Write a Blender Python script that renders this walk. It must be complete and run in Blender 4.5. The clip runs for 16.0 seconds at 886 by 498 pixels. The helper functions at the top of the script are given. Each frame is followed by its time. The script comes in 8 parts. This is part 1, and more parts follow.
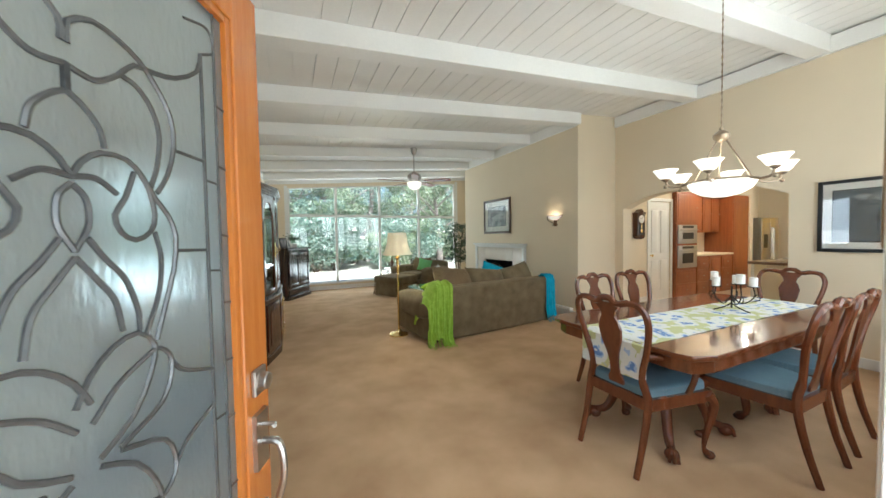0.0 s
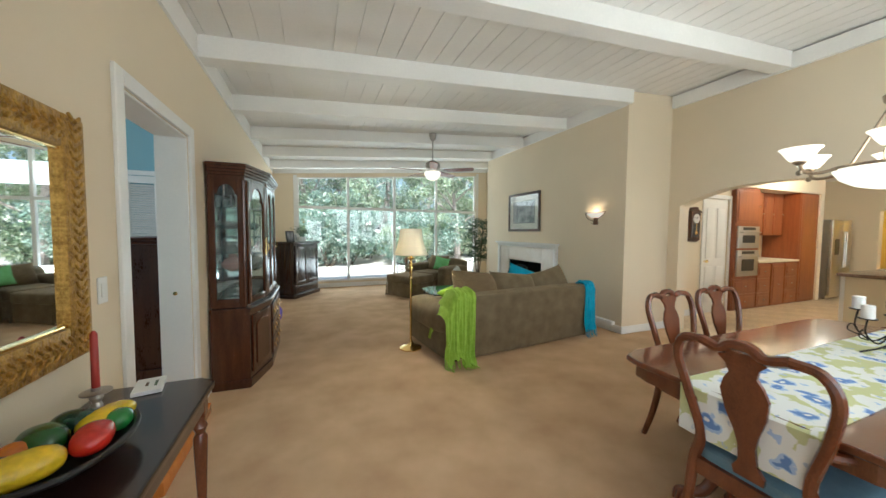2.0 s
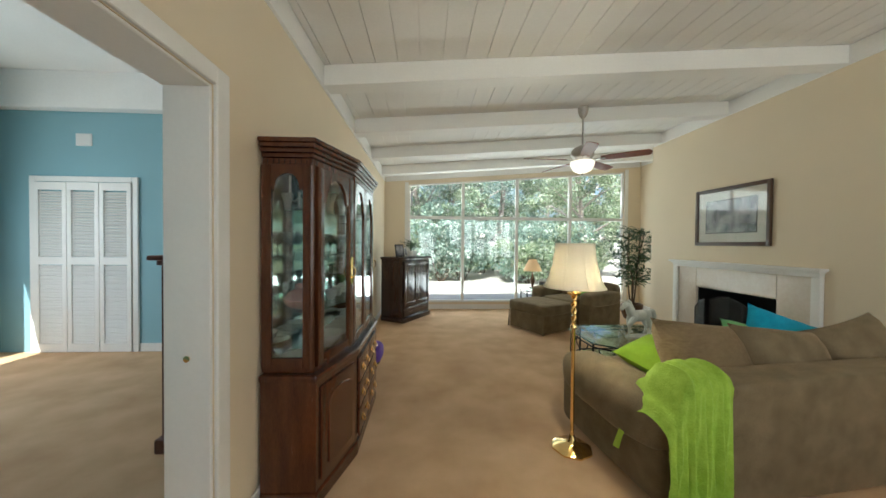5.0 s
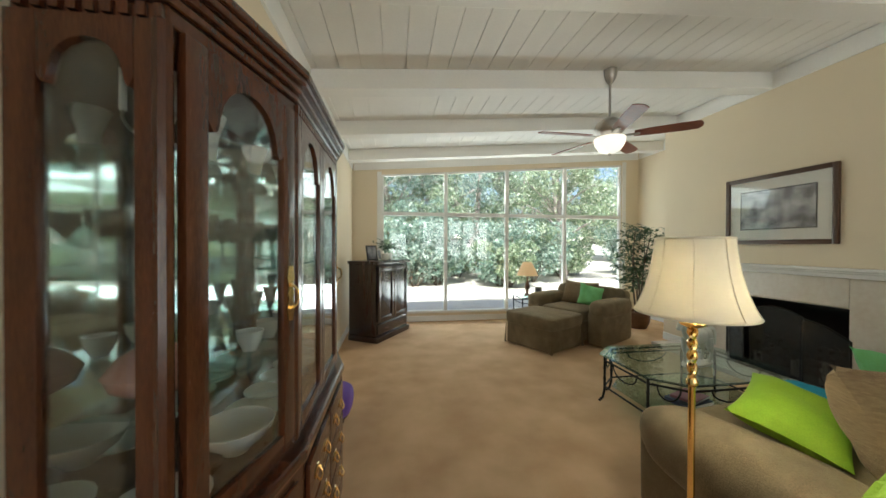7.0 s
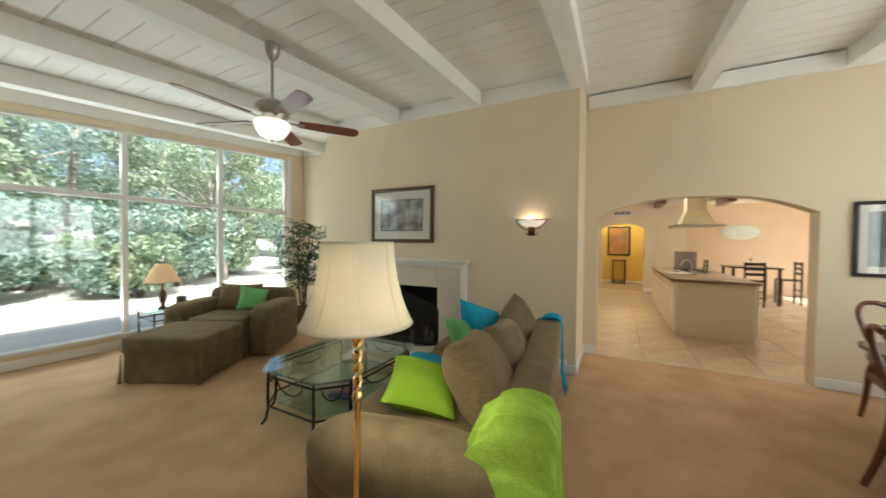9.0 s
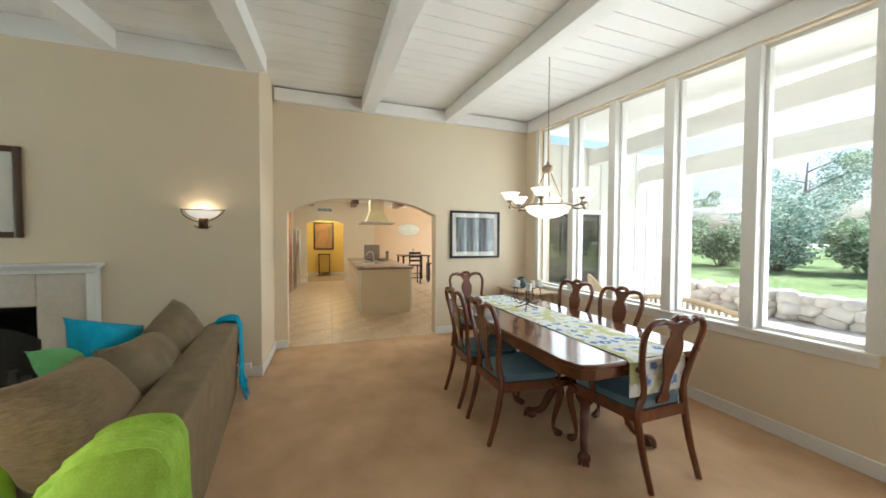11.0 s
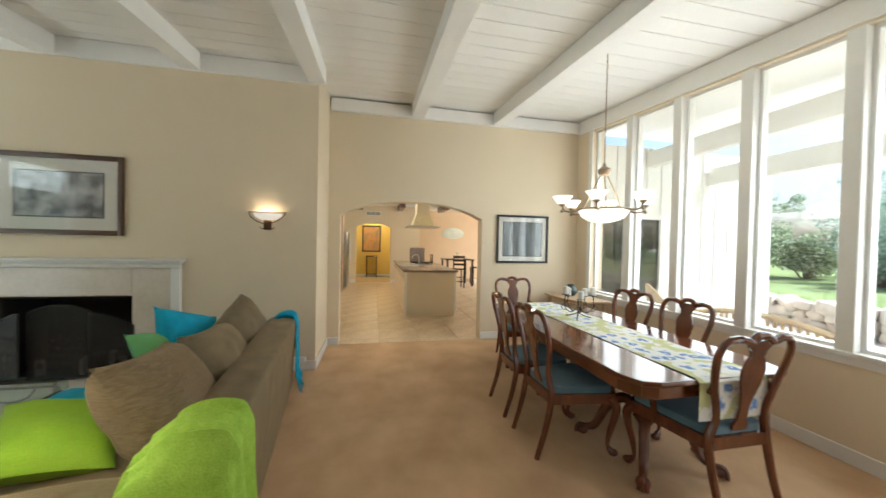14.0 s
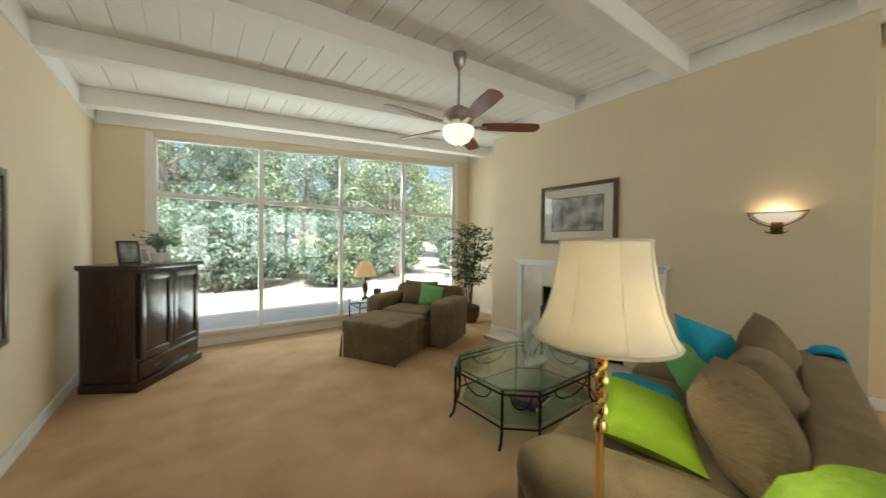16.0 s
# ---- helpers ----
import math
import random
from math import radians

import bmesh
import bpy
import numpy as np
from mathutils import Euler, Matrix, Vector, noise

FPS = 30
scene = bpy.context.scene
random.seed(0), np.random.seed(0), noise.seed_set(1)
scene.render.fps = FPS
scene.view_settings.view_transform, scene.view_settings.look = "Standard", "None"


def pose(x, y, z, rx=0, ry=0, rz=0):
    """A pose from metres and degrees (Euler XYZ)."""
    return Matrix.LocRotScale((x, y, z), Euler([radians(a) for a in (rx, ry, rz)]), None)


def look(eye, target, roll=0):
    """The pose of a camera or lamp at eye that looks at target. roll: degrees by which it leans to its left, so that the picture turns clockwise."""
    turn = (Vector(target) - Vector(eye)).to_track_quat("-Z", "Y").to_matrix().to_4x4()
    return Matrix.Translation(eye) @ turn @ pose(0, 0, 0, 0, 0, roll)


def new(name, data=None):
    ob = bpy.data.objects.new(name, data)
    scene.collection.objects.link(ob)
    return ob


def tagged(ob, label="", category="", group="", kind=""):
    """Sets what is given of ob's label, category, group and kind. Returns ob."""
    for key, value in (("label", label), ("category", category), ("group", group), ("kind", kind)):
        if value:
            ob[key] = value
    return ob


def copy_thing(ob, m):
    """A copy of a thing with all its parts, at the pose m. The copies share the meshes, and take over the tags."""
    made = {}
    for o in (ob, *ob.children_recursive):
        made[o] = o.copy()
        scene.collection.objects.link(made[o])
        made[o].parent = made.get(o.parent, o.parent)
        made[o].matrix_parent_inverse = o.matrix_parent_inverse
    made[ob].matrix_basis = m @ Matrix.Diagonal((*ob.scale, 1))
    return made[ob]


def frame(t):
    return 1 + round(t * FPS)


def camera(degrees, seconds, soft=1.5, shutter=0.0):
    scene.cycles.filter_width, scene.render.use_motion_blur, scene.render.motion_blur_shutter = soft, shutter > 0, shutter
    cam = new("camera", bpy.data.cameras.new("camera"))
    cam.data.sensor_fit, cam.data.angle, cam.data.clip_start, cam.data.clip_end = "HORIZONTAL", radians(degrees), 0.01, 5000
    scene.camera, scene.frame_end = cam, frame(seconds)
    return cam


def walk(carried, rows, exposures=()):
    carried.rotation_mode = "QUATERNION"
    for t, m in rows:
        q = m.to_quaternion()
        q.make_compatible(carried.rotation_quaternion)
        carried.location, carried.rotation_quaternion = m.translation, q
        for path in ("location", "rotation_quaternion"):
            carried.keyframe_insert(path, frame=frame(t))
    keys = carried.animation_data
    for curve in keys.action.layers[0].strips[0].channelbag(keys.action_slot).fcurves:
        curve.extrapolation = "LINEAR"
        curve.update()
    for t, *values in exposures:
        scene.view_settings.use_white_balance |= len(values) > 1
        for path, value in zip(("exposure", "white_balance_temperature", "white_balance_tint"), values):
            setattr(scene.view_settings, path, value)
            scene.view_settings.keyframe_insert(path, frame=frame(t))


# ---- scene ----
cam = camera(107.0, 16.0, shutter=0.2)
PATH = [
    (0, (0.615, -0.406, 1.397), (1.449, 1.411, 1.327), -0.9),
    (0.5, (0.712, -0.252, 1.381), (1.503, 1.584, 1.324), -0.7),
    (1, (0.764, -0.108, 1.39), (1.569, 1.722, 1.322), 0.0),
    (1.5, (0.822, 0.097, 1.404), (1.642, 1.918, 1.306), 0.4),
    (2, (0.861, 0.289, 1.433), (1.603, 2.144, 1.333), 0.4),
    (2.5, (0.938, 0.507, 1.439), (1.504, 2.424, 1.362), 0.4),
    (3, (0.97, 0.762, 1.441), (1.33, 2.729, 1.391), 0.9),
    (3.5, (0.958, 1.035, 1.447), (1.176, 3.023, 1.419), 0.6),
    (4, (0.954, 1.298, 1.465), (1.055, 3.295, 1.437), 0.5),
    (6.5, (0.795, 2.704, 1.465), (0.95, 4.698, 1.429), 0.4),
    (7, (0.758, 2.956, 1.436), (1.055, 4.934, 1.419), 0.2),
    (7.5, (0.793, 3.172, 1.431), (1.292, 5.109, 1.423), 0.1),
    (8, (0.867, 3.291, 1.443), (1.746, 5.088, 1.439), -0.3),
    (8.5, (0.97, 3.311, 1.455), (2.34, 4.767, 1.437), -0.5),
    (9, (1.014, 3.267, 1.475), (2.786, 4.193, 1.437), 0.6),
    (9.5, (1.033, 3.175, 1.471), (2.988, 3.594, 1.429), 0.3),
    (10, (1.043, 3.097, 1.476), (3.042, 3.09, 1.421), 0.0),
    (12.5, (0.957, 2.837, 1.442), (2.659, 1.788, 1.416), 0.6),
    (13, (0.969, 2.852, 1.451), (2.69, 1.835, 1.415), 0.7),
    (13.5, (0.999, 2.903, 1.459), (2.82, 2.077, 1.418), 1.0),
    (14, (1.034, 2.99, 1.459), (2.992, 2.581, 1.427), 1.2),
    (14.5, (1.025, 3.129, 1.468), (3.022, 3.236, 1.446), 0.9),
    (15, (1.022, 3.274, 1.468), (2.908, 3.937, 1.454), 1.0),
    (15.5, (0.968, 3.462, 1.414), (2.579, 4.647, 1.417), 0.8),
    (16, (0.949, 3.622, 1.455), (2.157, 5.215, 1.422), 0.7),
]
walk(cam, [(t, look(eye, target, roll)) for t, eye, target, roll in PATH], [(0, 1.1, 5400, 2), (2, 1.12, 5420, 2), (3, 1.12, 5500, 2), (4, 1.08, 5600, 2), (6.5, 1.03, 5790, 2), (8, 0.99, 5850, 2), (9.5, 1.06, 5650, 2), (10, 1.07, 5450, 2), (12.5, 1.12, 5480, 2), (13, 1.12, 5520, 2), (15.5, 1.03, 5980, 2), (16, 0.97, 6120, 2)])

# ---- world, sun and large lights ----
world = bpy.data.worlds.new("world")
scene.world = world
world.use_nodes = True
wn = world.node_tree
sky = wn.nodes.new("ShaderNodeTexSky")
sky.sky_type, sky.sun_disc = "NISHITA", False
sky.sun_elevation, sky.sun_rotation = radians(52), radians(200)
sky.dust_density = 5.0
wn.links.new(sky.outputs[0], wn.nodes["Background"].inputs[0])
wn.nodes["Background"].inputs[1].default_value = 0.15


def lamp(name, kind, m, energy, colour=(1, 1, 1), **more):
    data = bpy.data.lights.new(name, kind)
    data.energy, data.color = energy, colour
    if kind == "SUN":
        data.angle = radians(0.6)
    if kind == "AREA":
        data.shape, data.size, data.size_y = "RECTANGLE", more["w"], more["h"]
        data.spread = radians(more.get("spread", 180))
    if kind == "POINT":
        data.shadow_soft_size = more.get("r", 0.04)
    ob = new(name, data)
    ob.matrix_world = m
    return ob


sun_way = Vector((math.sin(radians(200)) * math.cos(radians(52)), math.cos(radians(200)) * math.cos(radians(52)), math.sin(radians(52))))
lamp("sun", "SUN", look(sun_way * 40, (0, 0, 0)), 5.0, (1.0, 0.95, 0.86))
# sky light through the garden windows, the dining windows and the open front door
lamp("sky_light_north", "AREA", look((3.0, 9.30, 2.55), (3.0, 5, 1.3)), 9, (0.98, 1.0, 0.93), w=4.8, h=0.45)
lamp("ground_light_north", "AREA", look((3.0, 9.30, 0.50), (3.0, 6.2, 2.6)), 27, (0.98, 1.0, 0.92), w=4.8, h=0.5)
lamp("sky_light_south", "AREA", look((3.75, -0.42, 1.6), (3.75, 4, 1.85)), 35, (1.0, 0.97, 0.92), w=3.2, h=2.0)
lamp("sky_light_door", "AREA", look((0.97, -0.9, 1.2), (1.2, 4, 1.2)), 8, (1.0, 0.97, 0.92), w=0.8, h=1.8)
lamp("sky_light_kitchen", "AREA", look((11.2, -2.55, 1.2), (11.2, 3, 1.1)), 30, (1.0, 0.95, 0.86), w=4.0, h=1.8)
lamp("sky_light_bedroom", "AREA", look((-4.55, 4.45, 1.7), (-1, 4.5, 1.3)), 17, (0.95, 0.98, 1.0), w=2.0, h=1.4)


# ---- materials ----
def mat(name, colour, rough=0.6, metal=0.0, vary=0.12, scale=6.0, fine=90.0, bump=0.1, depth=0.004, coat=0.0, spec=0.5, stretch=(1, 1, 1), second=None, contrast=None):
    """Principled surface with slow and fine variation of colour and roughness and a fine relief, in metres."""
    m = bpy.data.materials.new(name)
    m.use_nodes = True
    n, l = m.node_tree.nodes, m.node_tree.links
    b = n["Principled BSDF"]
    tc = n.new("ShaderNodeTexCoord")
    mp = n.new("ShaderNodeMapping")
    mp.inputs["Scale"].default_value = stretch
    l.new(tc.outputs["Object"], mp.inputs[0])
    big, small = n.new("ShaderNodeTexNoise"), n.new("ShaderNodeTexNoise")
    big.inputs["Scale"].default_value, big.inputs["Detail"].default_value = scale, 4
    small.inputs["Scale"].default_value, small.inputs["Detail"].default_value = fine, 3
    for q in (big, small):
        l.new(mp.outputs[0], q.inputs["Vector"])
    mix = n.new("ShaderNodeMath")
    mix.operation = "MULTIPLY_ADD"
    mix.inputs[1].default_value = 0.6
    l.new(big.outputs[0], mix.inputs[0])
    half = n.new("ShaderNodeMath")
    half.operation = "MULTIPLY"
    half.inputs[1].default_value = 0.4
    l.new(small.outputs[0], half.inputs[0])
    l.new(half.outputs[0], mix.inputs[2])
    ramp = n.new("ShaderNodeValToRGB")
    lo, hi = contrast or (0.3, 0.7)
    ramp.color_ramp.elements[0].position, ramp.color_ramp.elements[1].position = lo, hi
    c2 = second or tuple(min(1, c * (1 + vary)) for c in colour)
    c1 = colour if second else tuple(c * (1 - vary) for c in colour)
    ramp.color_ramp.elements[0].color = (*c1, 1)
    ramp.color_ramp.elements[1].color = (*c2, 1)
    l.new(mix.outputs[0], ramp.inputs[0])
    l.new(ramp.outputs[0], b.inputs["Base Color"])
    rr = n.new("ShaderNodeMapRange")
    rr.inputs["To Min"].default_value, rr.inputs["To Max"].default_value = max(0.02, rough * 0.85), min(1, rough * 1.15)
    l.new(mix.outputs[0], rr.inputs[0])
    l.new(rr.outputs[0], b.inputs["Roughness"])
    b.inputs["Metallic"].default_value = metal
    b.inputs["Coat Weight"].default_value = coat
    b.inputs["Coat Roughness"].default_value = 0.08
    b.inputs["Specular IOR Level"].default_value = spec
    if bump:
        bp = n.new("ShaderNodeBump")
        bp.inputs["Strength"].default_value, bp.inputs["Distance"].default_value = bump, depth
        l.new(mix.outputs[0], bp.inputs["Height"])
        l.new(bp.outputs[0], b.inputs["Normal"])
    return m


def glass(name, colour=(1, 1, 1), rough=0.0, mirror=0.09, bump=0.0, scale=30, tint=None):
    """Thin pane: see-through with a weak reflection."""
    m = bpy.data.materials.new(name)
    m.use_nodes = True
    n, l = m.node_tree.nodes, m.node_tree.links
    n.remove(n["Principled BSDF"])
    t, g, mx, fr = n.new("ShaderNodeBsdfTransparent"), n.new("ShaderNodeBsdfGlossy"), n.new("ShaderNodeMixShader"), n.new("ShaderNodeLayerWeight")
    t.inputs[0].default_value = (*colour, 1)
    g.inputs["Roughness"].default_value = rough
    fr.inputs[0].default_value = 0.5
    power, amount = n.new("ShaderNodeMath"), n.new("ShaderNodeMath")
    power.operation, amount.operation = "POWER", "MULTIPLY_ADD"
    power.inputs[1].default_value, amount.inputs[1].default_value, amount.inputs[2].default_value = 4.5, 0.85, 0.02 + mirror * 0.5
    l.new(fr.outputs["Facing"], power.inputs[0])
    l.new(power.outputs[0], amount.inputs[0])
    l.new(amount.outputs[0], mx.inputs[0])
    l.new(t.outputs[0], mx.inputs[1])
    l.new(g.outputs[0], mx.inputs[2])
    l.new(mx.outputs[0], n["Material Output"].inputs[0])
    return m


def glow(name, colour, power, base=(0.9, 0.85, 0.75)):
    m = mat(name, base, 0.5, vary=0.03, bump=0)
    b = m.node_tree.nodes["Principled BSDF"]
    b.inputs["Emission Color"].default_value = (*colour, 1)
    b.inputs["Emission Strength"].default_value = power
    return m


M_WALL = mat("cream_wall_paint", (0.785, 0.668, 0.49), 0.75, vary=0.03, scale=1.5, fine=140, bump=0.12, depth=0.002)
M_WHITE = mat("white_trim_paint", (0.84, 0.82, 0.78), 0.4, vary=0.03, scale=3, fine=60, bump=0.05)
M_CEIL = mat("white_ceiling_paint", (0.88, 0.86, 0.82), 0.6, vary=0.04, scale=2, fine=50, bump=0.1)
M_BLUE = mat("blue_wall_paint", (0.27, 0.45, 0.50), 0.75, vary=0.03, scale=2, fine=140, bump=0.1)
M_CARPET = mat("tan_carpet", (0.51, 0.33, 0.185), 0.95, scale=2.6, fine=230, bump=0.9, depth=0.012, spec=0.1, second=(0.70, 0.485, 0.29), contrast=(0.36, 0.64))
M_GLASS = glass("window_glass")
M_DARKWOOD = mat("dark_cherry_wood", (0.055, 0.014, 0.007), 0.28, vary=0.5, scale=5, fine=60, bump=0.06, coat=0.4, stretch=(3, 3, 0.5), second=(0.13, 0.035, 0.015))


# ---- helpers for meshes ----
def cube(bm, x0, x1, y0, y1, z0, z1, m=None):
    vs = [bm.verts.new(v) for v in ((x0, y0, z0), (x1, y0, z0), (x1, y1, z0), (x0, y1, z0), (x0, y0, z1), (x1, y0, z1), (x1, y1, z1), (x0, y1, z1))]
    for f in ((3, 2, 1, 0), (4, 5, 6, 7), (0, 1, 5, 4), (1, 2, 6, 5), (2, 3, 7, 6), (3, 0, 4, 7)):
        bm.faces.new([vs[i] for i in f])
    if m:
        bmesh.ops.transform(bm, matrix=m, verts=vs)
    return vs


def part(name, bm, material, parent=None, label="", smooth=False, bevel=0.0, seg=2):
    """One mesh object from a bmesh, under a thing or a part."""
    if bevel:
        bmesh.ops.remove_doubles(bm, verts=bm.verts, dist=1e-5)
        edges = [e for e in bm.edges if len(e.link_faces) == 2 and e.calc_face_angle(0) > 0.5]
        bmesh.ops.bevel(bm, geom=edges, offset=bevel, segments=seg, affect="EDGES", profile=0.6, clamp_overlap=True)
    bmesh.ops.recalc_face_normals(bm, faces=bm.faces)
    me = bpy.data.meshes.new(name)
    bm.to_mesh(me)
    bm.free()
    me.materials.append(material)
    if smooth:
        me.shade_smooth()
        me.set_sharp_from_angle(angle=radians(40))
    ob = new(name, me)
    if parent:
        ob.parent = parent
    if label:
        ob["label"] = label
    return ob


def thing(name, m, label, category, group="", kind=""):
    ob = new(name)
    ob.empty_display_size = 0.1
    ob.matrix_world = m
    return tagged(ob, label, category, group, kind)


def box(name, x0, x1, y0, y1, z0, z1, material, parent=None, bevel=0.0, label="", m=None, seg=2):
    bm = bmesh.new()
    cube(bm, x0, x1, y0, y1, z0, z1, m)
    return part(name, bm, material, parent, label, bevel=bevel, seg=seg, smooth=bevel > 0 and seg > 1)


def setting(ob, label, category):
    return tagged(ob, label, category, kind="structure")


def under(x):
    """Height of the boarded ceiling over x."""
    return 3.02 + 0.076 * x


def slab(bm, x0, x1, y0, y1, z0, top=under, drop=0.0):
    vs = cube(bm, x0, x1, y0, y1, z0, z0 + 1)
    for v in vs[4:]:
        v.co.z = top(v.co.x) - drop
    return vs


# ---- structure ----
BEAMS = [1.16 + 1.243 * i for i in range(7)]
floor = setting(box("floor", 0, 5.85, -0.24, 9.3, -0.1, 0, M_CARPET), "tan cut-pile carpet across the living and dining room", "floor")
box_floor = setting(box("floor_2", -4.6, 0, 1.0, 8.0, -0.1, 0, M_CARPET), "tan carpet of the bedroom", "floor")

# west wall with the bedroom doorway
bm = bmesh.new()
slab(bm, -0.2, 0, -0.44, 2.39, 0)
slab(bm, -0.2, 0, 3.33, 9.33, 0)
slab(bm, -0.2, 0, 2.39, 3.33, 2.14)
setting(part("wall_west", bm, M_WALL), "cream painted wall with a doorway to the bedroom", "wall")
# south wall with front door, light above it and the dining windows
bm = bmesh.new()
slab(bm, 0, 0.12, -0.44, -0.24, 0)
cube(bm, 0.12, 1.42, -0.44, -0.24, 2.04, 2.16)
slab(bm, 0.12, 1.42, -0.44, -0.24, 2.86)
slab(bm, 1.42, 2.06, -0.44, -0.24, 0)
cube(bm, 2.06, 5.47, -0.44, -0.24, 0, 0.76)
slab(bm, 5.47, 5.85, -0.44, -0.24, 0)
vs = slab(bm, 2.06, 5.47, -0.44, -0.24, 2.7)
for v in vs[:4]:
    v.co.z = under(v.co.x) - 0.22
setting(part("wall_south", bm, M_WALL), "cream painted front wall with tall windows", "wall")
# arch wall
bm = bmesh.new()
prof = [(-0.44, 0), (1.38, 0), (1.38, 1.80)]
for i in range(13):
    a = i / 12
    y = 1.38 + 2.09 * a
    prof.append((y, 1.84 + 0.22 * (1 - abs(2 * a - 1) ** 2.6)))
prof += [(3.47, 1.80), (3.47, 0), (3.63, 0), (3.63, 3.46), (-0.44, 3.46)]
f = bm.faces.new([bm.verts.new((5.85, y, z)) for y, z in prof])
r = bmesh.ops.extrude_face_region(bm, geom=[f])
bmesh.ops.translate(bm, vec=(0.2, 0, 0), verts=[v for v in r["geom"] if isinstance(v, bmesh.types.BMVert)])
setting(part("wall_east", bm, M_WALL), "cream wall with a flat-arched opening to the kitchen", "wall")
# chimney breast with the fire opening, and the recess beside it
bm = bmesh.new()
slab(bm, 4.95, 6.05, 3.63, 5.39, 0)
slab(bm, 4.95, 6.05, 6.5, 7.52, 0)
slab(bm, 4.95, 6.05, 5.39, 6.5, 0.86)
slab(bm, 5.45, 6.05, 5.39, 6.5, 0, top=lambda x: 0.86)
setting(part("wall_chimney", bm, M_WALL), "tan painted chimney breast with a fireplace", "wall")
bm = bmesh.new()
slab(bm, 5.85, 6.05, 7.52, 9.33, 0)
setting(part("wall_recess", bm, M_WALL), "cream wall of the recess beside the chimney", "wall")
# north wall with the garden window
bm = bmesh.new()
slab(bm, 0, 0.53, 9.18, 9.33, 0)
slab(bm, 5.47, 5.85, 9.18, 9.33, 0)
cube(bm, 0.53, 5.47, 9.18, 9.33, 0, 0.17)
vs = slab(bm, 0.53, 5.47, 9.18, 9.33, 2.7)
for v in vs[:4]:
    v.co.z = under(v.co.x) - 0.29
setting(part("wall_north", bm, M_WALL), "cream painted wall around the garden window", "wall")
# boarded ceiling
bm = bmesh.new()
x = -0.12
while x < 6.2:
    vs = cube(bm, x, x + 0.19, -0.24, 9.3, 0, 0)
    for v in vs[:4]:
        v.co.z = under(v.co.x)
    for v in vs[4:]:
        v.co.z = under(v.co.x) + 0.04
    x += 0.197
vs = cube(bm, -0.3, 6.4, -3.2, 9.9, 0, 0)
for i, v in enumerate(vs):
    v.co.z = under(v.co.x) + (0.015 if i < 4 else 0.14)
setting(part("ceiling", bm, M_CEIL), "white painted tongue-and-groove board ceiling", "ceiling")
for y in BEAMS:
    bm = bmesh.new()
    x1 = 4.95 if 3.6 < y < 7.6 else 5.85
    vs = cube(bm, 0, x1, y - 0.09, y + 0.09, 0, 0)
    for i, v in enumerate(vs):
        v.co.z = under(v.co.x) + (-0.18 if i < 4 else -0.001)
    setting(part("ceiling_beam", bm, M_CEIL, bevel=0.006), "white painted wooden ceiling beam", "beam")


# ---- shapes ----
def lathe(bm, prof, seg=24, m=None, cx=0, cy=0):
    rings = []
    for r, z in prof:
        rings.append([bm.verts.new((cx + max(r, 1e-4) * math.cos(2 * math.pi * i / seg), cy + max(r, 1e-4) * math.sin(2 * math.pi * i / seg), z)) for i in range(seg)])
    for a, b in zip(rings, rings[1:]):
        for i in range(seg):
            bm.faces.new((a[i], a[(i + 1) % seg], b[(i + 1) % seg], b[i]))
    for ring in (rings[0], rings[-1]):
        if (ring[0].co - ring[seg // 2].co).length > 1e-3:
            bm.faces.new(ring)
    if m:
        bmesh.ops.transform(bm, matrix=m, verts=[v for q in rings for v in q])


def tube(bm, pts, r, seg=8, flat=1.0):
    """A rod along points; r may be a number or one per point; flat squeezes it sideways."""
    pts = [Vector(p) for p in pts]
    rs = r if isinstance(r, (list, tuple)) else [r] * len(pts)
    rings, side = [], None
    for i, p in enumerate(pts):
        d = (pts[min(i + 1, len(pts) - 1)] - pts[max(i - 1, 0)]).normalized()
        if side is None:
            side = d.orthogonal().normalized()
        side = (side - d * side.dot(d)).normalized()
        up = d.cross(side)
        rings.append([bm.verts.new(p + rs[i] * (side * math.cos(2 * math.pi * k / seg) + up * flat * math.sin(2 * math.pi * k / seg))) for k in range(seg)])
    for a, b in zip(rings, rings[1:]):
        for i in range(seg):
            bm.faces.new((a[i], a[(i + 1) % seg], b[(i + 1) % seg], b[i]))
    bm.faces.new(rings[0]), bm.faces.new(rings[-1])


def curve(pts, n=24):
    """Smooth points through a few given ones."""
    pts = [Vector(p) for p in pts]
    out = []
    ext = [pts[0] * 2 - pts[1]] + pts + [pts[-1] * 2 - pts[-2]]
    per = max(2, n // (len(pts) - 1))
    for i in range(1, len(ext) - 2):
        a, b, c, d = ext[i - 1:i + 3]
        for k in range(per):
            t = k / per
            out.append(0.5 * (2 * b + (c - a) * t + (2 * a - 5 * b + 4 * c - d) * t * t + (3 * b - a - 3 * c + d) * t ** 3))
    return out + [pts[-1]]


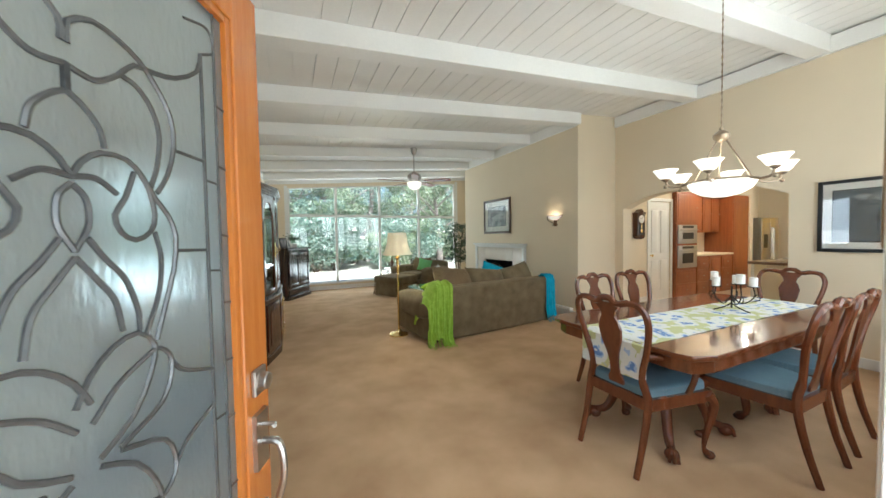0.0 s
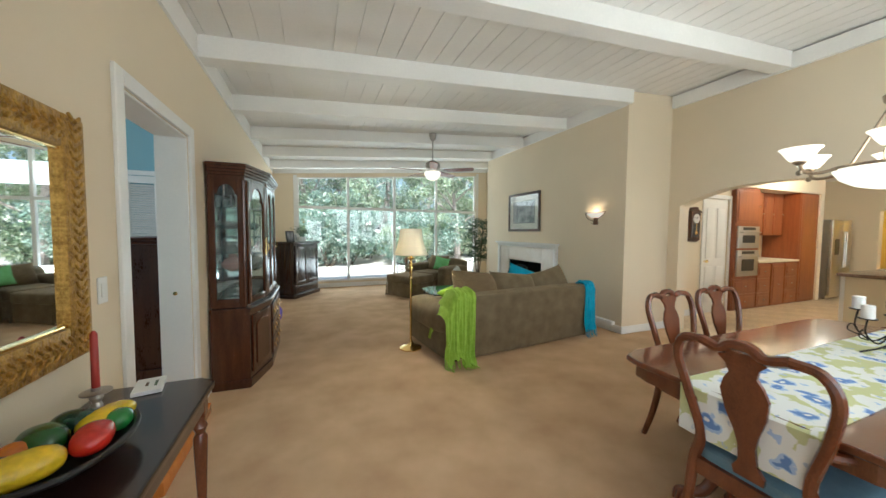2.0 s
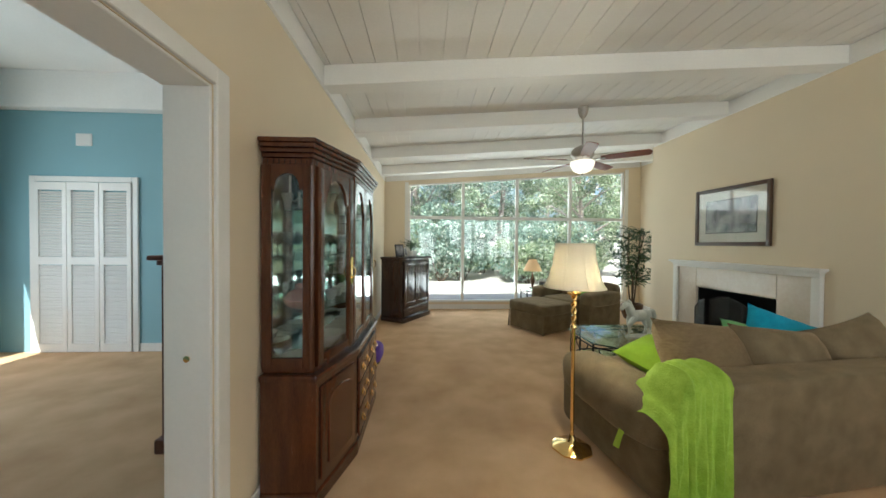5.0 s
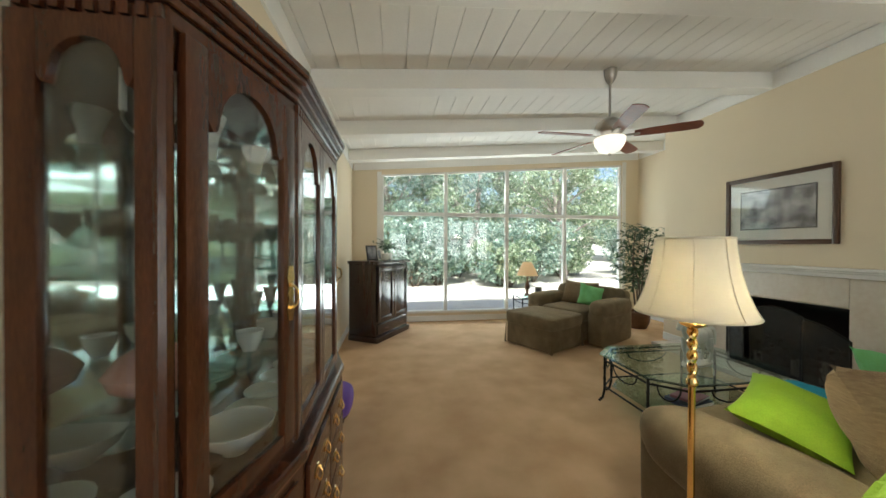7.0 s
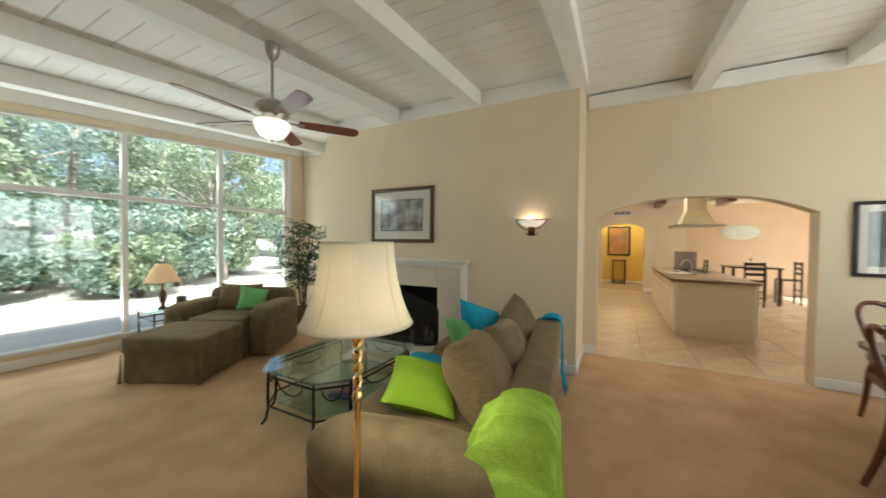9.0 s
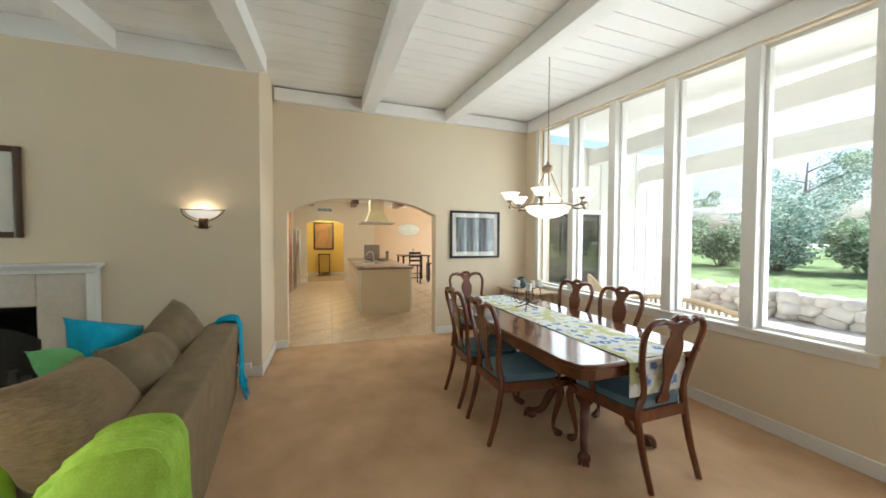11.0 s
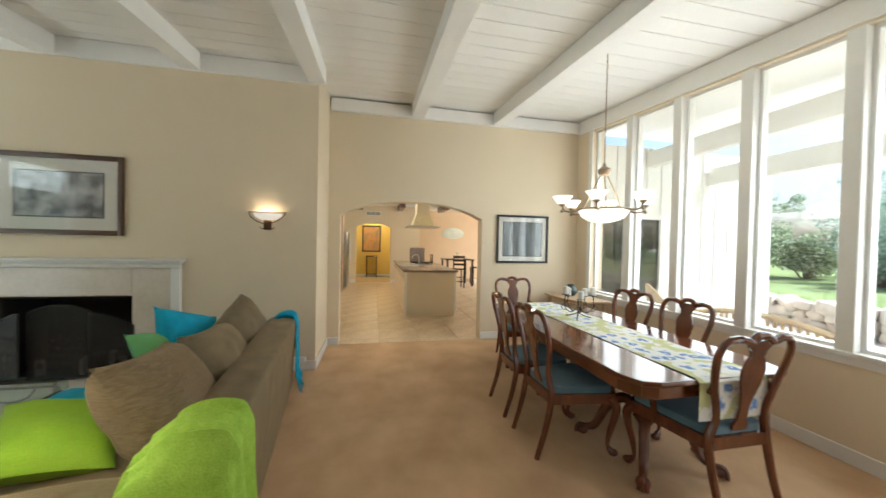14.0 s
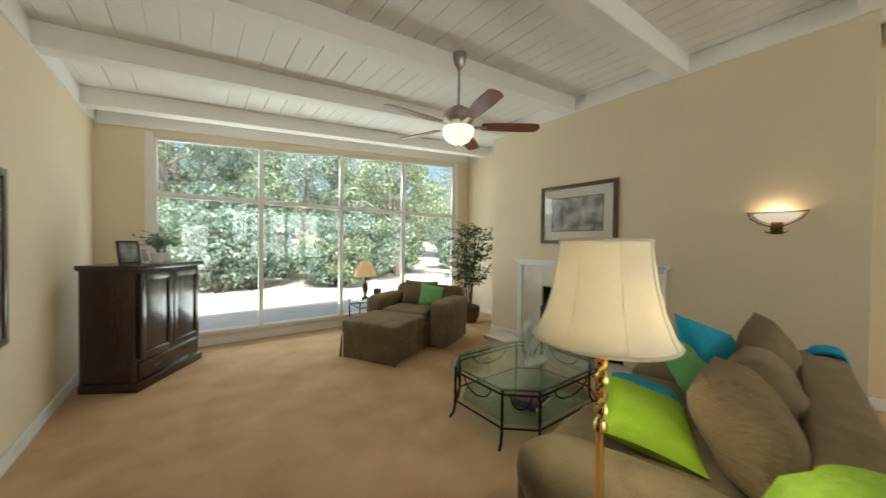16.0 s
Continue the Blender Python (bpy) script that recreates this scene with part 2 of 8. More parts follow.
def soft(bm, sx, sy, sz, m=None, e=0.35, seg=28, rows=16, wrinkle=0.0):
    """A padded box: a superellipsoid of full size sx, sy, sz about the origin, with slight creases."""
    def s(v, p):
        return math.copysign(abs(v) ** p, v)
    rings = []
    for j in range(rows + 1):
        ph = -math.pi / 2 + math.pi * j / rows
        ring = []
        for i in range(seg):
            th = 2 * math.pi * i / seg
            v = Vector((sx / 2 * s(math.cos(ph), e) * s(math.cos(th), e), sy / 2 * s(math.cos(ph), e) * s(math.sin(th), e), sz / 2 * s(math.sin(ph), e)))
            if wrinkle:
                v += v.normalized() * wrinkle * noise.noise(v * 7 + Vector((sx * 9, sy, sz)))
            ring.append(bm.verts.new(m @ v if m else v))
        rings.append(ring)
    for a, b in zip(rings, rings[1:]):
        for i in range(seg):
            bm.faces.new((a[i], a[(i + 1) % seg], b[(i + 1) % seg], b[i]))
    bmesh.ops.remove_doubles(bm, verts=rings[0] + rings[-1], dist=1e-4)


def cushion(bm, w, h, t, m, n=16, wrinkle=0.012):
    """A throw pillow with pinched corners, standing in its own xz plane."""
    grids = []
    for side in (-1, 1):
        g = []
        for j in range(n + 1):
            row = []
            for i in range(n + 1):
                u, v = 2 * i / n - 1, 2 * j / n - 1
                puff = ((1 - abs(u) ** 3.2) * (1 - abs(v) ** 3.2)) ** 0.55
                pinch = 1 - 0.10 * (1 - u * u) * abs(v) ** 3
                pinch2 = 1 - 0.10 * (1 - v * v) * abs(u) ** 3
                p = Vector((u * w / 2 * pinch2, side * t / 2 * puff, v * h / 2 * pinch))
                p.y += wrinkle * puff * noise.noise(Vector((u * 3, v * 3, side * 4 + w * 7)))
                row.append(bm.verts.new(m @ p))
            g.append(row)
        grids.append(g)
    for g in grids:
        for j in range(n):
            for i in range(n):
                bm.faces.new((g[j][i], g[j][i + 1], g[j + 1][i + 1], g[j + 1][i]))
    bmesh.ops.remove_doubles(bm, verts=bm.verts, dist=1e-4)


def sheet(bm, f, nu, nv, thick=0.006):
    """A cloth from a function of u and v in 0..1, with a thickness."""
    g = [[bm.verts.new(f(i / nu, j / nv)) for i in range(nu + 1)] for j in range(nv + 1)]
    faces = [bm.faces.new((g[j][i], g[j][i + 1], g[j + 1][i + 1], g[j + 1][i])) for j in range(nv) for i in range(nu)]
    bmesh.ops.recalc_face_normals(bm, faces=faces)
    bmesh.ops.solidify(bm, geom=faces, thickness=thick)


def prism(bm, plan, z0, z1):
    a = [bm.verts.new((x, y, z0)) for x, y in plan]
    b = [bm.verts.new((x, y, z1)) for x, y in plan]
    n = len(plan)
    for i in range(n):
        bm.faces.new((a[i], a[(i + 1) % n], b[(i + 1) % n], b[i]))
    bm.faces.new(a[::-1]), bm.faces.new(b)


def plate(bm, outline, y0, y1, m=None):
    """A board cut to an outline in xz, from y0 to y1."""
    a = [bm.verts.new((x, y0, z)) for x, z in outline]
    b = [bm.verts.new((x, y1, z)) for x, z in outline]
    n = len(outline)
    for i in range(n):
        bm.faces.new((a[i], a[(i + 1) % n], b[(i + 1) % n], b[i]))
    fs = [bm.faces.new(a[::-1]), bm.faces.new(b)]
    for q in fs:
        q.normal_update()
    bmesh.ops.triangulate(bm, faces=fs)
    if m:
        bmesh.ops.transform(bm, matrix=m, verts=a + b)


def offset(plan, d):
    """An outline of a convex plan moved outward by d."""
    c = Vector((sum(p[0] for p in plan) / len(plan), sum(p[1] for p in plan) / len(plan)))
    return [tuple(Vector(p) + (Vector(p) - c).normalized() * d) for p in plan]


# ---- more materials ----
M_WOOD = mat("polished_mahogany", (0.085, 0.022, 0.008), 0.16, scale=4, fine=50, bump=0.04, coat=0.5, stretch=(1, 6, 1), second=(0.17, 0.05, 0.017))
M_CHAIR = mat("carved_mahogany", (0.085, 0.023, 0.009), 0.26, scale=6, fine=70, bump=0.05, coat=0.3, stretch=(4, 4, 1), second=(0.19, 0.056, 0.02))
M_CABWOOD = mat("cherry_cabinet_wood", (0.036, 0.011, 0.005), 0.26, scale=4, fine=60, bump=0.05, coat=0.25, stretch=(5, 5, 0.6), second=(0.115, 0.036, 0.014))
M_BLACKWOOD = mat("black_brown_wood", (0.016, 0.009, 0.008), 0.25, scale=5, fine=60, bump=0.04, coat=0.4, stretch=(4, 4, 0.6), second=(0.05, 0.02, 0.013))
M_TAUPE = mat("taupe_chenille", (0.125, 0.095, 0.052), 0.9, scale=7, fine=180, bump=0.6, depth=0.008, spec=0.2, second=(0.22, 0.168, 0.098), contrast=(0.34, 0.66))
M_CORD = mat("brown_ribbed_corduroy", (0.13, 0.088, 0.045), 0.9, scale=30, fine=160, bump=0.9, depth=0.008, spec=0.2, stretch=(1, 1, 5), second=(0.25, 0.18, 0.10))
for _m in (M_TAUPE, M_CORD):
    _b = _m.node_tree.nodes["Principled BSDF"]
    _b.inputs["Sheen Weight"].default_value, _b.inputs["Sheen Roughness"].default_value = 0.35, 0.4
    _b.inputs["Sheen Tint"].default_value = (0.75, 0.58, 0.36, 1)
M_LIME = mat("lime_green_cotton", (0.24, 0.40, 0.015), 0.85, scale=8, fine=150, bump=0.4, depth=0.005, second=(0.34, 0.53, 0.03))
M_KNIT = mat("lime_green_knit", (0.25, 0.41, 0.03), 0.95, scale=20, fine=130, bump=0.8, depth=0.01, second=(0.39, 0.57, 0.07))
M_AQUA = mat("turquoise_cotton", (0.01, 0.25, 0.42), 0.85, scale=12, fine=150, bump=0.5, depth=0.006, second=(0.03, 0.42, 0.62))
M_MINT = mat("mint_green_cotton", (0.16, 0.40, 0.10), 0.85, scale=8, fine=150, bump=0.4, second=(0.22, 0.56, 0.25))
M_BRASS = mat("polished_brass", (0.83, 0.60, 0.25), 0.14, metal=1.0, vary=0.08, scale=10, fine=80, bump=0.03)
M_NICKEL = mat("brushed_nickel", (0.46, 0.43, 0.40), 0.32, metal=1.0, vary=0.1, scale=10, fine=150, bump=0.04)
M_IRON = mat("dark_wrought_iron", (0.02, 0.019, 0.018), 0.5, metal=0.6, vary=0.3, scale=15, fine=120, bump=0.3)
M_BRONZE = mat("oiled_bronze", (0.13, 0.075, 0.045), 0.4, metal=0.8, vary=0.25, scale=10, fine=100, bump=0.1)
M_MARBLE = mat("cream_marble", (0.66, 0.57, 0.46), 0.25, scale=3, fine=25, bump=0.02, second=(0.78, 0.72, 0.63))
M_SOOT = mat("sooty_firebrick", (0.012, 0.011, 0.01), 0.9, vary=0.5, scale=8, fine=60, bump=0.3)
M_GOLD = mat("antique_gold_leaf", (0.25, 0.13, 0.022), 0.42, metal=0.7, scale=30, fine=110, bump=0.9, depth=0.012, second=(0.58, 0.35, 0.08), contrast=(0.35, 0.6))
M_MIRROR = mat("silvered_mirror", (0.88, 0.9, 0.9), 0.015, metal=1.0, vary=0.0, bump=0)
M_OLDMIRROR = mat("dim_cabinet_mirror", (0.58, 0.62, 0.60), 0.05, metal=1.0, vary=0.06, scale=4, fine=30, bump=0)
M_CLEAR = glass("clear_tableware_glass", (0.93, 0.97, 0.96), mirror=0.14)
M_SHELF = glass("green_edged_shelf_glass", (0.80, 0.92, 0.88), mirror=0.12)
M_CHINA = mat("white_china", (0.78, 0.76, 0.72), 0.15, vary=0.05, scale=8, bump=0, coat=0.4)
M_PINK = mat("marbled_pink_glass", (0.42, 0.17, 0.15), 0.12, scale=14, fine=60, bump=0.02, coat=0.6, second=(0.6, 0.36, 0.32))
M_LEAF = mat("dark_green_leaf", (0.025, 0.055, 0.02), 0.45, scale=20, fine=80, bump=0.1, second=(0.06, 0.12, 0.04))
M_BARK = mat("grey_brown_bark", (0.09, 0.065, 0.045), 0.9, vary=0.3, scale=20, fine=90, bump=0.7)
M_BLACK = mat("black_lacquer", (0.012, 0.012, 0.012), 0.3, vary=0.3, scale=9, fine=80, bump=0.03)
M_MAT = mat("cream_picture_mat", (0.72, 0.69, 0.62), 0.8, vary=0.03, bump=0.05)
M_RED = mat("red_candle_wax", (0.36, 0.03, 0.02), 0.4, vary=0.1, bump=0.03)
M_PAPER = mat("white_printed_paper", (0.8, 0.8, 0.78), 0.6, vary=0.05, bump=0.03)
M_PURPLE = mat("purple_fabric", (0.13, 0.06, 0.35), 0.8, vary=0.2, scale=9, fine=150, bump=0.3)
M_ORANGE = mat("varnished_fir", (0.50, 0.15, 0.022), 0.25, scale=6, fine=60, bump=0.05, coat=0.5, stretch=(8, 8, 0.5), second=(0.62, 0.22, 0.04))
M_SHADE = mat("cream_shade_cloth", (0.90, 0.86, 0.76), 0.9, vary=0.04, scale=12, fine=220, bump=0.1)
_n, _l = M_SHADE.node_tree.nodes, M_SHADE.node_tree.links
_t, _x = _n.new("ShaderNodeBsdfTranslucent"), _n.new("ShaderNodeMixShader")
_t.inputs[0].default_value = (1.0, 0.95, 0.84, 1)
_x.inputs[0].default_value = 0.35
_l.new(_n["Principled BSDF"].outputs[0], _x.inputs[1])
_l.new(_t.outputs[0], _x.inputs[2])
_l.new(_x.outputs[0], _n["Material Output"].inputs[0])
M_GLOWGLASS = glow("lit_frosted_glass", (1.0, 0.88, 0.70), 0.5, (0.9, 0.87, 0.8))


def photo(name, tones, scale=5.0):
    """A blurred grey picture made of broad patches."""
    m = bpy.data.materials.new(name)
    m.use_nodes = True
    n, l = m.node_tree.nodes, m.node_tree.links
    tc, ns, rp = n.new("ShaderNodeTexCoord"), n.new("ShaderNodeTexNoise"), n.new("ShaderNodeValToRGB")
    ns.inputs["Scale"].default_value, ns.inputs["Detail"].default_value = scale, 5
    l.new(tc.outputs["Object"], ns.inputs["Vector"])
    l.new(ns.outputs[0], rp.inputs[0])
    el = rp.color_ramp.elements
    for i, c in enumerate(tones):
        e = el[i] if i < 2 else el.new(0.5)
        e.position = 0.3 + 0.4 * i / (len(tones) - 1)
        e.color = (*c, 1)
    l.new(rp.outputs[0], n["Principled BSDF"].inputs["Base Color"])
    n["Principled BSDF"].inputs["Roughness"].default_value = 0.5
    return m


M_PHOTO = photo("grey_landscape_photo", [(0.03, 0.03, 0.04), (0.16, 0.16, 0.18), (0.42, 0.42, 0.44), (0.62, 0.62, 0.63)], 6)


# ---- trim of the large room ----
def board(name, x0, x1, y0, y1, z0, z1, label="white painted wooden trim board", mtl=None, parent=None):
    return setting(box(name, x0, x1, y0, y1, z0, z1, mtl or M_WHITE, parent, bevel=0.004, seg=1), label, "trim")


for args in ((0, 0.016, -0.24, 2.30), (0, 0.016, 3.42, 9.18), (5.834, 5.85, -0.24, 1.38), (5.834, 5.85, 3.47, 3.614), (4.934, 4.95, 3.614, 4.97), (4.934, 4.95, 6.92, 7.52), (5.834, 5.85, 7.54, 9.18)):
    board("baseboard", *args, 0.002, 0.11, "white painted baseboard along the wall")
for args in ((1.486, 5.834, -0.24, -0.224), (0.016, 5.834, 9.164, 9.18), (4.951, 5.834, 3.614, 3.63), (4.95, 5.85, 7.52, 7.536), (0.016, 0.05, -0.24, -0.224)):
    board("baseboard", *args, 0.002, 0.11, "white painted baseboard along the wall")
for x0, x1, y0, y1 in ((0.001, 0.022, -0.21, 9.15), (5.785, 5.849, -0.21, 3.6), (4.928, 4.949, 3.65, 7.5), (5.828, 5.849, 7.54, 9.15)):
    bm = bmesh.new()
    vs = cube(bm, x0, x1, y0, y1, 0, 0)
    for i, v in enumerate(vs):
        v.co.z = under(v.co.x) + (-0.19 if i < 4 else (-0.022 if 5.7 < x0 < 5.8 else -0.006))
    setting(part("trim", bm, M_CEIL), "white painted board under the ceiling", "trim")
for y0, y1 in ((-0.239, -0.218), (9.158, 9.179)):
    bm = bmesh.new()
    vs = cube(bm, 0.03, 5.82, y0, y1, 0, 0)
    for i, v in enumerate(vs):
        v.co.z = under(v.co.x) + (-0.20 if i < 4 else -0.006)
    setting(part("trim", bm, M_CEIL), "white painted board under the ceiling", "trim")

# doorway to the bedroom
door_trim = thing("door_trim", pose(0, 2.86, -0.04), "white painted casing around the bedroom doorway", "door frame", kind="structure")
for nm, a in (("casing", (0.0, 0.02, -0.55, -0.47, 0.04, 2.26)), ("casing", (0.0, 0.02, 0.47, 0.56, 0.04, 2.26)), ("casing", (0.0, 0.02, -0.468, 0.468, 2.18, 2.26)),
              ("jamb", (-0.2, -0.002, -0.47, -0.455, 0.04, 2.18)), ("jamb", (-0.2, -0.002, 0.455, 0.47, 0.04, 2.18)), ("jamb", (-0.2, -0.002, -0.454, 0.454, 2.165, 2.18))):
    box(nm, *a, M_WHITE, door_trim, bevel=0.004, seg=1)
box("threshold", -0.19, 0.11, -0.45, 0.45, 0.042, 0.125, M_ORANGE, door_trim, bevel=0.012, label="varnished orange wood threshold")
bm = bmesh.new()
lathe(bm, [(0.0, 0), (0.012, 0), (0.014, 0.006), (0.0, 0.008)], 12, pose(-0.1, 0.455, 1.0, 90, 0, 0))
part("strike_plate", bm, M_BRASS, door_trim, "small brass strike plate")


# ---- garden window ----
def wtop(x):
    return under(x) - 0.29


win = thing("window_1", pose(0, 9.18, 0), "wide eight-pane garden window with a white frame", "window", kind="structure")
for x in (0.55, 1.75, 2.98, 4.21, 5.45):
    bm = bmesh.new()
    w = 0.02 if x in (0.55, 5.45) else 0.032
    vs = cube(bm, x - w, x + w, 0.02, 0.10, 0.20, 1)
    for v in vs[4:]:
        v.co.z = wtop(v.co.x)
    part("mullion", bm, M_WHITE, win, bevel=0.004, seg=1)
for i, (a, b) in enumerate(zip((0.57, 1.782, 3.012, 4.242), (1.718, 2.948, 4.178, 5.43))):
    box("transom", a, b, 0.02, 0.10, 2.015, 2.08, M_WHITE, win, bevel=0.004, seg=1)
    pane = box("pane", a, b, 0.055, 0.061, 0.20, 2.015, M_GLASS, win)
    bm = bmesh.new()
    vs = cube(bm, a, b, 0.055, 0.061, 2.08, 3)
    for v in vs[4:]:
        v.co.z = wtop(v.co.x) - 0.03
    up = part("pane", bm, M_GLASS, win)
    pane.visible_shadow = up.visible_shadow = False
    bm = bmesh.new()
    vs = cube(bm, a, b, 0.025, 0.095, 2.6, 3)
    for k, v in enumerate(vs):
        v.co.z = wtop(v.co.x) - (0.03 if k < 4 else 0)
    part("head", bm, M_WHITE, win)
box("window_sill", 0.53, 5.47, -0.03, 0.12, 0.16, 0.20, M_WHITE, win, bevel=0.006)
bm = bmesh.new()
for a in ((0.45, 0.53, -0.016, -0.001, 0.1, 0), (5.47, 5.55, -0.016, -0.001, 0.1, 0)):
    vs = cube(bm, *a)
    for v in vs[4:]:
        v.co.z = wtop(v.co.x) + 0.05
part("casing", bm, M_WHITE, win)

# ---- fireplace ----
fire = thing("fireplace", pose(4.95, 5.94, 0), "cream marble fireplace with white wooden surround and black firebox", "fireplace", kind="structure")
for a in ((-0.03, -0.002, -0.9, -0.552, 0.06, 1.15), (-0.03, -0.002, 0.562, 0.9, 0.06, 1.15)):
    box("marble_slab", *a, M_MARBLE, fire, bevel=0.004, seg=1)
box("marble_slab", -0.03, -0.002, -0.55, 0.56, 0.87, 1.15, M_MARBLE, fire, bevel=0.004, seg=1)
for a in ((-0.055, -0.004, -0.985, -0.902, 0.06, 1.15), (-0.055, -0.004, 0.902, 0.985, 0.06, 1.15)):
    box("pilaster", *a, M_WHITE, fire, bevel=0.008, label="white moulded wooden upright")
for k, a in enumerate(((-0.06, -0.004, -0.985, 0.985, 1.152, 1.195), (-0.085, -0.004, -1.0, 1.0, 1.197, 1.215), (-0.11, -0.004, -1.02, 1.02, 1.217, 1.245))):
    box("mantel_moulding", *a, M_WHITE, fire, bevel=0.006)
bm = bmesh.new()
for a in ((0.0, 0.5, -0.549, -0.53, 0.06, 0.859), (0.0, 0.5, 0.54, 0.559, 0.06, 0.859), (0.47, 0.498, -0.53, 0.54, 0.06, 0.859), (0.0, 0.47, -0.53, 0.54, 0.84, 0.859), (0.0, 0.498, -0.549, 0.559, 0.002, 0.06)):
    cube(bm, *a)
part("firebox", bm, M_SOOT, fire, "sooty black firebox lining")
box("hearth", -0.46, -0.004, -1.05, 1.3, 0.002, 0.06, M_MARBLE, fire, bevel=0.008, label="cream marble hearth slab")
for i, (y, r, L) in enumerate(((-0.2, 0.055, 0.6), (0.02, 0.06, 0.66), (0.2, 0.05, 0.55))):
    bm = bmesh.new()
    tube(bm, [(0.15 + 0.05 * i, -L / 2, 0.13 + 0.06 * (i % 2)), (0.2, 0, 0.14 + 0.05 * i), (0.17 + 0.05 * i, L / 2, 0.12 + 0.05 * i)], r, 10)
    part("log", bm, M_BARK, fire)
for x, y, h in ((0.08, -0.40, 0.16), (0.10, -0.30, 0.22), (0.07, -0.08, 0.18), (0.09, 0.30, 0.15)):
    bm = bmesh.new()
    lathe(bm, [(0.0, 0.06), (0.036, 0.06), (0.036, 0.056 + h), (0.03, 0.06 + h), (0.0, 0.055 + h)], 16, None, x, y)
    part("candle", bm, M_MARBLE, fire, "cream pillar candle", smooth=True)
ledge = setting(box("trim_ledge", 4.86, 4.93, 3.72, 4.95, 0.112, 0.165, M_WHITE, bevel=0.006), "low white ledge along the chimney wall", "trim")
# folding fire screen
scr = thing("fire_screen", pose(4.86, 5.94, 0.064), "black iron three-fold fire screen with arched mesh panels", "fire screen")
M_MESH = mat("fine_black_mesh", (0.05, 0.048, 0.044), 0.6, metal=0.3, vary=0.3, scale=60, fine=300, bump=0.6)
_n, _l = M_MESH.node_tree.nodes, M_MESH.node_tree.links
_t, _x = _n.new("ShaderNodeBsdfTransparent"), _n.new("ShaderNodeMixShader")
_x.inputs[0].default_value = 0.5
_l.new(_n["Principled BSDF"].outputs[0], _x.inputs[1])
_l.new(_t.outputs[0], _x.inputs[2])
_l.new(_x.outputs[0], _n["Material Output"].inputs[0])
for k, (y0, y1, h0, h1, tilt) in enumerate(((-0.58, -0.26, 0.5, 0.66, 22), (-0.25, 0.25, 0.66, 0.66, 0), (0.26, 0.58, 0.66, 0.5, -22))):
    w = y1 - y0
    m = pose(0, (y0 + y1) / 2, 0, 0, 0, 90 + tilt)
    top = [(-w / 2 + w * i / 12, h0 + (h1 - h0) * i / 12 + (0.07 * math.sin(math.pi * i / 12) if k == 1 else 0.03 * math.sin(math.pi * i / 12))) for i in range(13)]
    bm = bmesh.new()
    tube(bm, [m @ Vector(p) for p in [(-w / 2, 0, 0), *[(x, 0, z) for x, z in top], (w / 2, 0, 0), (-w / 2, 0, 0.02)]], 0.009, 6)
    panel = part("panel_frame", bm, M_IRON, scr)
    bm = bmesh.new()
    plate(bm, [(-w / 2 + 0.01, 0.012), (w / 2 - 0.01, 0.012)] + [(x * 0.97, z - 0.006) for x, z in top[::-1]], -0.002, 0.002, m)
    part("mesh_panel", bm, M_MESH, scr)
    bm = bmesh.new()
    for s in range(3):
        x = (s - 1) * w * 0.25
        tube(bm, [m @ Vector(p) for p in curve([(x, -0.01, 0.05), (x + 0.05, -0.012, 0.2), (x - 0.03, -0.012, 0.34), (x + 0.03, -0.012, 0.45)], 12)], 0.005, 5)
        for q in range(4):
            c = m @ Vector((x + 0.04 * (-1) ** q, -0.014, 0.14 + 0.08 * q))
            soft(bm, 0.05, 0.05, 0.025, Matrix.Translation(c) @ m.to_3x3().to_4x4() @ pose(0, 0, 0, 90, 40 * (-1) ** q, 0), 1.0, 8, 5)
    part("leaf_ornament", bm, M_BRONZE, scr, "bronze vine and leaf ornament")

# ---- sofa ----
SOFA = pose(3.378, 3.764, 0, 0, 0, 6.6)
sofa = thing("sofa", SOFA, "taupe chenille three-seat sofa with rolled arms", "sofa")
bm = bmesh.new()
soft(bm, 2.08, 1.08, 0.30, pose(0, 0.42, 0.22), 0.14, 40, 16, 0.006)
part("seat_base", bm, M_TAUPE, sofa, smooth=True)
bm = bmesh.new()
soft(bm, 2.30, 0.24, 0.71, pose(0, -0.03, 0.375, 3, 0, 0), 0.16, 44, 18, 0.008)
part("backrest", bm, M_TAUPE, sofa, smooth=True)
for s in (-1, 1):
    bm = bmesh.new()
    soft(bm, 0.20, 1.06, 0.42, pose(s * 1.09, 0.42, 0.235), 0.16, 32, 14, 0.006)
    part("arm_side", bm, M_TAUPE, sofa, smooth=True)
    bm = bmesh.new()
    soft(bm, 0.38, 1.14, 0.35, pose(s * 1.09, 0.41, 0.455), 0.72, 36, 18, 0.012)
    part("arm_roll", bm, M_TAUPE, sofa, smooth=True)
for i in range(3):
    bm = bmesh.new()
    soft(bm, 0.67, 0.86, 0.17, pose(-0.65 + 0.65 * i, 0.53, 0.43, 0, 0, 0), 0.28, 32, 12, 0.01)
    part("seat_cushion", bm, M_TAUPE, sofa, smooth=True)
for x in (-1.06, 1.06):
    for y in (-0.06, 0.86):
        bm = bmesh.new()
        lathe(bm, [(0.028, 0.0), (0.032, 0.03), (0.036, 0.05)], 12, None, x, y)
        part("foot", bm, M_BLACKWOOD, sofa)


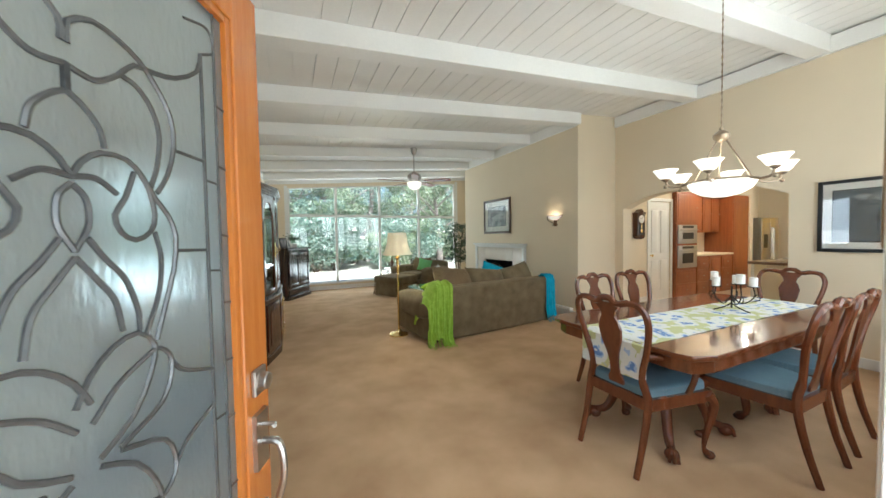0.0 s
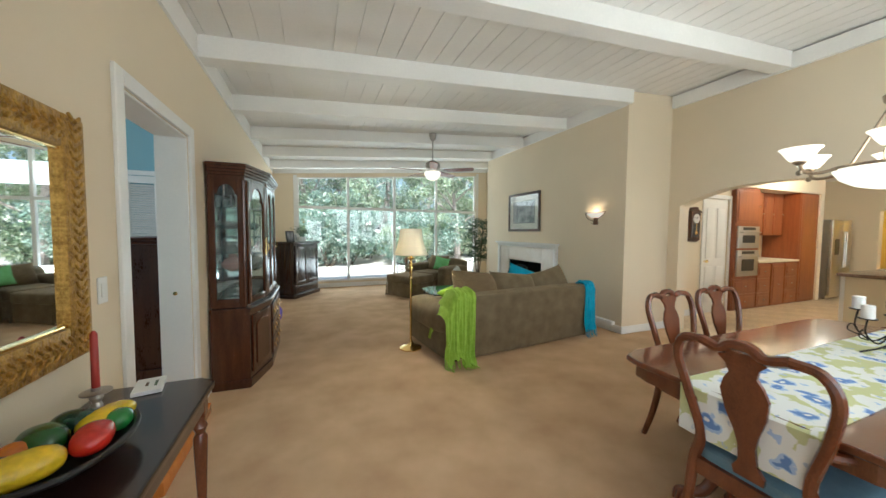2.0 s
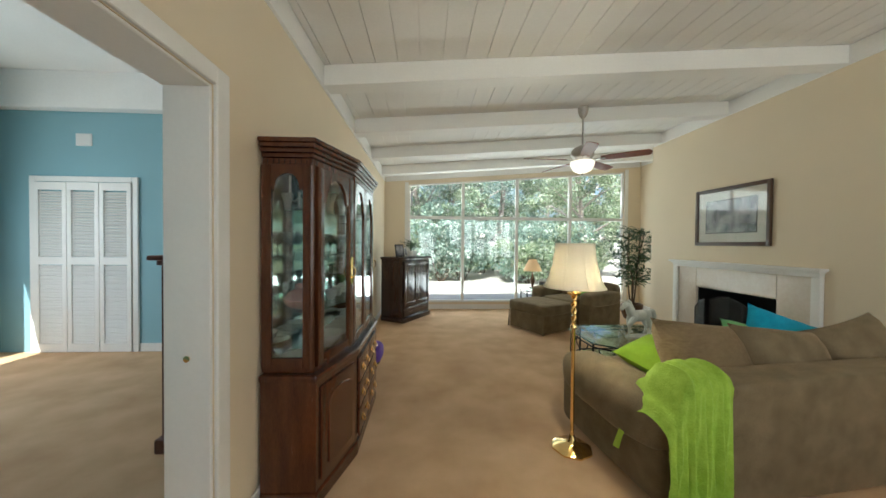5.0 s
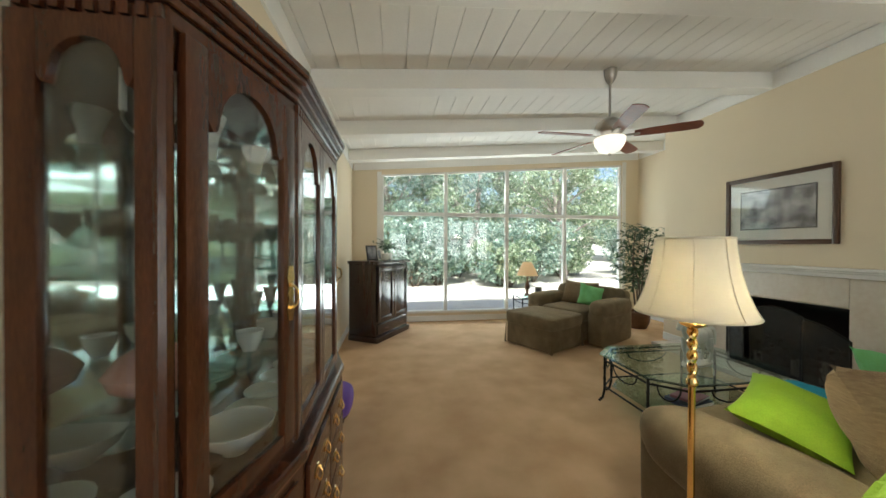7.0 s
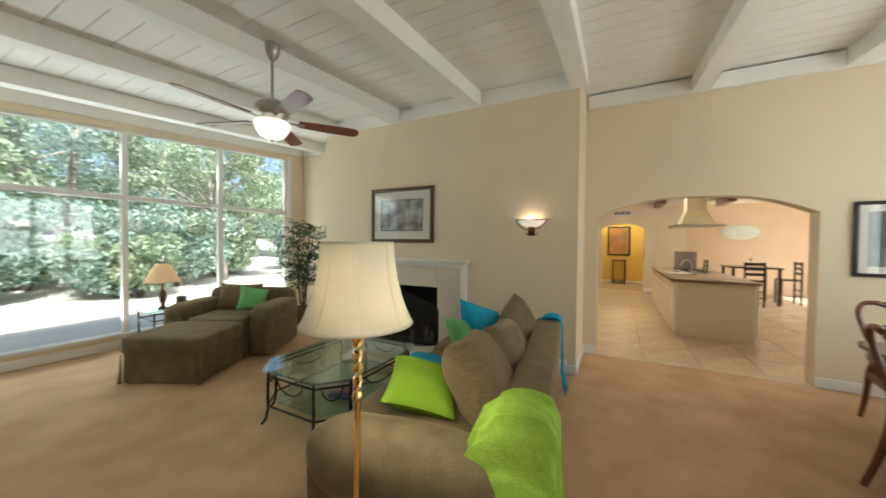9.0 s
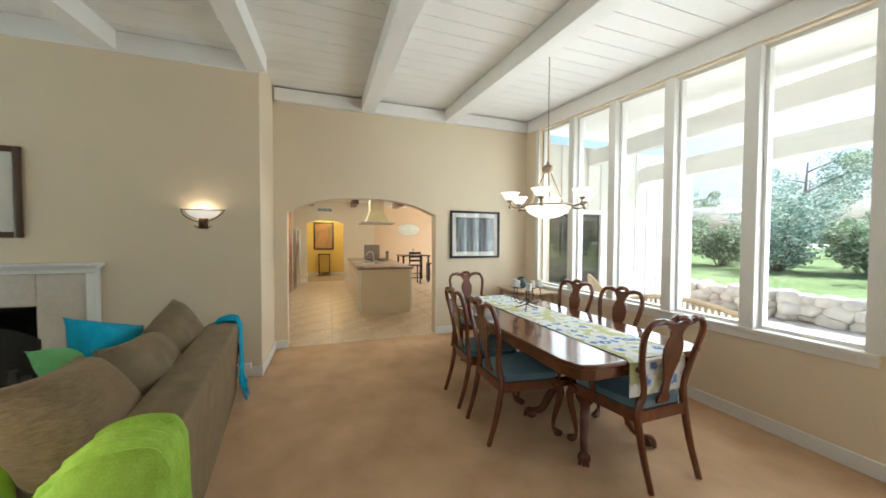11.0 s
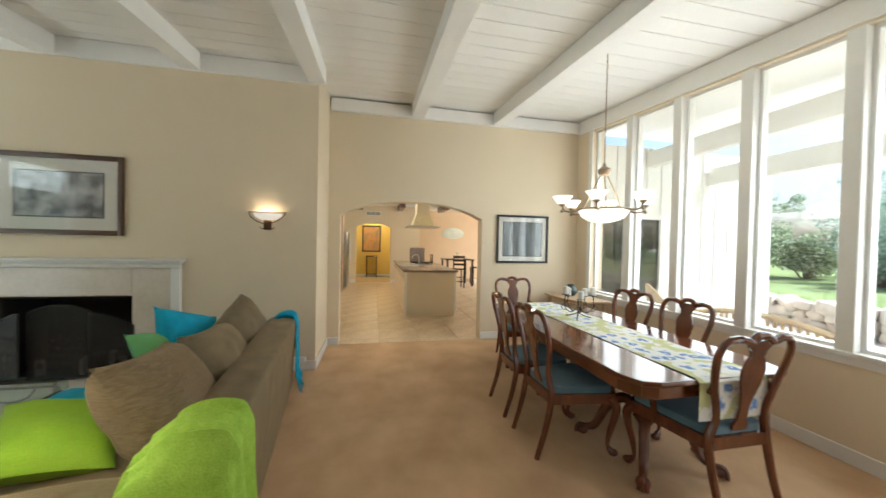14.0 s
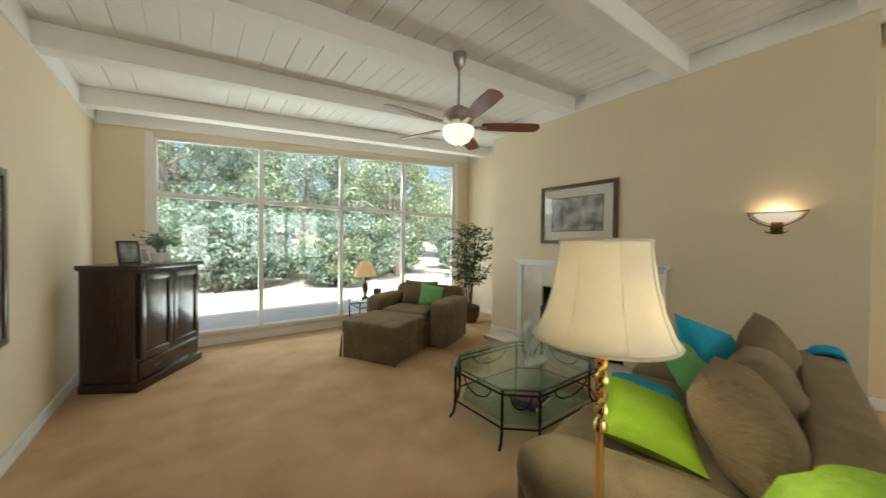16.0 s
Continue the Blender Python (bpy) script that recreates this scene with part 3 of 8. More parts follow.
def pillow(label, mtl, x, y, z, w, h, t, rx, ry, rz):
    bm = bmesh.new()
    cushion(bm, w, h, t, pose(0, 0, 0, rx, ry, rz))
    low = min(v.co.z for v in bm.verts)
    bmesh.ops.translate(bm, verts=bm.verts, vec=(0, 0, -low))
    ob = part("throw_pillow", bm, mtl, smooth=True)
    ob.matrix_world = SOFA @ pose(x, y, z)
    return tagged(ob, label, "pillow", "pillows on the sofa")


pillow("large taupe chenille pillow leaning on the sofa back", M_TAUPE, 0.0, 0.20, 0.48, 0.76, 0.41, 0.28, -26, 7, 2)
pillow("large taupe chenille pillow leaning on the sofa back", M_TAUPE, 0.62, 0.20, 0.48, 0.68, 0.42, 0.27, -24, -10, 0)
pillow("plump brown ribbed corduroy pillow beside the lime throw", M_CORD, -0.58, 0.24, 0.48, 0.70, 0.47, 0.30, -30, 8, 4)
pillow("bright lime green pillow lying against the brown pillow", M_LIME, -0.60, 0.60, 0.50, 0.52, 0.42, 0.16, -76, -8, 20)
pillow("mint green pillow leaning on a turquoise pillow", M_MINT, 0.20, 0.52, 0.50, 0.42, 0.40, 0.17, -50, 14, -34)
pillow("turquoise pillow leaning in the sofa corner", M_AQUA, 0.36, 0.47, 0.50, 0.46, 0.44, 0.16, -36, 20, -40)
pillow("turquoise pillow lying flat on the sofa seat", M_AQUA, -0.22, 0.72, 0.50, 0.42, 0.38, 0.12, -82, 4, 10)


def throw(name, label, mtl, x0, x1, y, top, over, fall_out, fall_in, fringe, ragged=0.0, loose=1.0):
    """A blanket hung over the sofa back, with deep folds that widen downwards and a frayed, uneven end."""
    bm = bmesh.new()
    L = fall_out + over + fall_in

    def f(u, v):
        d = v * L
        x = x0 + (x1 - x0) * u
        fold = 0.030 * math.sin(u * 21 + 2.6 * v) + 0.016 * math.sin(u * 47 - 4 * v) + 0.012 * noise.noise(Vector((u * 7, v * 4, 2)))
        if d < fall_out:
            k = 1 - d / fall_out
            reach = 1 - ragged * (1 - min(1, u / 0.62)) ** 0.8 + 0.03 * math.sin(u * 23)
            z = top - (fall_out - d) * reach
            x = (x0 + x1) / 2 + (x - (x0 + x1) / 2) * (1.0 - 0.22 * ragged * k) - 0.04 * ragged * k * loose
            yy = y - 0.012 - abs(fold) * (0.3 + k) * loose - 0.07 * loose * max(0, k - 0.85) / 0.15
            if z < 0.05:
                x -= 0.9 * ragged * (0.05 - z)
                yy -= 0.5 * (0.05 - z)
        elif d < fall_out + over:
            a = (d - fall_out) / over * math.pi
            z = top + 0.03 + 0.05 * math.sin(a) + 0.5 * fold
            yy = y + (1 - math.cos(a)) / 2 * over * 0.8
        else:
            k = (d - fall_out - over) / fall_in
            z = top - k * fall_in + 0.4 * fold
            yy = y + over * 0.8 + 0.03 + abs(fold) + 0.10 * k
        z += 0.012 * noise.noise(Vector((u * 5, v * 9, 1))) - 2.2 * max(0, -1.12 - x)
        return Vector((x, yy, max(z, 0.012 + 0.01 * (1 + math.sin(u * 30)))))

    sheet(bm, f, 56, 52, 0.008)
    cloth = tagged(part(name, bm, mtl, smooth=True), label, "blanket")
    bm = bmesh.new()
    for i in range(fringe):
        p = f(i / (fringe - 1), 0)
        tube(bm, [p, p + Vector((0.006 * math.sin(i * 3), -0.012, -min(0.05, max(0, p.z - 0.006)))), p + Vector((0.012 * math.sin(i), -0.03, -min(0.08, max(0, p.z - 0.004))))], 0.0028, 4)
    if ragged:
        for i in range(fringe // 2):
            p = f(0, 0.5 * fall_out / L * i / (fringe // 2))
            tube(bm, [p, p + Vector((-0.012, -0.01, -0.03)), p + Vector((-0.014 - 0.006 * math.sin(i * 2), -0.012, -0.075))], 0.0028, 4)
    tagged(part("fringe", bm, mtl, cloth), kind="stuff")
    cloth.matrix_world = SOFA
    return cloth


throw("throw_blanket", "lime green knitted throw with fringe over the sofa", M_KNIT, -1.25, -0.87, -0.175, 0.725, 0.30, 0.75, 0.24, 34, ragged=0.45)
throw("throw_blanket", "turquoise throw hanging over the sofa back", M_AQUA, 0.94, 1.14, -0.155, 0.672, 0.20, 0.57, 0.05, 18, loose=0.35)

# ---- floor lamp ----
fl = thing("floor_lamp", pose(1.98, 4.14, 0), "brass floor lamp with a lit cream bell shade", "lamp")
bm = bmesh.new()
lathe(bm, [(0.0, 0.002), (0.14, 0.002), (0.142, 0.015), (0.12, 0.028), (0.05, 0.045), (0.03, 0.07), (0.02, 0.1)], 8)
part("base", bm, M_BRASS, fl, smooth=True)
bm = bmesh.new()
lathe(bm, [(0.013, 0.08), (0.013, 0.86), (0.022, 0.87), (0.022, 0.885), (0.014, 0.9)], 14)
part("pole", bm, M_BRASS, fl, smooth=True)
bm = bmesh.new()
for k in range(2):
    tube(bm, [(0.010 * math.cos(a * 0.42 + math.pi * k), 0.010 * math.sin(a * 0.42 + math.pi * k), 0.9 + 0.2 * a / 30) for a in range(31)], 0.010, 7)
part("twisted_stem", bm, M_BRASS, fl, smooth=True)
bm = bmesh.new()
lathe(bm, [(0.015, 1.1), (0.045, 1.115), (0.05, 1.125), (0.02, 1.135), (0.016, 1.17), (0.01, 1.22)], 16)
part("drip_cup", bm, M_BRASS, fl, smooth=True)
bm = bmesh.new()
prof = [(0.208, 1.165), (0.19, 1.20), (0.168, 1.26), (0.15, 1.33), (0.138, 1.41), (0.132, 1.472)]
lathe(bm, prof + [(r - 0.004, z) for r, z in prof[::-1]], 40)
bmesh.ops.delete(bm, geom=[f for f in bm.faces if len(f.verts) > 4], context="FACES_ONLY")
shade = part("shade", bm, M_SHADE, fl, "lit cream fabric bell shade", smooth=True)
for z, r in ((1.165, 0.208), (1.472, 0.132)):
    bm = bmesh.new()
    tube(bm, [(r * math.cos(a * math.pi / 20), r * math.sin(a * math.pi / 20), z) for a in range(41)], 0.005, 6)
    part("shade_trim", bm, M_SHADE, shade)
for k in range(8):
    a = k * math.pi / 4
    bm = bmesh.new()
    tube(bm, [(r * math.cos(a), r * math.sin(a), z) for r, z in [(q + 0.002, z) for q, z in prof]], 0.002, 5)
    part("seam", bm, M_SHADE, shade)
bm = bmesh.new()
soft(bm, 0.045, 0.045, 0.07, pose(0.045, -0.035, 1.22), 0.9, 12, 8)
part("bulb", bm, glow("lamp_bulb", (1.0, 0.78, 0.45), 14), fl)
lamp("floor_lamp_light", "POINT", pose(2.055, 4.085, 1.25), 8.5, (1.0, 0.86, 0.62), r=0.03)

# ---- coffee table ----
ct = thing("coffee_table", pose(3.27, 5.455, 0), "iron coffee table with a clipped-corner glass top", "coffee table")
OCT = [(-0.63, -0.28), (-0.42, -0.47), (0.42, -0.47), (0.63, -0.28), (0.63, 0.28), (0.42, 0.47), (-0.42, 0.47), (-0.63, 0.28)]
bm = bmesh.new()
prism(bm, OCT, 0.436, 0.45)
top = part("glass_top", bm, M_SHELF, ct, "bevelled clear glass top", bevel=0.004, seg=1)
bm = bmesh.new()
inner = [(x * 0.93, y * 0.93) for x, y in OCT]
for dz in (0.428, 0.39):
    tube(bm, [(x, y, dz) for x, y in inner + inner[:2]], 0.009, 6)
part("rail", bm, M_IRON, ct)
for x, y in inner:
    bm = bmesh.new()
    d = Vector((x, y, 0)).normalized()
    tube(bm, [Vector((x, y, 0.43)), Vector((x, y, 0.12)), Vector((x, y, 0.05)) + d * 0.015, Vector((x, y, 0.012)) + d * 0.045], 0.011, 7)
    for z in (0.32, 0.22):
        lathe(bm, [(0.011, z - 0.012), (0.016, z), (0.011, z + 0.012)], 8, None, x, y)
    part("leg", bm, M_IRON, ct)
for a, b in zip(inner, inner[1:] + inner[:1]):
    bm = bmesh.new()
    tube(bm, [(*a, 0.15), (*b, 0.15)], 0.008, 6)
    part("stretcher", bm, M_IRON, ct)
    bm = bmesh.new()
    tube(bm, [Vector((*a, 0.39)) * 0.5 + Vector((*b, 0.39)) * 0.5 + Vector(((b[0] - a[0]) * 0.28 * math.cos(t * math.pi / 8), (b[1] - a[1]) * 0.28 * math.cos(t * math.pi / 8), -0.1 * math.sin(t * math.pi / 8))) for t in range(9)], 0.006, 6)
    part("arc_brace", bm, M_IRON, ct)
bm = bmesh.new()
prism(bm, [(x * 0.9, y * 0.9) for x, y in inner], 0.152, 0.16)
part("lower_shelf", bm, M_SHELF, ct, "lower glass shelf")
for k, (x, y, w, d, h, c) in enumerate(((-0.12, -0.15, 0.28, 0.21, 0.035, (0.05, 0.06, 0.12)), (-0.10, -0.14, 0.24, 0.18, 0.022, (0.32, 0.12, 0.16)))):
    bk0 = thing("book", pose(3.27 + x, 5.455 + y, 0.161 + 0.036 * k, 0, 0, 12 + 9 * k), "closed book on the lower glass shelf", "book")
    box("cover", -w / 2, w / 2, -d / 2, d / 2, 0, h, mat("book_cover", c, 0.45, vary=0.2, scale=9, bump=0.05), bk0, bevel=0.003, seg=1)
    box("page_block", -w / 2 + 0.006, w / 2 + 0.001, -d / 2 - 0.0015, d / 2 + 0.0015, 0.005, h - 0.005, M_PAPER, bk0)

# prancing horse figure on the coffee table, faced to the west
M_CELADON = mat("pale_celadon_ceramic", (0.50, 0.53, 0.46), 0.35, scale=16, fine=70, bump=0.25, coat=0.3, second=(0.72, 0.73, 0.66))
bm = bmesh.new()
soft(bm, 0.25, 0.105, 0.12, pose(0.0, 0, 0.235, 0, -4, 0), 0.85, 24, 14, 0.008)
soft(bm, 0.12, 0.115, 0.135, pose(0.085, 0, 0.24), 0.95, 18, 10)
soft(bm, 0.11, 0.10, 0.13, pose(-0.085, 0, 0.245), 0.95, 18, 10)
tube(bm, curve([(-0.09, 0, 0.25), (-0.135, 0, 0.31), (-0.16, 0, 0.36), (-0.185, 0, 0.375)], 12), [0.055, 0.052, 0.049, 0.046, 0.043, 0.04, 0.037, 0.034, 0.032, 0.03, 0.028, 0.026, 0.02], 10)
tube(bm, curve([(-0.165, 0, 0.375), (-0.20, 0, 0.36), (-0.235, 0, 0.325), (-0.245, 0, 0.31)], 9), [0.026, 0.03, 0.031, 0.028, 0.024, 0.02, 0.019, 0.019, 0.017, 0.012], 10, 0.8)
for s_ in (-1, 1):
    tube(bm, [(-0.168, s_ * 0.014, 0.39), (-0.165, s_ * 0.017, 0.412), (-0.16, s_ * 0.016, 0.425)], [0.009, 0.007, 0.002], 6)
for i in range(9):
    u = i / 8
    soft(bm, 0.045, 0.02, 0.05, pose(-0.145 + 0.06 * u, 0.008 * (-1) ** i, 0.395 - 0.10 * u, 0, 35, 0), 0.9, 8, 6)
tube(bm, curve([(0.135, 0, 0.27), (0.175, 0, 0.285), (0.20, 0, 0.24), (0.215, 0, 0.17), (0.24, 0, 0.14)], 16), [0.012, 0.015, 0.018, 0.02, 0.022, 0.023, 0.024, 0.024, 0.024, 0.023, 0.021, 0.019, 0.016, 0.013, 0.01, 0.007, 0.004], 8)
for pts in ([(0.10, 0.035, 0.22), (0.115, 0.04, 0.14), (0.135, 0.04, 0.10), (0.115, 0.04, 0.03), (0.105, 0.04, 0.014)], [(0.085, -0.035, 0.22), (0.09, -0.04, 0.14), (0.112, -0.04, 0.10), (0.085, -0.04, 0.03), (0.075, -0.04, 0.014)],
            [(-0.095, 0.032, 0.22), (-0.10, 0.036, 0.13), (-0.10, 0.036, 0.10), (-0.10, 0.036, 0.03), (-0.108, 0.036, 0.014)], [(-0.10, -0.032, 0.22), (-0.155, -0.036, 0.17), (-0.175, -0.036, 0.15), (-0.15, -0.036, 0.09), (-0.14, -0.036, 0.075)]):
    p = curve(pts, 16)
    tube(bm, p, [max(0.011, 0.036 - 0.0028 * i) + (0.007 if i > 14 else 0) for i in range(len(p))], 8)
prism(bm, [(0.17 * math.cos(a * math.pi / 12), 0.07 * math.sin(a * math.pi / 12)) for a in range(24)], 0.0, 0.016)
ob = part("horse_statue", bm, M_CELADON, smooth=True)
ob.matrix_world = pose(3.29, 5.36, 0.451, 0, 0, 12)
tagged(ob, "pale celadon ceramic horse figure on the glass coffee table", "statue")

# ---- armchair with ottoman ----
CH = pose(2.81, 6.98, 0, 0, 0, 28)
ott = thing("ottoman", CH @ pose(0.37, 0.41, 0), "taupe upholstered ottoman with a pleated skirt", "ottoman")
bm = bmesh.new()
soft(bm, 0.78, 0.86, 0.18, pose(0, 0, 0.39), 0.22, 40, 12, 0.008)
part("cushion", bm, M_TAUPE, ott, smooth=True)
bm = bmesh.new()
soft(bm, 0.73, 0.80, 0.32, pose(0, 0, 0.165), 0.10, 48, 8, 0.004)
part("skirt", bm, M_TAUPE, ott, smooth=True)
for sx in (-1, 1):
    for sy in (-1, 1):
        bm = bmesh.new()
        tube(bm, [(sx * 0.362, sy * 0.397, 0.30), (sx * 0.366, sy * 0.40, 0.15), (sx * 0.372, sy * 0.405, 0.008)], [0.006, 0.012, 0.02], 6)
        part("pleat", bm, M_TAUPE, ott)
ac = thing("armchair", CH @ pose(0.78, 0.40, 0), "wide taupe armchair with rolled arms and loose cushions", "armchair")
bm = bmesh.new()
soft(bm, 0.92, 0.84, 0.30, pose(0.46, 0, 0.2), 0.14, 40, 12, 0.005)
part("seat_base", bm, M_TAUPE, ac, smooth=True)
bm = bmesh.new()
soft(bm, 0.74, 0.72, 0.18, pose(0.34, 0, 0.41), 0.25, 36, 12, 0.01)
part("seat_cushion", bm, M_TAUPE, ac, smooth=True)
bm = bmesh.new()
soft(bm, 0.26, 1.20, 0.72, pose(0.86, 0, 0.42, 0, 10, 0), 0.24, 40, 16, 0.01)
part("backrest", bm, M_TAUPE, ac, smooth=True)
for s in (-1, 1):
    bm = bmesh.new()
    soft(bm, 0.90, 0.24, 0.5, pose(0.47, s * 0.54, 0.26), 0.16, 32, 12, 0.005)
    part("arm_side", bm, M_TAUPE, ac, smooth=True)
    bm = bmesh.new()
    soft(bm, 0.92, 0.30, 0.24, pose(0.47, s * 0.55, 0.53), 0.5, 32, 12, 0.006)
    part("arm_roll", bm, M_TAUPE, ac, smooth=True)
bm = bmesh.new()
cushion(bm, 0.62, 0.42, 0.2, pose(0.62, 0.05, 0.66, -20, 0, -90))
part("back_cushion", bm, M_CORD, ac, "brown loose back cushion", smooth=True)
bm = bmesh.new()
cushion(bm, 0.36, 0.34, 0.13, pose(0, 0, 0, -24, 14, -50))
low = min(v.co.z for v in bm.verts)
bmesh.ops.translate(bm, verts=bm.verts, vec=(0, 0, -low))
ob = part("throw_pillow", bm, M_MINT, smooth=True)
ob.matrix_world = CH @ pose(1.12, 0.10, 0.49)
tagged(ob, "small mint green pillow on the armchair", "pillow")

# ---- end table and its lamp ----
et = thing("end_table", pose(3.2, 8.62, 0), "small iron end table with a glass top", "side table")
box("glass_top", -0.24, 0.24, -0.24, 0.24, 0.54, 0.552, M_SHELF, et, bevel=0.003, seg=1)
for sx in (-1, 1):
    for sy in (-1, 1):
        bm = bmesh.new()
        tube(bm, [(sx * 0.22, sy * 0.22, 0.54), (sx * 0.21, sy * 0.21, 0.1), (sx * 0.23, sy * 0.23, 0.006)], 0.011, 7)
        part("leg", bm, M_IRON, et)
for z in (0.525, 0.44, 0.16):
    bm = bmesh.new()
    tube(bm, [(-0.22, -0.22, z), (0.22, -0.22, z), (0.22, 0.22, z), (-0.22, 0.22, z), (-0.22, -0.22, z)], 0.008, 6)
    part("rail", bm, M_IRON, et)
tl = thing("table_lamp", pose(3.16, 8.62, 0.553), "table lamp with an amber shade on the end table", "lamp")
bm = bmesh.new()
lathe(bm, [(0.0, 0), (0.065, 0.0), (0.065, 0.015), (0.03, 0.03), (0.022, 0.06), (0.045, 0.12), (0.05, 0.17), (0.03, 0.23), (0.015, 0.26), (0.012, 0.36)], 18)
part("base", bm, M_BRONZE, tl, smooth=True)
bm = bmesh.new()
prof = [(0.19, 0.36), (0.15, 0.46), (0.10, 0.56), (0.075, 0.60)]
lathe(bm, prof + [(r - 0.004, z) for r, z in prof[::-1]], 28)
bmesh.ops.delete(bm, geom=[f for f in bm.faces if len(f.verts) > 4], context="FACES_ONLY")
part("shade", bm, glow("amber_lamp_shade", (1.0, 0.62, 0.28), 0.12, (0.72, 0.5, 0.28)), tl, "amber fabric shade", smooth=True)
pf = thing("photo_frame", pose(3.34, 8.55, 0.553, 0, 0, -20), "small silver photo frame on the end table", "photo frame")
box("frame", -0.06, 0.06, -0.01, 0.01, 0, 0.16, M_NICKEL, pf, bevel=0.004, m=pose(0, 0, 0.002, 12, 0, 0))
box("picture", -0.045, 0.045, -0.0125, -0.0105, 0.018, 0.142, M_PHOTO, pf, m=pose(0, 0, 0.002, 12, 0, 0))


# ---- house plant ----
def leaf(bm, p, d, size, rnd):
    d = Vector(d).normalized()
    side = d.cross(Vector((0, 0, 1)))
    side = side.normalized() if side.length > 0.01 else Vector((1, 0, 0))
    up = side.cross(d)
    a = rnd.uniform(-0.7, 0.7)
    side = side * math.cos(a) + up * math.sin(a)
    pts = [p, p + d * size * 0.35 + side * size * 0.17, p + d * size * 0.7 + side * size * 0.13 - up * size * 0.06, p + d * size - up * size * 0.15, p + d * size * 0.7 - side * size * 0.13 - up * size * 0.06, p + d * size * 0.35 - side * size * 0.17]
    vs = [bm.verts.new(q) for q in pts]
    mid = bm.verts.new(p + d * size * 0.5 - up * size * 0.06)
    for i in range(6):
        bm.faces.new((vs[i], vs[(i + 1) % 6], mid))


rnd = random.Random(4)
pl = thing("potted_plant", pose(5.05, 8.2, 0), "tall leafy ficus in a dark basket pot", "plant")
bm = bmesh.new()
lathe(bm, [(0.0, 0.003), (0.14, 0.003), (0.19, 0.12), (0.20, 0.28), (0.185, 0.30), (0.17, 0.29), (0.165, 0.25), (0.0, 0.25)], 24)
part("pot", bm, M_BRONZE, pl, "dark brown basket pot", smooth=True)
crown = bmesh.new()
for k in range(4):
    a = k * 1.7
    pts = curve([(0.03 * math.cos(a), 0.03 * math.sin(a), 0.24), (0.07 * math.cos(a + 1), 0.07 * math.sin(a + 1), 0.7), (0.12 * math.cos(a), 0.12 * math.sin(a), 1.2), (0.2 * math.cos(a + 0.4), 0.2 * math.sin(a + 0.4), 1.7)], 20)
    bm = bmesh.new()
    tube(bm, pts, [0.016 - 0.0005 * i for i in range(len(pts))], 7)
    part("stem", bm, M_BARK, pl, smooth=True)
    for p in pts[6:]:
        for q in range(3):
            b = rnd.uniform(0, 6.28)
            d = Vector((math.cos(b), math.sin(b), rnd.uniform(-0.1, 0.6)))
            tip = p + d * rnd.uniform(0.15, 0.36)
            tube(crown, [p, p.lerp(tip, 0.5) + Vector((0, 0, 0.03)), tip], 0.003, 4)
            for w in range(7):
                u = p.lerp(tip, 0.25 + 0.75 * w / 6)
                leaf(crown, u, d + Vector((rnd.uniform(-1, 1), rnd.uniform(-1, 1), rnd.uniform(-0.8, 0.3))), rnd.uniform(0.07, 0.13), rnd)
part("foliage", crown, M_LEAF, pl)

# ---- corner chest ----
ar = thing("armoire", pose(0.51, 7.84, 0, 0, 0, 58.5), "dark wood two-door chest with a drawer below", "cabinet")
AW, AD, AH = 0.94, 0.50, 1.21


def abox(nm, x0, x1, y0, y1, z0, z1, b=0.006, mtl=None, parent=None, label=""):
    return box(nm, x0, x1, y0, y1, z0, z1, mtl or M_BLACKWOOD, parent or ar, bevel=b, label=label)


abox("plinth", -0.02, AW + 0.02, -0.02, AD, 0.0, 0.09, 0.015)
abox("body", 0, AW, 0.02, AD, 0.09, AH - 0.05)
abox("top", -0.03, AW + 0.03, -0.03, AD + 0.01, AH - 0.05, AH, 0.012)
dr = abox("drawer", 0.04, AW - 0.04, 0.0, 0.02, 0.12, 0.27)
for x in (0.25, 0.69):
    bm = bmesh.new()
    tube(bm, curve([(x - 0.04, -0.002, 0.2), (x - 0.03, -0.02, 0.19), (x + 0.03, -0.02, 0.19), (x + 0.04, -0.002, 0.2)], 9), 0.005, 6)
    part("handle", bm, M_BRONZE, dr)
for x0, x1 in ((0.04, 0.465), (0.475, 0.9)):
    d = abox("door", x0, x1, 0.0, 0.02, 0.30, AH - 0.08)
    for a in ((x0, x0 + 0.06, 0.30, AH - 0.08), (x1 - 0.06, x1, 0.30, AH - 0.08), (x0 + 0.06, x1 - 0.06, 0.30, 0.37), (x0 + 0.06, x1 - 0.06, AH - 0.15, AH - 0.08)):
        abox("panel_moulding", a[0], a[1], -0.012, 0.0, a[2], a[3], 0.004, parent=d)
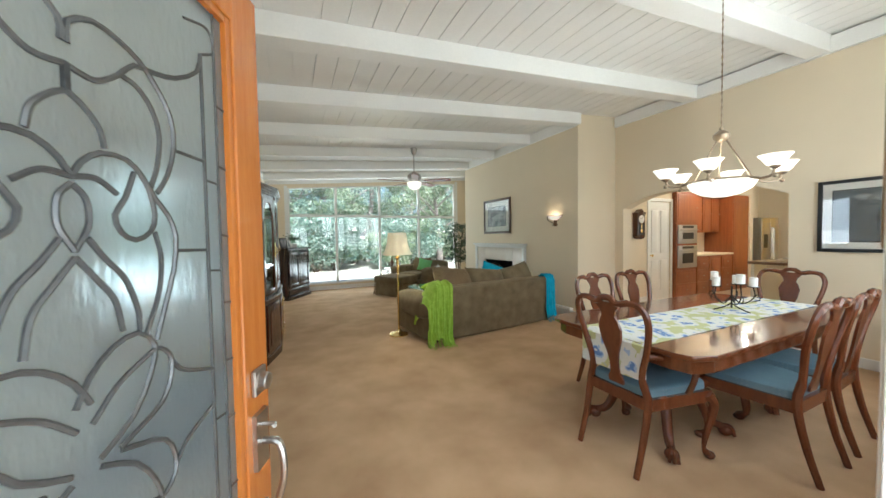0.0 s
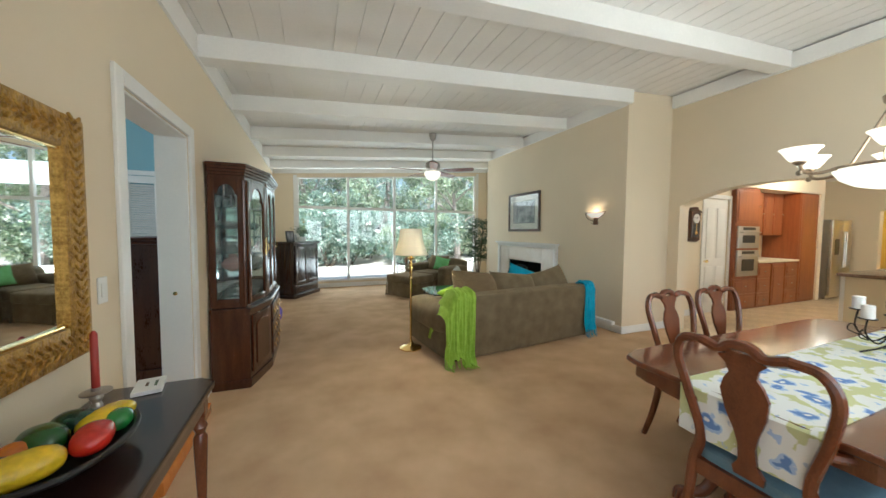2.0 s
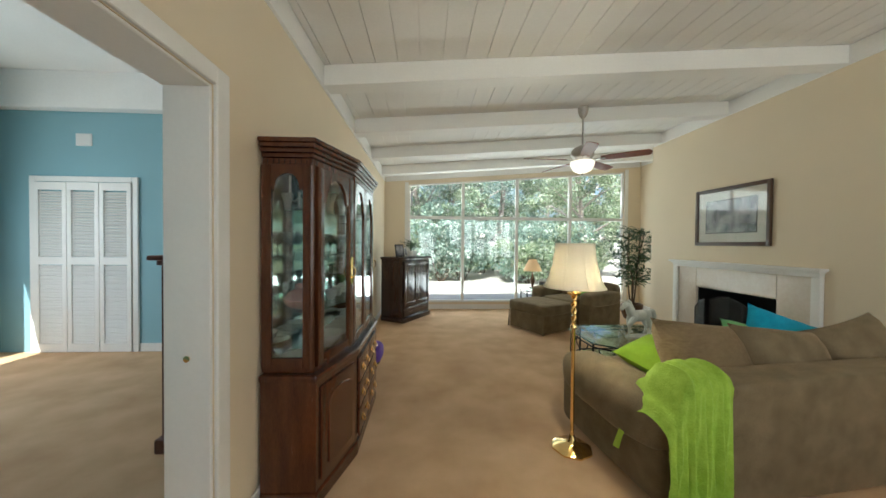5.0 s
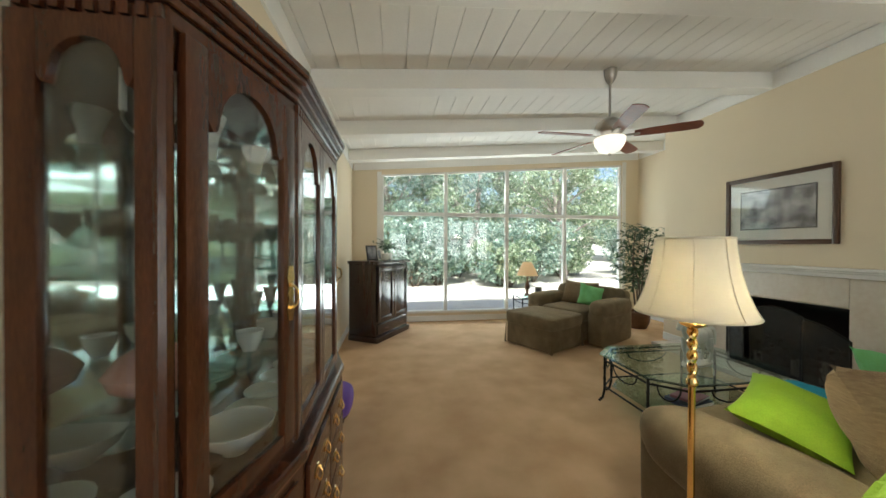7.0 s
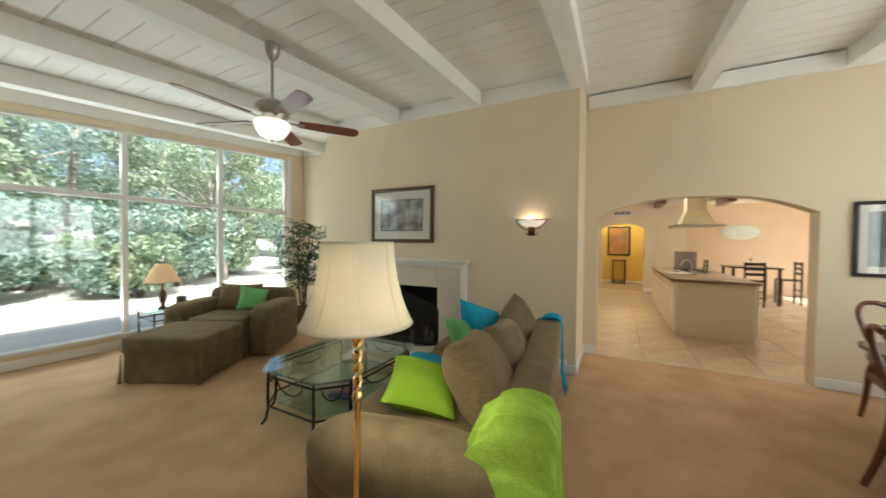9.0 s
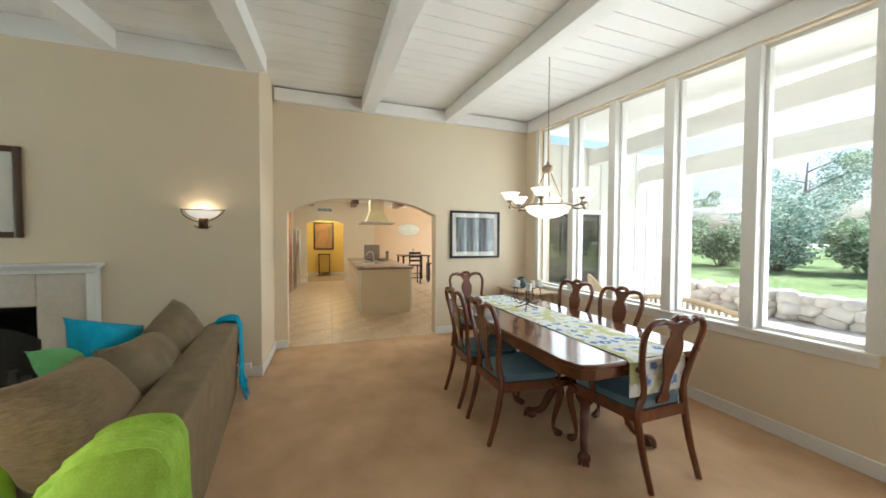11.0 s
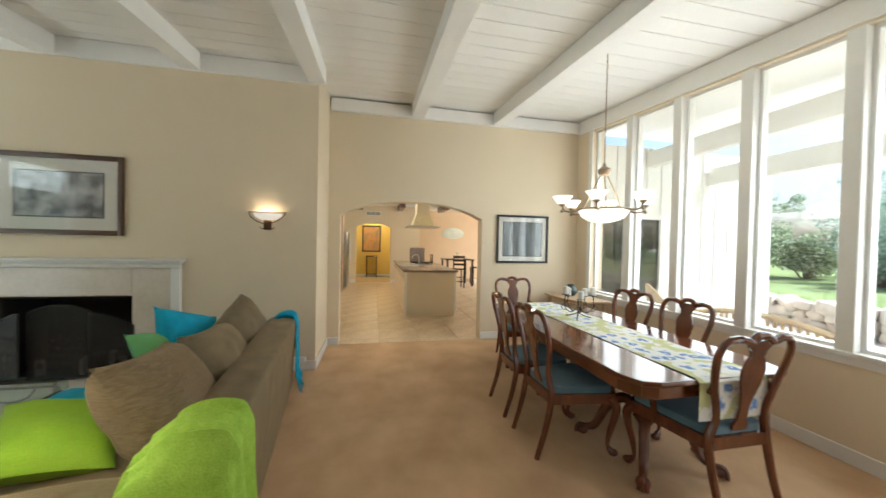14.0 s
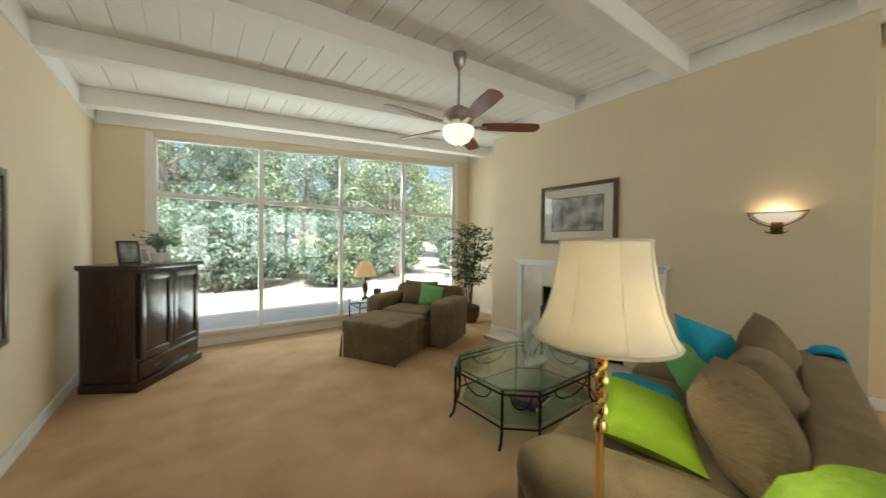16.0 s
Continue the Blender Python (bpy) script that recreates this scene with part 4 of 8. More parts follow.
# plants and frames on the chest
for k, (x, y, s) in enumerate(((0.62, 0.25, 0.30), (0.80, 0.3, 0.24))):
    p = thing("potted_plant", ar.matrix_world @ pose(x, y, AH + 0.001), "small trailing green plant on the dark chest", "plant")
    bm = bmesh.new()
    lathe(bm, [(0.0, 0), (0.05, 0.0), (0.065, 0.09), (0.06, 0.1), (0.05, 0.085), (0.0, 0.085)], 16)
    part("pot", bm, M_CHINA, p, smooth=True)
    bm = bmesh.new()
    for i in range(16):
        a = rnd.uniform(0, 6.28)
        d = Vector((math.cos(a), math.sin(a), 0))
        h = rnd.uniform(0.4, 1.0) * s
        pts = curve([Vector((0, 0, 0.085)), d * 0.05 + Vector((0, 0, 0.09 + h * 0.7)), d * rnd.uniform(0.08, 0.2) + Vector((0, 0, 0.09 + h * rnd.uniform(0.6, 1)))], 8)
        tube(bm, pts, 0.002, 4)
        for q in pts[3:]:
            leaf(bm, q, d + Vector((rnd.uniform(-1, 1), rnd.uniform(-1, 1), rnd.uniform(-0.3, 0.5))), rnd.uniform(0.04, 0.08), rnd)
    part("foliage", bm, M_LEAF, p)
f1 = thing("photo_frame", ar.matrix_world @ pose(0.22, 0.22, AH + 0.001, 0, 0, -30), "dark leaning photo frame on the chest", "photo frame")
box("frame", -0.09, 0.09, 0, 0.015, 0, 0.24, M_BLACK, f1, bevel=0.004, m=pose(0, 0, 0.003, -16, 0, 0))
box("picture", -0.07, 0.07, -0.003, -0.001, 0.02, 0.22, M_PHOTO, f1, m=pose(0, 0, 0.003, -16, 0, 0))
f2 = thing("photo_frame", ar.matrix_world @ pose(0.40, 0.2, AH + 0.001, 0, 0, 10), "small pale photo frame on the chest", "photo frame")
box("frame", -0.06, 0.06, 0, 0.012, 0, 0.17, M_CHINA, f2, bevel=0.004, m=pose(0, 0, 0.003, -14, 0, 0))
box("picture", -0.045, 0.045, -0.003, -0.001, 0.018, 0.15, M_PHOTO, f2, m=pose(0, 0, 0.003, -14, 0, 0))

# ---- ceiling fan ----
fan = thing("ceiling_fan", pose(2.94, 6.03, 0), "nickel ceiling fan with wooden blades and lit bowl", "ceiling fan")
bm = bmesh.new()
lathe(bm, [(0.0, 3.10), (0.02, 3.10), (0.05, 3.14), (0.065, 3.19), (0.068, under(2.94) - 0.002)], 20)
part("canopy", bm, M_NICKEL, fan, smooth=True)
bm = bmesh.new()
lathe(bm, [(0.012, 2.7), (0.012, 3.12)], 10)
part("downrod", bm, M_NICKEL, fan)
bm = bmesh.new()
lathe(bm, [(0.02, 2.76), (0.05, 2.75), (0.13, 2.70), (0.145, 2.66), (0.14, 2.615), (0.11, 2.585), (0.07, 2.54), (0.0, 2.54)], 28)
part("motor", bm, M_NICKEL, fan, smooth=True)
bm = bmesh.new()
lathe(bm, [(0.145, 2.545), (0.15, 2.53), (0.14, 2.48), (0.105, 2.425), (0.05, 2.397), (0.0, 2.392)], 28)
part("light_bowl", bm, M_GLOWGLASS, fan, "lit frosted glass bowl", smooth=True)
bm = bmesh.new()
lathe(bm, [(0.0, 2.367), (0.012, 2.372), (0.014, 2.387), (0.0, 2.397)], 12)
part("finial", bm, M_NICKEL, fan)
M_BLADE = mat("fan_blade_wood", (0.15, 0.032, 0.014), 0.35, scale=4, fine=60, bump=0.03, stretch=(1, 8, 1), second=(0.26, 0.07, 0.03))
for k in range(5):
    m = pose(0, 0, 2.565, 0, 0, -36 + 72 * k) @ pose(0, 0, 0, -13, 0, 0)
    bm = bmesh.new()
    out = [(0.22, -0.05), (0.35, -0.062), (0.6, -0.07), (0.74, -0.066), (0.765, -0.03), (0.77, 0), (0.765, 0.03), (0.74, 0.066), (0.6, 0.07), (0.35, 0.062), (0.22, 0.05)]
    a = [bm.verts.new(m @ Vector((x, y, -0.004))) for x, y in out]
    b = [bm.verts.new(m @ Vector((x, y, 0.004))) for x, y in out]
    for i in range(len(out)):
        j = (i + 1) % len(out)
        bm.faces.new((a[i], a[j], b[j], b[i]))
    bm.faces.new(a[::-1]), bm.faces.new(b)
    bl = part("blade", bm, M_BLADE, fan)
    box("blade_arm", 0.11, 0.27, -0.018, 0.018, -0.012, -0.005, M_NICKEL, bl, bevel=0.003, m=m)


# ---- pictures, sconce ----
def picture(name, m, w, h, fw, frame_mtl, mat_w, art, label, depth=0.03, inner=None):
    """A framed picture hung on a wall: local x across, z up, the wall at y = 0 and the room at y < 0."""
    t = thing(name, m, label, "picture")
    for nm, a in (("frame_side", (-w / 2, -w / 2 + fw, 0, h)), ("frame_side", (w / 2 - fw, w / 2, 0, h)), ("frame_rail", (-w / 2 + fw, w / 2 - fw, 0, fw)), ("frame_rail", (-w / 2 + fw, w / 2 - fw, h - fw, h))):
        box(nm, a[0], a[1], -depth, -0.002, a[2], a[3], frame_mtl, t, bevel=0.006)
    box("mat_board", -w / 2 + fw, w / 2 - fw, -0.012, -0.004, fw, h - fw, M_MAT, t)
    q = fw + mat_w
    if inner:
        box("inner_border", -w / 2 + q - 0.012, w / 2 - q + 0.012, -0.0145, -0.0125, q - 0.012, h - q + 0.012, inner, t)
    box("print", -w / 2 + q, w / 2 - q, -0.017, -0.015, q, h - q, art, t)
    g = box("glazing", -w / 2 + fw, w / 2 - fw, -0.021, -0.019, fw, h - fw, M_GLASS, t)
    g.visible_shadow = False
    return t


M_DARKFRAME = mat("dark_walnut_frame", (0.07, 0.032, 0.016), 0.35, scale=8, fine=70, bump=0.05, coat=0.2, second=(0.09, 0.045, 0.025))
picture("framed_photograph", pose(4.95, 6.005, 1.47, 0, 0, -90), 1.07, 0.79, 0.05, M_DARKFRAME, 0.13, M_PHOTO, "grey landscape photograph in a dark wooden frame", inner=M_BLACK)
picture("framed_photograph", pose(0.0, 6.54, 0.80, 0, 0, 90), 0.66, 1.08, 0.045, M_DARKFRAME, 0.1, M_PHOTO, "dark framed picture on the cream side wall")

sc = thing("wall_sconce", pose(4.95, 4.14, 1.57, 0, 0, -90), "lit half-bowl glass sconce with iron scrolls", "wall lamp")
bm = bmesh.new()
rows = [(0.05, 0.045), (0.09, 0.058), (0.122, 0.08), (0.143, 0.103), (0.150, 0.122)]
g = [[bm.verts.new((r * math.cos(math.pi + math.pi * i / 20), r * 0.75 * math.sin(math.pi + math.pi * i / 20), 0.06 + z)) for i in range(21)] for r, z in rows]
for a, b in zip(g, g[1:]):
    for i in range(20):
        bm.faces.new((a[i], a[i + 1], b[i + 1], b[i]))
part("bowl", bm, glow("lit_sconce_glass", (1.0, 0.80, 0.62), 0.28, (0.85, 0.76, 0.68)), sc, "lit frosted half bowl", smooth=True)
bm = bmesh.new()
tube(bm, curve([(-0.19, -0.01, 0.195), (-0.14, -0.075, 0.186), (0, -0.118, 0.184), (0.14, -0.075, 0.186), (0.19, -0.01, 0.195)], 20), 0.005, 6)
tube(bm, curve([(-0.188, -0.01, 0.195), (-0.155, -0.05, 0.135), (-0.09, -0.06, 0.088), (-0.02, -0.05, 0.06), (-0.02, -0.03, 0.03), (-0.05, -0.02, 0.012), (-0.07, -0.02, 0.03)], 24), 0.005, 6)
tube(bm, curve([(0.188, -0.01, 0.195), (0.155, -0.05, 0.135), (0.09, -0.06, 0.088), (0.02, -0.05, 0.06), (0.02, -0.03, 0.03), (0.05, -0.02, 0.012), (0.07, -0.02, 0.03)], 24), 0.005, 6)
part("scroll_frame", bm, M_BRONZE, sc)
box("back_plate", -0.04, 0.04, -0.012, -0.002, 0.0, 0.14, M_BRONZE, sc, bevel=0.004)
lamp("sconce_light", "POINT", pose(4.90, 4.14, 1.73), 0.6, (1.0, 0.76, 0.50), r=0.05)


# ---- china cabinet ----
cc = thing("china_cabinet", pose(0, -0.05, 0), "cherry china cabinet with arched glass doors and glassware", "china cabinet")
PLAN = [(0.02, 3.76), (0.30, 3.755), (0.42, 4.20), (0.42, 4.98), (0.30, 5.42), (0.02, 5.415)]
BASE = [(0.02, 3.735), (0.325, 3.725), (0.45, 4.185), (0.45, 4.995), (0.325, 5.445), (0.02, 5.435)]


def ring_of(plan, d):
    """The plan moved outwards by d on its room sides, flat against the wall."""
    return [(0.02, plan[0][1] - d), (plan[1][0] + d * 0.5, plan[1][1] - d), (plan[2][0] + d, plan[2][1] - d * 0.3), (plan[3][0] + d, plan[3][1] + d * 0.3), (plan[4][0] + d * 0.5, plan[4][1] + d), (0.02, plan[5][1] + d)]


bm = bmesh.new()
prism(bm, ring_of(BASE, 0.012), 0.0, 0.085)
part("plinth", bm, M_CABWOOD, cc, bevel=0.012)
bm = bmesh.new()
prism(bm, BASE, 0.085, 0.70)
part("lower_body", bm, M_CABWOOD, cc, bevel=0.004)
bm = bmesh.new()
prism(bm, ring_of(BASE, 0.018), 0.70, 0.74)
part("waist_moulding", bm, M_CABWOOD, cc, bevel=0.012)
for k, (d, z0, z1) in enumerate(((0.0, 1.89, 1.93), (0.012, 1.93, 1.955), (0.026, 1.955, 1.98), (0.042, 1.98, 2.005), (0.052, 2.005, 2.03))):
    bm = bmesh.new()
    prism(bm, ring_of(PLAN, d), z0, z1)
    part("cornice", bm, M_CABWOOD, cc, bevel=0.007)
for i in range(26):
    y = 4.205 + 0.03 * i
    box("dentil", 0.42, 0.431, y, y + 0.016, 1.895, 1.922, M_CABWOOD, cc)
for i in range(9):
    box("dentil", 0.04 + 0.03 * i, 0.056 + 0.03 * i, 3.744, 3.76, 1.895, 1.922, M_CABWOOD, cc)
bm = bmesh.new()
prism(bm, PLAN, 0.742, 0.765)
part("inner_floor", bm, M_CABWOOD, cc)
box("back_mirror", 0.021, 0.03, 3.80, 5.37, 0.77, 1.89, M_OLDMIRROR, cc, label="mirrored cabinet back")


def face(p, q):
    """Local frame of a cabinet side: x along it, -y outwards, z up."""
    d = Vector((q[0] - p[0], q[1] - p[1]))
    return pose(p[0], p[1], 0, 0, 0, math.degrees(math.atan2(d.y, d.x))), d.length


def arched_door(name, m, x0, x1, z0, z1, st, handle=None):
    """A glazed door with a shaped head."""
    d = thing(name, Matrix(), "", "")
    for key in ("label", "category"):
        if key in d:
            del d[key]
    d.parent = cc
    w, c = x1 - x0 - 2 * st, (x0 + x1) / 2
    box("stile", x0, x0 + st, -0.012, 0.012, z0, z1, M_CABWOOD, d, bevel=0.004, m=m)
    box("stile", x1 - st, x1, -0.012, 0.012, z0, z1, M_CABWOOD, d, bevel=0.004, m=m)
    box("rail", x0 + st, x1 - st, -0.012, 0.012, z0, z0 + 0.06, M_CABWOOD, d, bevel=0.004, m=m)
    bm = bmesh.new()
    zt = z1 - 0.045
    edge = []
    ah = min(0.12, w * 0.42)
    for i in range(41):
        u = -1 + 2 * i / 40
        z = zt - ah + (ah * math.sqrt(max(0, 1 - (u / 0.76) ** 2)) if abs(u) < 0.76 else -0.022 * math.sin(math.pi * (abs(u) - 0.76) / 0.24))
        edge.append((c + u * w / 2, z))
    plate(bm, [(x0 + st, z1), (x0 + st, zt - ah)] + edge[1:-1] + [(x1 - st, zt - ah), (x1 - st, z1)], -0.011, 0.011, m)
    part("arched_head", bm, M_CABWOOD, d)
    g = box("pane", x0 + st, x1 - st, -0.002, 0.002, z0 + 0.06, z1 - 0.02, M_CLEAR, d, m=m)
    g.visible_shadow = False
    if handle is not None:
        bm = bmesh.new()
        plate(bm, [(-0.012, -0.09), (0.012, -0.09), (0.02, -0.05), (0.01, -0.02), (0.018, 0.0), (0.01, 0.02), (0.02, 0.05), (0.012, 0.09), (-0.012, 0.09), (-0.02, 0.05), (-0.01, 0.02), (-0.018, 0), (-0.01, -0.02), (-0.02, -0.05)], -0.018, -0.013, m @ pose(handle, 0, 1.28))
        tube(bm, [m @ Vector(p) for p in curve([(handle, -0.018, 1.31), (handle, -0.04, 1.29), (handle, -0.04, 1.25), (handle, -0.018, 1.23)], 9)], 0.005, 6)
        part("handle", bm, M_BRASS, d, "brass bail handle")
    return d


Z0, Z1 = 0.765, 1.89
for i, (p, q) in enumerate(zip(PLAN[:-1], PLAN[1:])):
    m, L = face(p, q)
    if i == 2:
        arched_door("door", m, 0.0, L / 2, Z0, Z1, 0.05)
        arched_door("door", m, L / 2, L, Z0, Z1, 0.05)
    elif i in (0, 4):
        arched_door("side_light", m, 0.0, L, Z0, Z1, 0.055)
    else:
        arched_door("door", m, 0.03, L - 0.02, Z0, Z1, 0.06, L - 0.05 if i == 1 else 0.06)
for p in PLAN[1:5]:
    bm = bmesh.new()
    lathe(bm, [(0.018, Z0), (0.018, Z1)], 8, None, p[0] - 0.008, p[1])
    part("corner_post", bm, M_CABWOOD, cc)
for i, (p, q) in enumerate(zip(BASE[:-1], BASE[1:])):
    m, L = face(p, q)
    if i in (1, 3):
        d = box("lower_door", 0.04, L - 0.04, -0.014, -0.002, 0.13, 0.66, M_CABWOOD, cc, bevel=0.005, m=m)
        bm = bmesh.new()
        plate(bm, [(0.10, 0.19), (L - 0.10, 0.19), (L - 0.10, 0.54)] + [(L / 2 + (L / 2 - 0.10) * math.cos(a * math.pi / 10), 0.54 + 0.06 * math.sin(a * math.pi / 10)) for a in range(1, 10)] + [(0.10, 0.54)], -0.024, -0.014, m)
        part("raised_panel", bm, M_CABWOOD, d, bevel=0.004, seg=1)
    if i == 2:
        for z0, z1 in ((0.12, 0.29), (0.305, 0.475), (0.49, 0.66)):
            for x0, x1 in ((0.03, L / 2 - 0.01), (L / 2 + 0.01, L - 0.03)):
                d = box("drawer", x0, x1, -0.018, -0.002, z0, z1, M_CABWOOD, cc, bevel=0.006, m=m)
                for hx in (x0 + 0.1, x1 - 0.1):
                    bm = bmesh.new()
                    plate(bm, [(-0.035, -0.012), (0, -0.022), (0.035, -0.012), (0.035, 0.012), (0, 0.022), (-0.035, 0.012)], -0.022, -0.0185, m @ pose(hx, 0, (z0 + z1) / 2))
                    tube(bm, [m @ Vector(v) for v in curve([(hx - 0.03, -0.022, (z0 + z1) / 2), (hx - 0.02, -0.035, (z0 + z1) / 2 - 0.025), (hx + 0.02, -0.035, (z0 + z1) / 2 - 0.025), (hx + 0.03, -0.022, (z0 + z1) / 2)], 9)], 0.004, 6)
                    part("handle", bm, M_BRASS, d, "brass bail pull")
SHELF_Z = (1.06, 1.36, 1.64)
for z in SHELF_Z:
    bm = bmesh.new()
    prism(bm, [(0.035, 3.80), (0.28, 3.79), (0.39, 4.21), (0.39, 4.97), (0.28, 5.385), (0.035, 5.38)], z, z + 0.008)
    s = part("glass_shelf", bm, M_SHELF, cc, "green-edged glass shelf")
    s.visible_shadow = False

# glassware and china in the cabinet
def vessel(name, label, cat, prof, mtl, x, y, z, seg=18, group=""):
    bm = bmesh.new()
    lathe(bm, prof, seg)
    ob = part(name, bm, mtl, smooth=True)
    ob.matrix_world = pose(x, y, z)
    return tagged(ob, label, cat, group)


INCAB = "glass and china in the cabinet"
GOBLET = [(0.0, 0), (0.03, 0.0), (0.03, 0.004), (0.005, 0.01), (0.004, 0.07), (0.02, 0.09), (0.033, 0.12), (0.032, 0.16), (0.030, 0.16), (0.030, 0.12), (0.0, 0.085)]
VASE = [(0.0, 0), (0.035, 0.0), (0.04, 0.02), (0.022, 0.06), (0.03, 0.14), (0.055, 0.22), (0.052, 0.22), (0.026, 0.14), (0.0, 0.03)]
BOWL = [(0.0, 0), (0.04, 0.0), (0.045, 0.01), (0.09, 0.04), (0.115, 0.075), (0.112, 0.077), (0.08, 0.042), (0.0, 0.015)]
CUP = [(0.0, 0), (0.022, 0.0), (0.025, 0.008), (0.04, 0.04), (0.044, 0.07), (0.041, 0.07), (0.036, 0.04), (0.0, 0.012)]
PLATE = [(0.0, 0), (0.06, 0.0), (0.11, 0.016), (0.115, 0.02), (0.06, 0.008), (0.0, 0.006)]
rnd = random.Random(12)
for k in range(9):
    y = 3.85 + 0.17 * k
    x = 0.14 if k in (0, 8) else 0.21
    z = SHELF_Z[1] + 0.009
    vessel("goblet", "clear stemmed glass on a cabinet shelf", "glass", GOBLET, M_CLEAR, x, y, z, group=INCAB)
    vessel("goblet", "clear stemmed glass on a cabinet shelf", "glass", GOBLET, M_CLEAR, x - 0.08, y + 0.09, z, group=INCAB)
    if k % 2 == 0:
        vessel("vase", "clear cut glass vase on a cabinet shelf", "vase", VASE, M_CLEAR, x, y + 0.06, SHELF_Z[2] + 0.009, group=INCAB)
    else:
        vessel("vase", "white china vase on a cabinet shelf", "vase", [(r * 0.9, z * 0.85) for r, z in VASE], M_CHINA, x - 0.02, y + 0.05, SHELF_Z[2] + 0.009, group=INCAB)
    if k > 1:
        vessel("cup", "white china cup on a cabinet shelf", "cup", CUP, M_CHINA, x + 0.05, y, SHELF_Z[0] + 0.009, group=INCAB)
        vessel("vase", "slim clear glass vase on a cabinet shelf", "vase", [(r * 0.6, z * 0.8) for r, z in VASE], M_CLEAR, x - 0.03, y + 0.08, SHELF_Z[0] + 0.009, group=INCAB)
        vessel("plate", "white china plate on the cabinet floor", "plate", PLATE, M_CHINA, x, y + 0.02, 0.767, group=INCAB)
vessel("bowl", "white china tureen on the cabinet floor", "bowl", [(r * 1.0, z * 1.2) for r, z in BOWL], M_CHINA, 0.25, 4.11, 0.767, group=INCAB)
vessel("bowl", "marbled pink glass bowl on a cabinet shelf", "bowl", [(0.0, 0), (0.05, 0.0), (0.09, 0.03), (0.10, 0.06), (0.07, 0.10), (0.035, 0.12), (0.03, 0.15), (0.026, 0.15), (0.0, 0.11)], M_PINK, 0.17, 3.87, SHELF_Z[0] + 0.009, group=INCAB)
vessel("plate", "white china plate on the cabinet floor", "plate", PLATE, M_CHINA, 0.17, 3.88, 0.767, group=INCAB)
cs = thing("candelabra", pose(0.17, 3.85, SHELF_Z[2] + 0.009), "small silver two-arm candelabra in the cabinet", "candelabra", "glass and china in the cabinet")
bm = bmesh.new()
lathe(bm, [(0.0, 0), (0.035, 0.0), (0.03, 0.01), (0.008, 0.02), (0.007, 0.10), (0.012, 0.11), (0.0, 0.12)], 14)
for s in (-1, 1):
    tube(bm, curve([(0, 0, 0.09), (s * 0.03, 0, 0.06), (s * 0.055, 0, 0.09), (s * 0.055, 0, 0.11)], 10), 0.004, 6)
part("stand", bm, M_NICKEL, cs, smooth=True)
for s in (-1, 1):
    bm = bmesh.new()
    lathe(bm, [(0.008, 0.11), (0.007, 0.21), (0.0, 0.212)], 10, None, s * 0.055, 0)
    part("candle", bm, M_CHINA, cs)

# purple stool behind the cabinet
st = thing("stool", pose(0.25, 5.63, 0), "low round footstool with a purple padded seat", "footstool")
bm = bmesh.new()
soft(bm, 0.38, 0.38, 0.22, pose(0, 0, 0.22), 0.6, 28, 12, 0.006)
part("seat", bm, M_PURPLE, st, smooth=True)
bm = bmesh.new()
lathe(bm, [(0.0, 0.10), (0.155, 0.10), (0.16, 0.13), (0.15, 0.16), (0.0, 0.16)], 24)
part("base_ring", bm, M_BLACKWOOD, st, smooth=True)
for k in range(4):
    bm = bmesh.new()
    a = k * math.pi / 2 + 0.6
    lathe(bm, [(0.012, 0.0), (0.016, 0.04), (0.02, 0.10)], 10, None, 0.12 * math.cos(a), 0.12 * math.sin(a))
    part("foot", bm, M_BLACKWOOD, st)

# ---- mirror and console table ----
mi = thing("wall_mirror", pose(0, 1.493, 0.95, 0, 0, 90), "large mirror in a carved antique gold frame", "mirror")
W, Hh, FW = 1.06, 0.905, 0.125
for nm, a in (("frame_side", (-W / 2, -W / 2 + FW, 0, Hh)), ("frame_side", (W / 2 - FW, W / 2, 0, Hh)), ("frame_rail", (-W / 2 + FW, W / 2 - FW, 0, FW)), ("frame_rail", (-W / 2 + FW, W / 2 - FW, Hh - FW, Hh))):
    ob = box(nm, a[0], a[1], -0.038, -0.004, a[2], a[3], M_GOLD, mi, bevel=0.01)
    horizontal = a[1] - a[0] > 0.2
    bm = bmesh.new()
    n = 26 if not horizontal else 22
    for i in range(n):
        u = (i + 0.5) / n
        cx = a[0] + (a[1] - a[0]) * (u if horizontal else 0.55)
        cz = a[2] + (a[3] - a[2]) * (0.5 if horizontal else u)
        for s in (-1, 1):
            dx, dz = (0.012, 0.022 * s) if horizontal else (0.022 * s, 0.012)
            soft(bm, 0.04, 0.014, 0.014, pose(cx + dx, -0.038, cz + dz, 0, 40 * s + (90 if not horizontal else 0), 0), 0.9, 8, 5)
        soft(bm, 0.018, 0.016, 0.018, pose(cx, -0.039, cz), 1.0, 8, 5)
    part("carved_leaves", bm, M_GOLD, ob)
box("inner_bead", -W / 2 + FW, W / 2 - FW, -0.03, -0.01, FW, (FW + 0.012), M_BRASS, mi, bevel=0.004)
box("inner_bead", -W / 2 + FW, W / 2 - FW, -0.03, -0.01, Hh - (FW + 0.012), Hh - FW, M_BRASS, mi, bevel=0.004)
box("mirror_glass", -W / 2 + FW - 0.005, W / 2 - FW + 0.005, -0.016, -0.006, (FW + 0.012), Hh - (FW + 0.012), M_MIRROR, mi, label="clear silvered mirror glass")

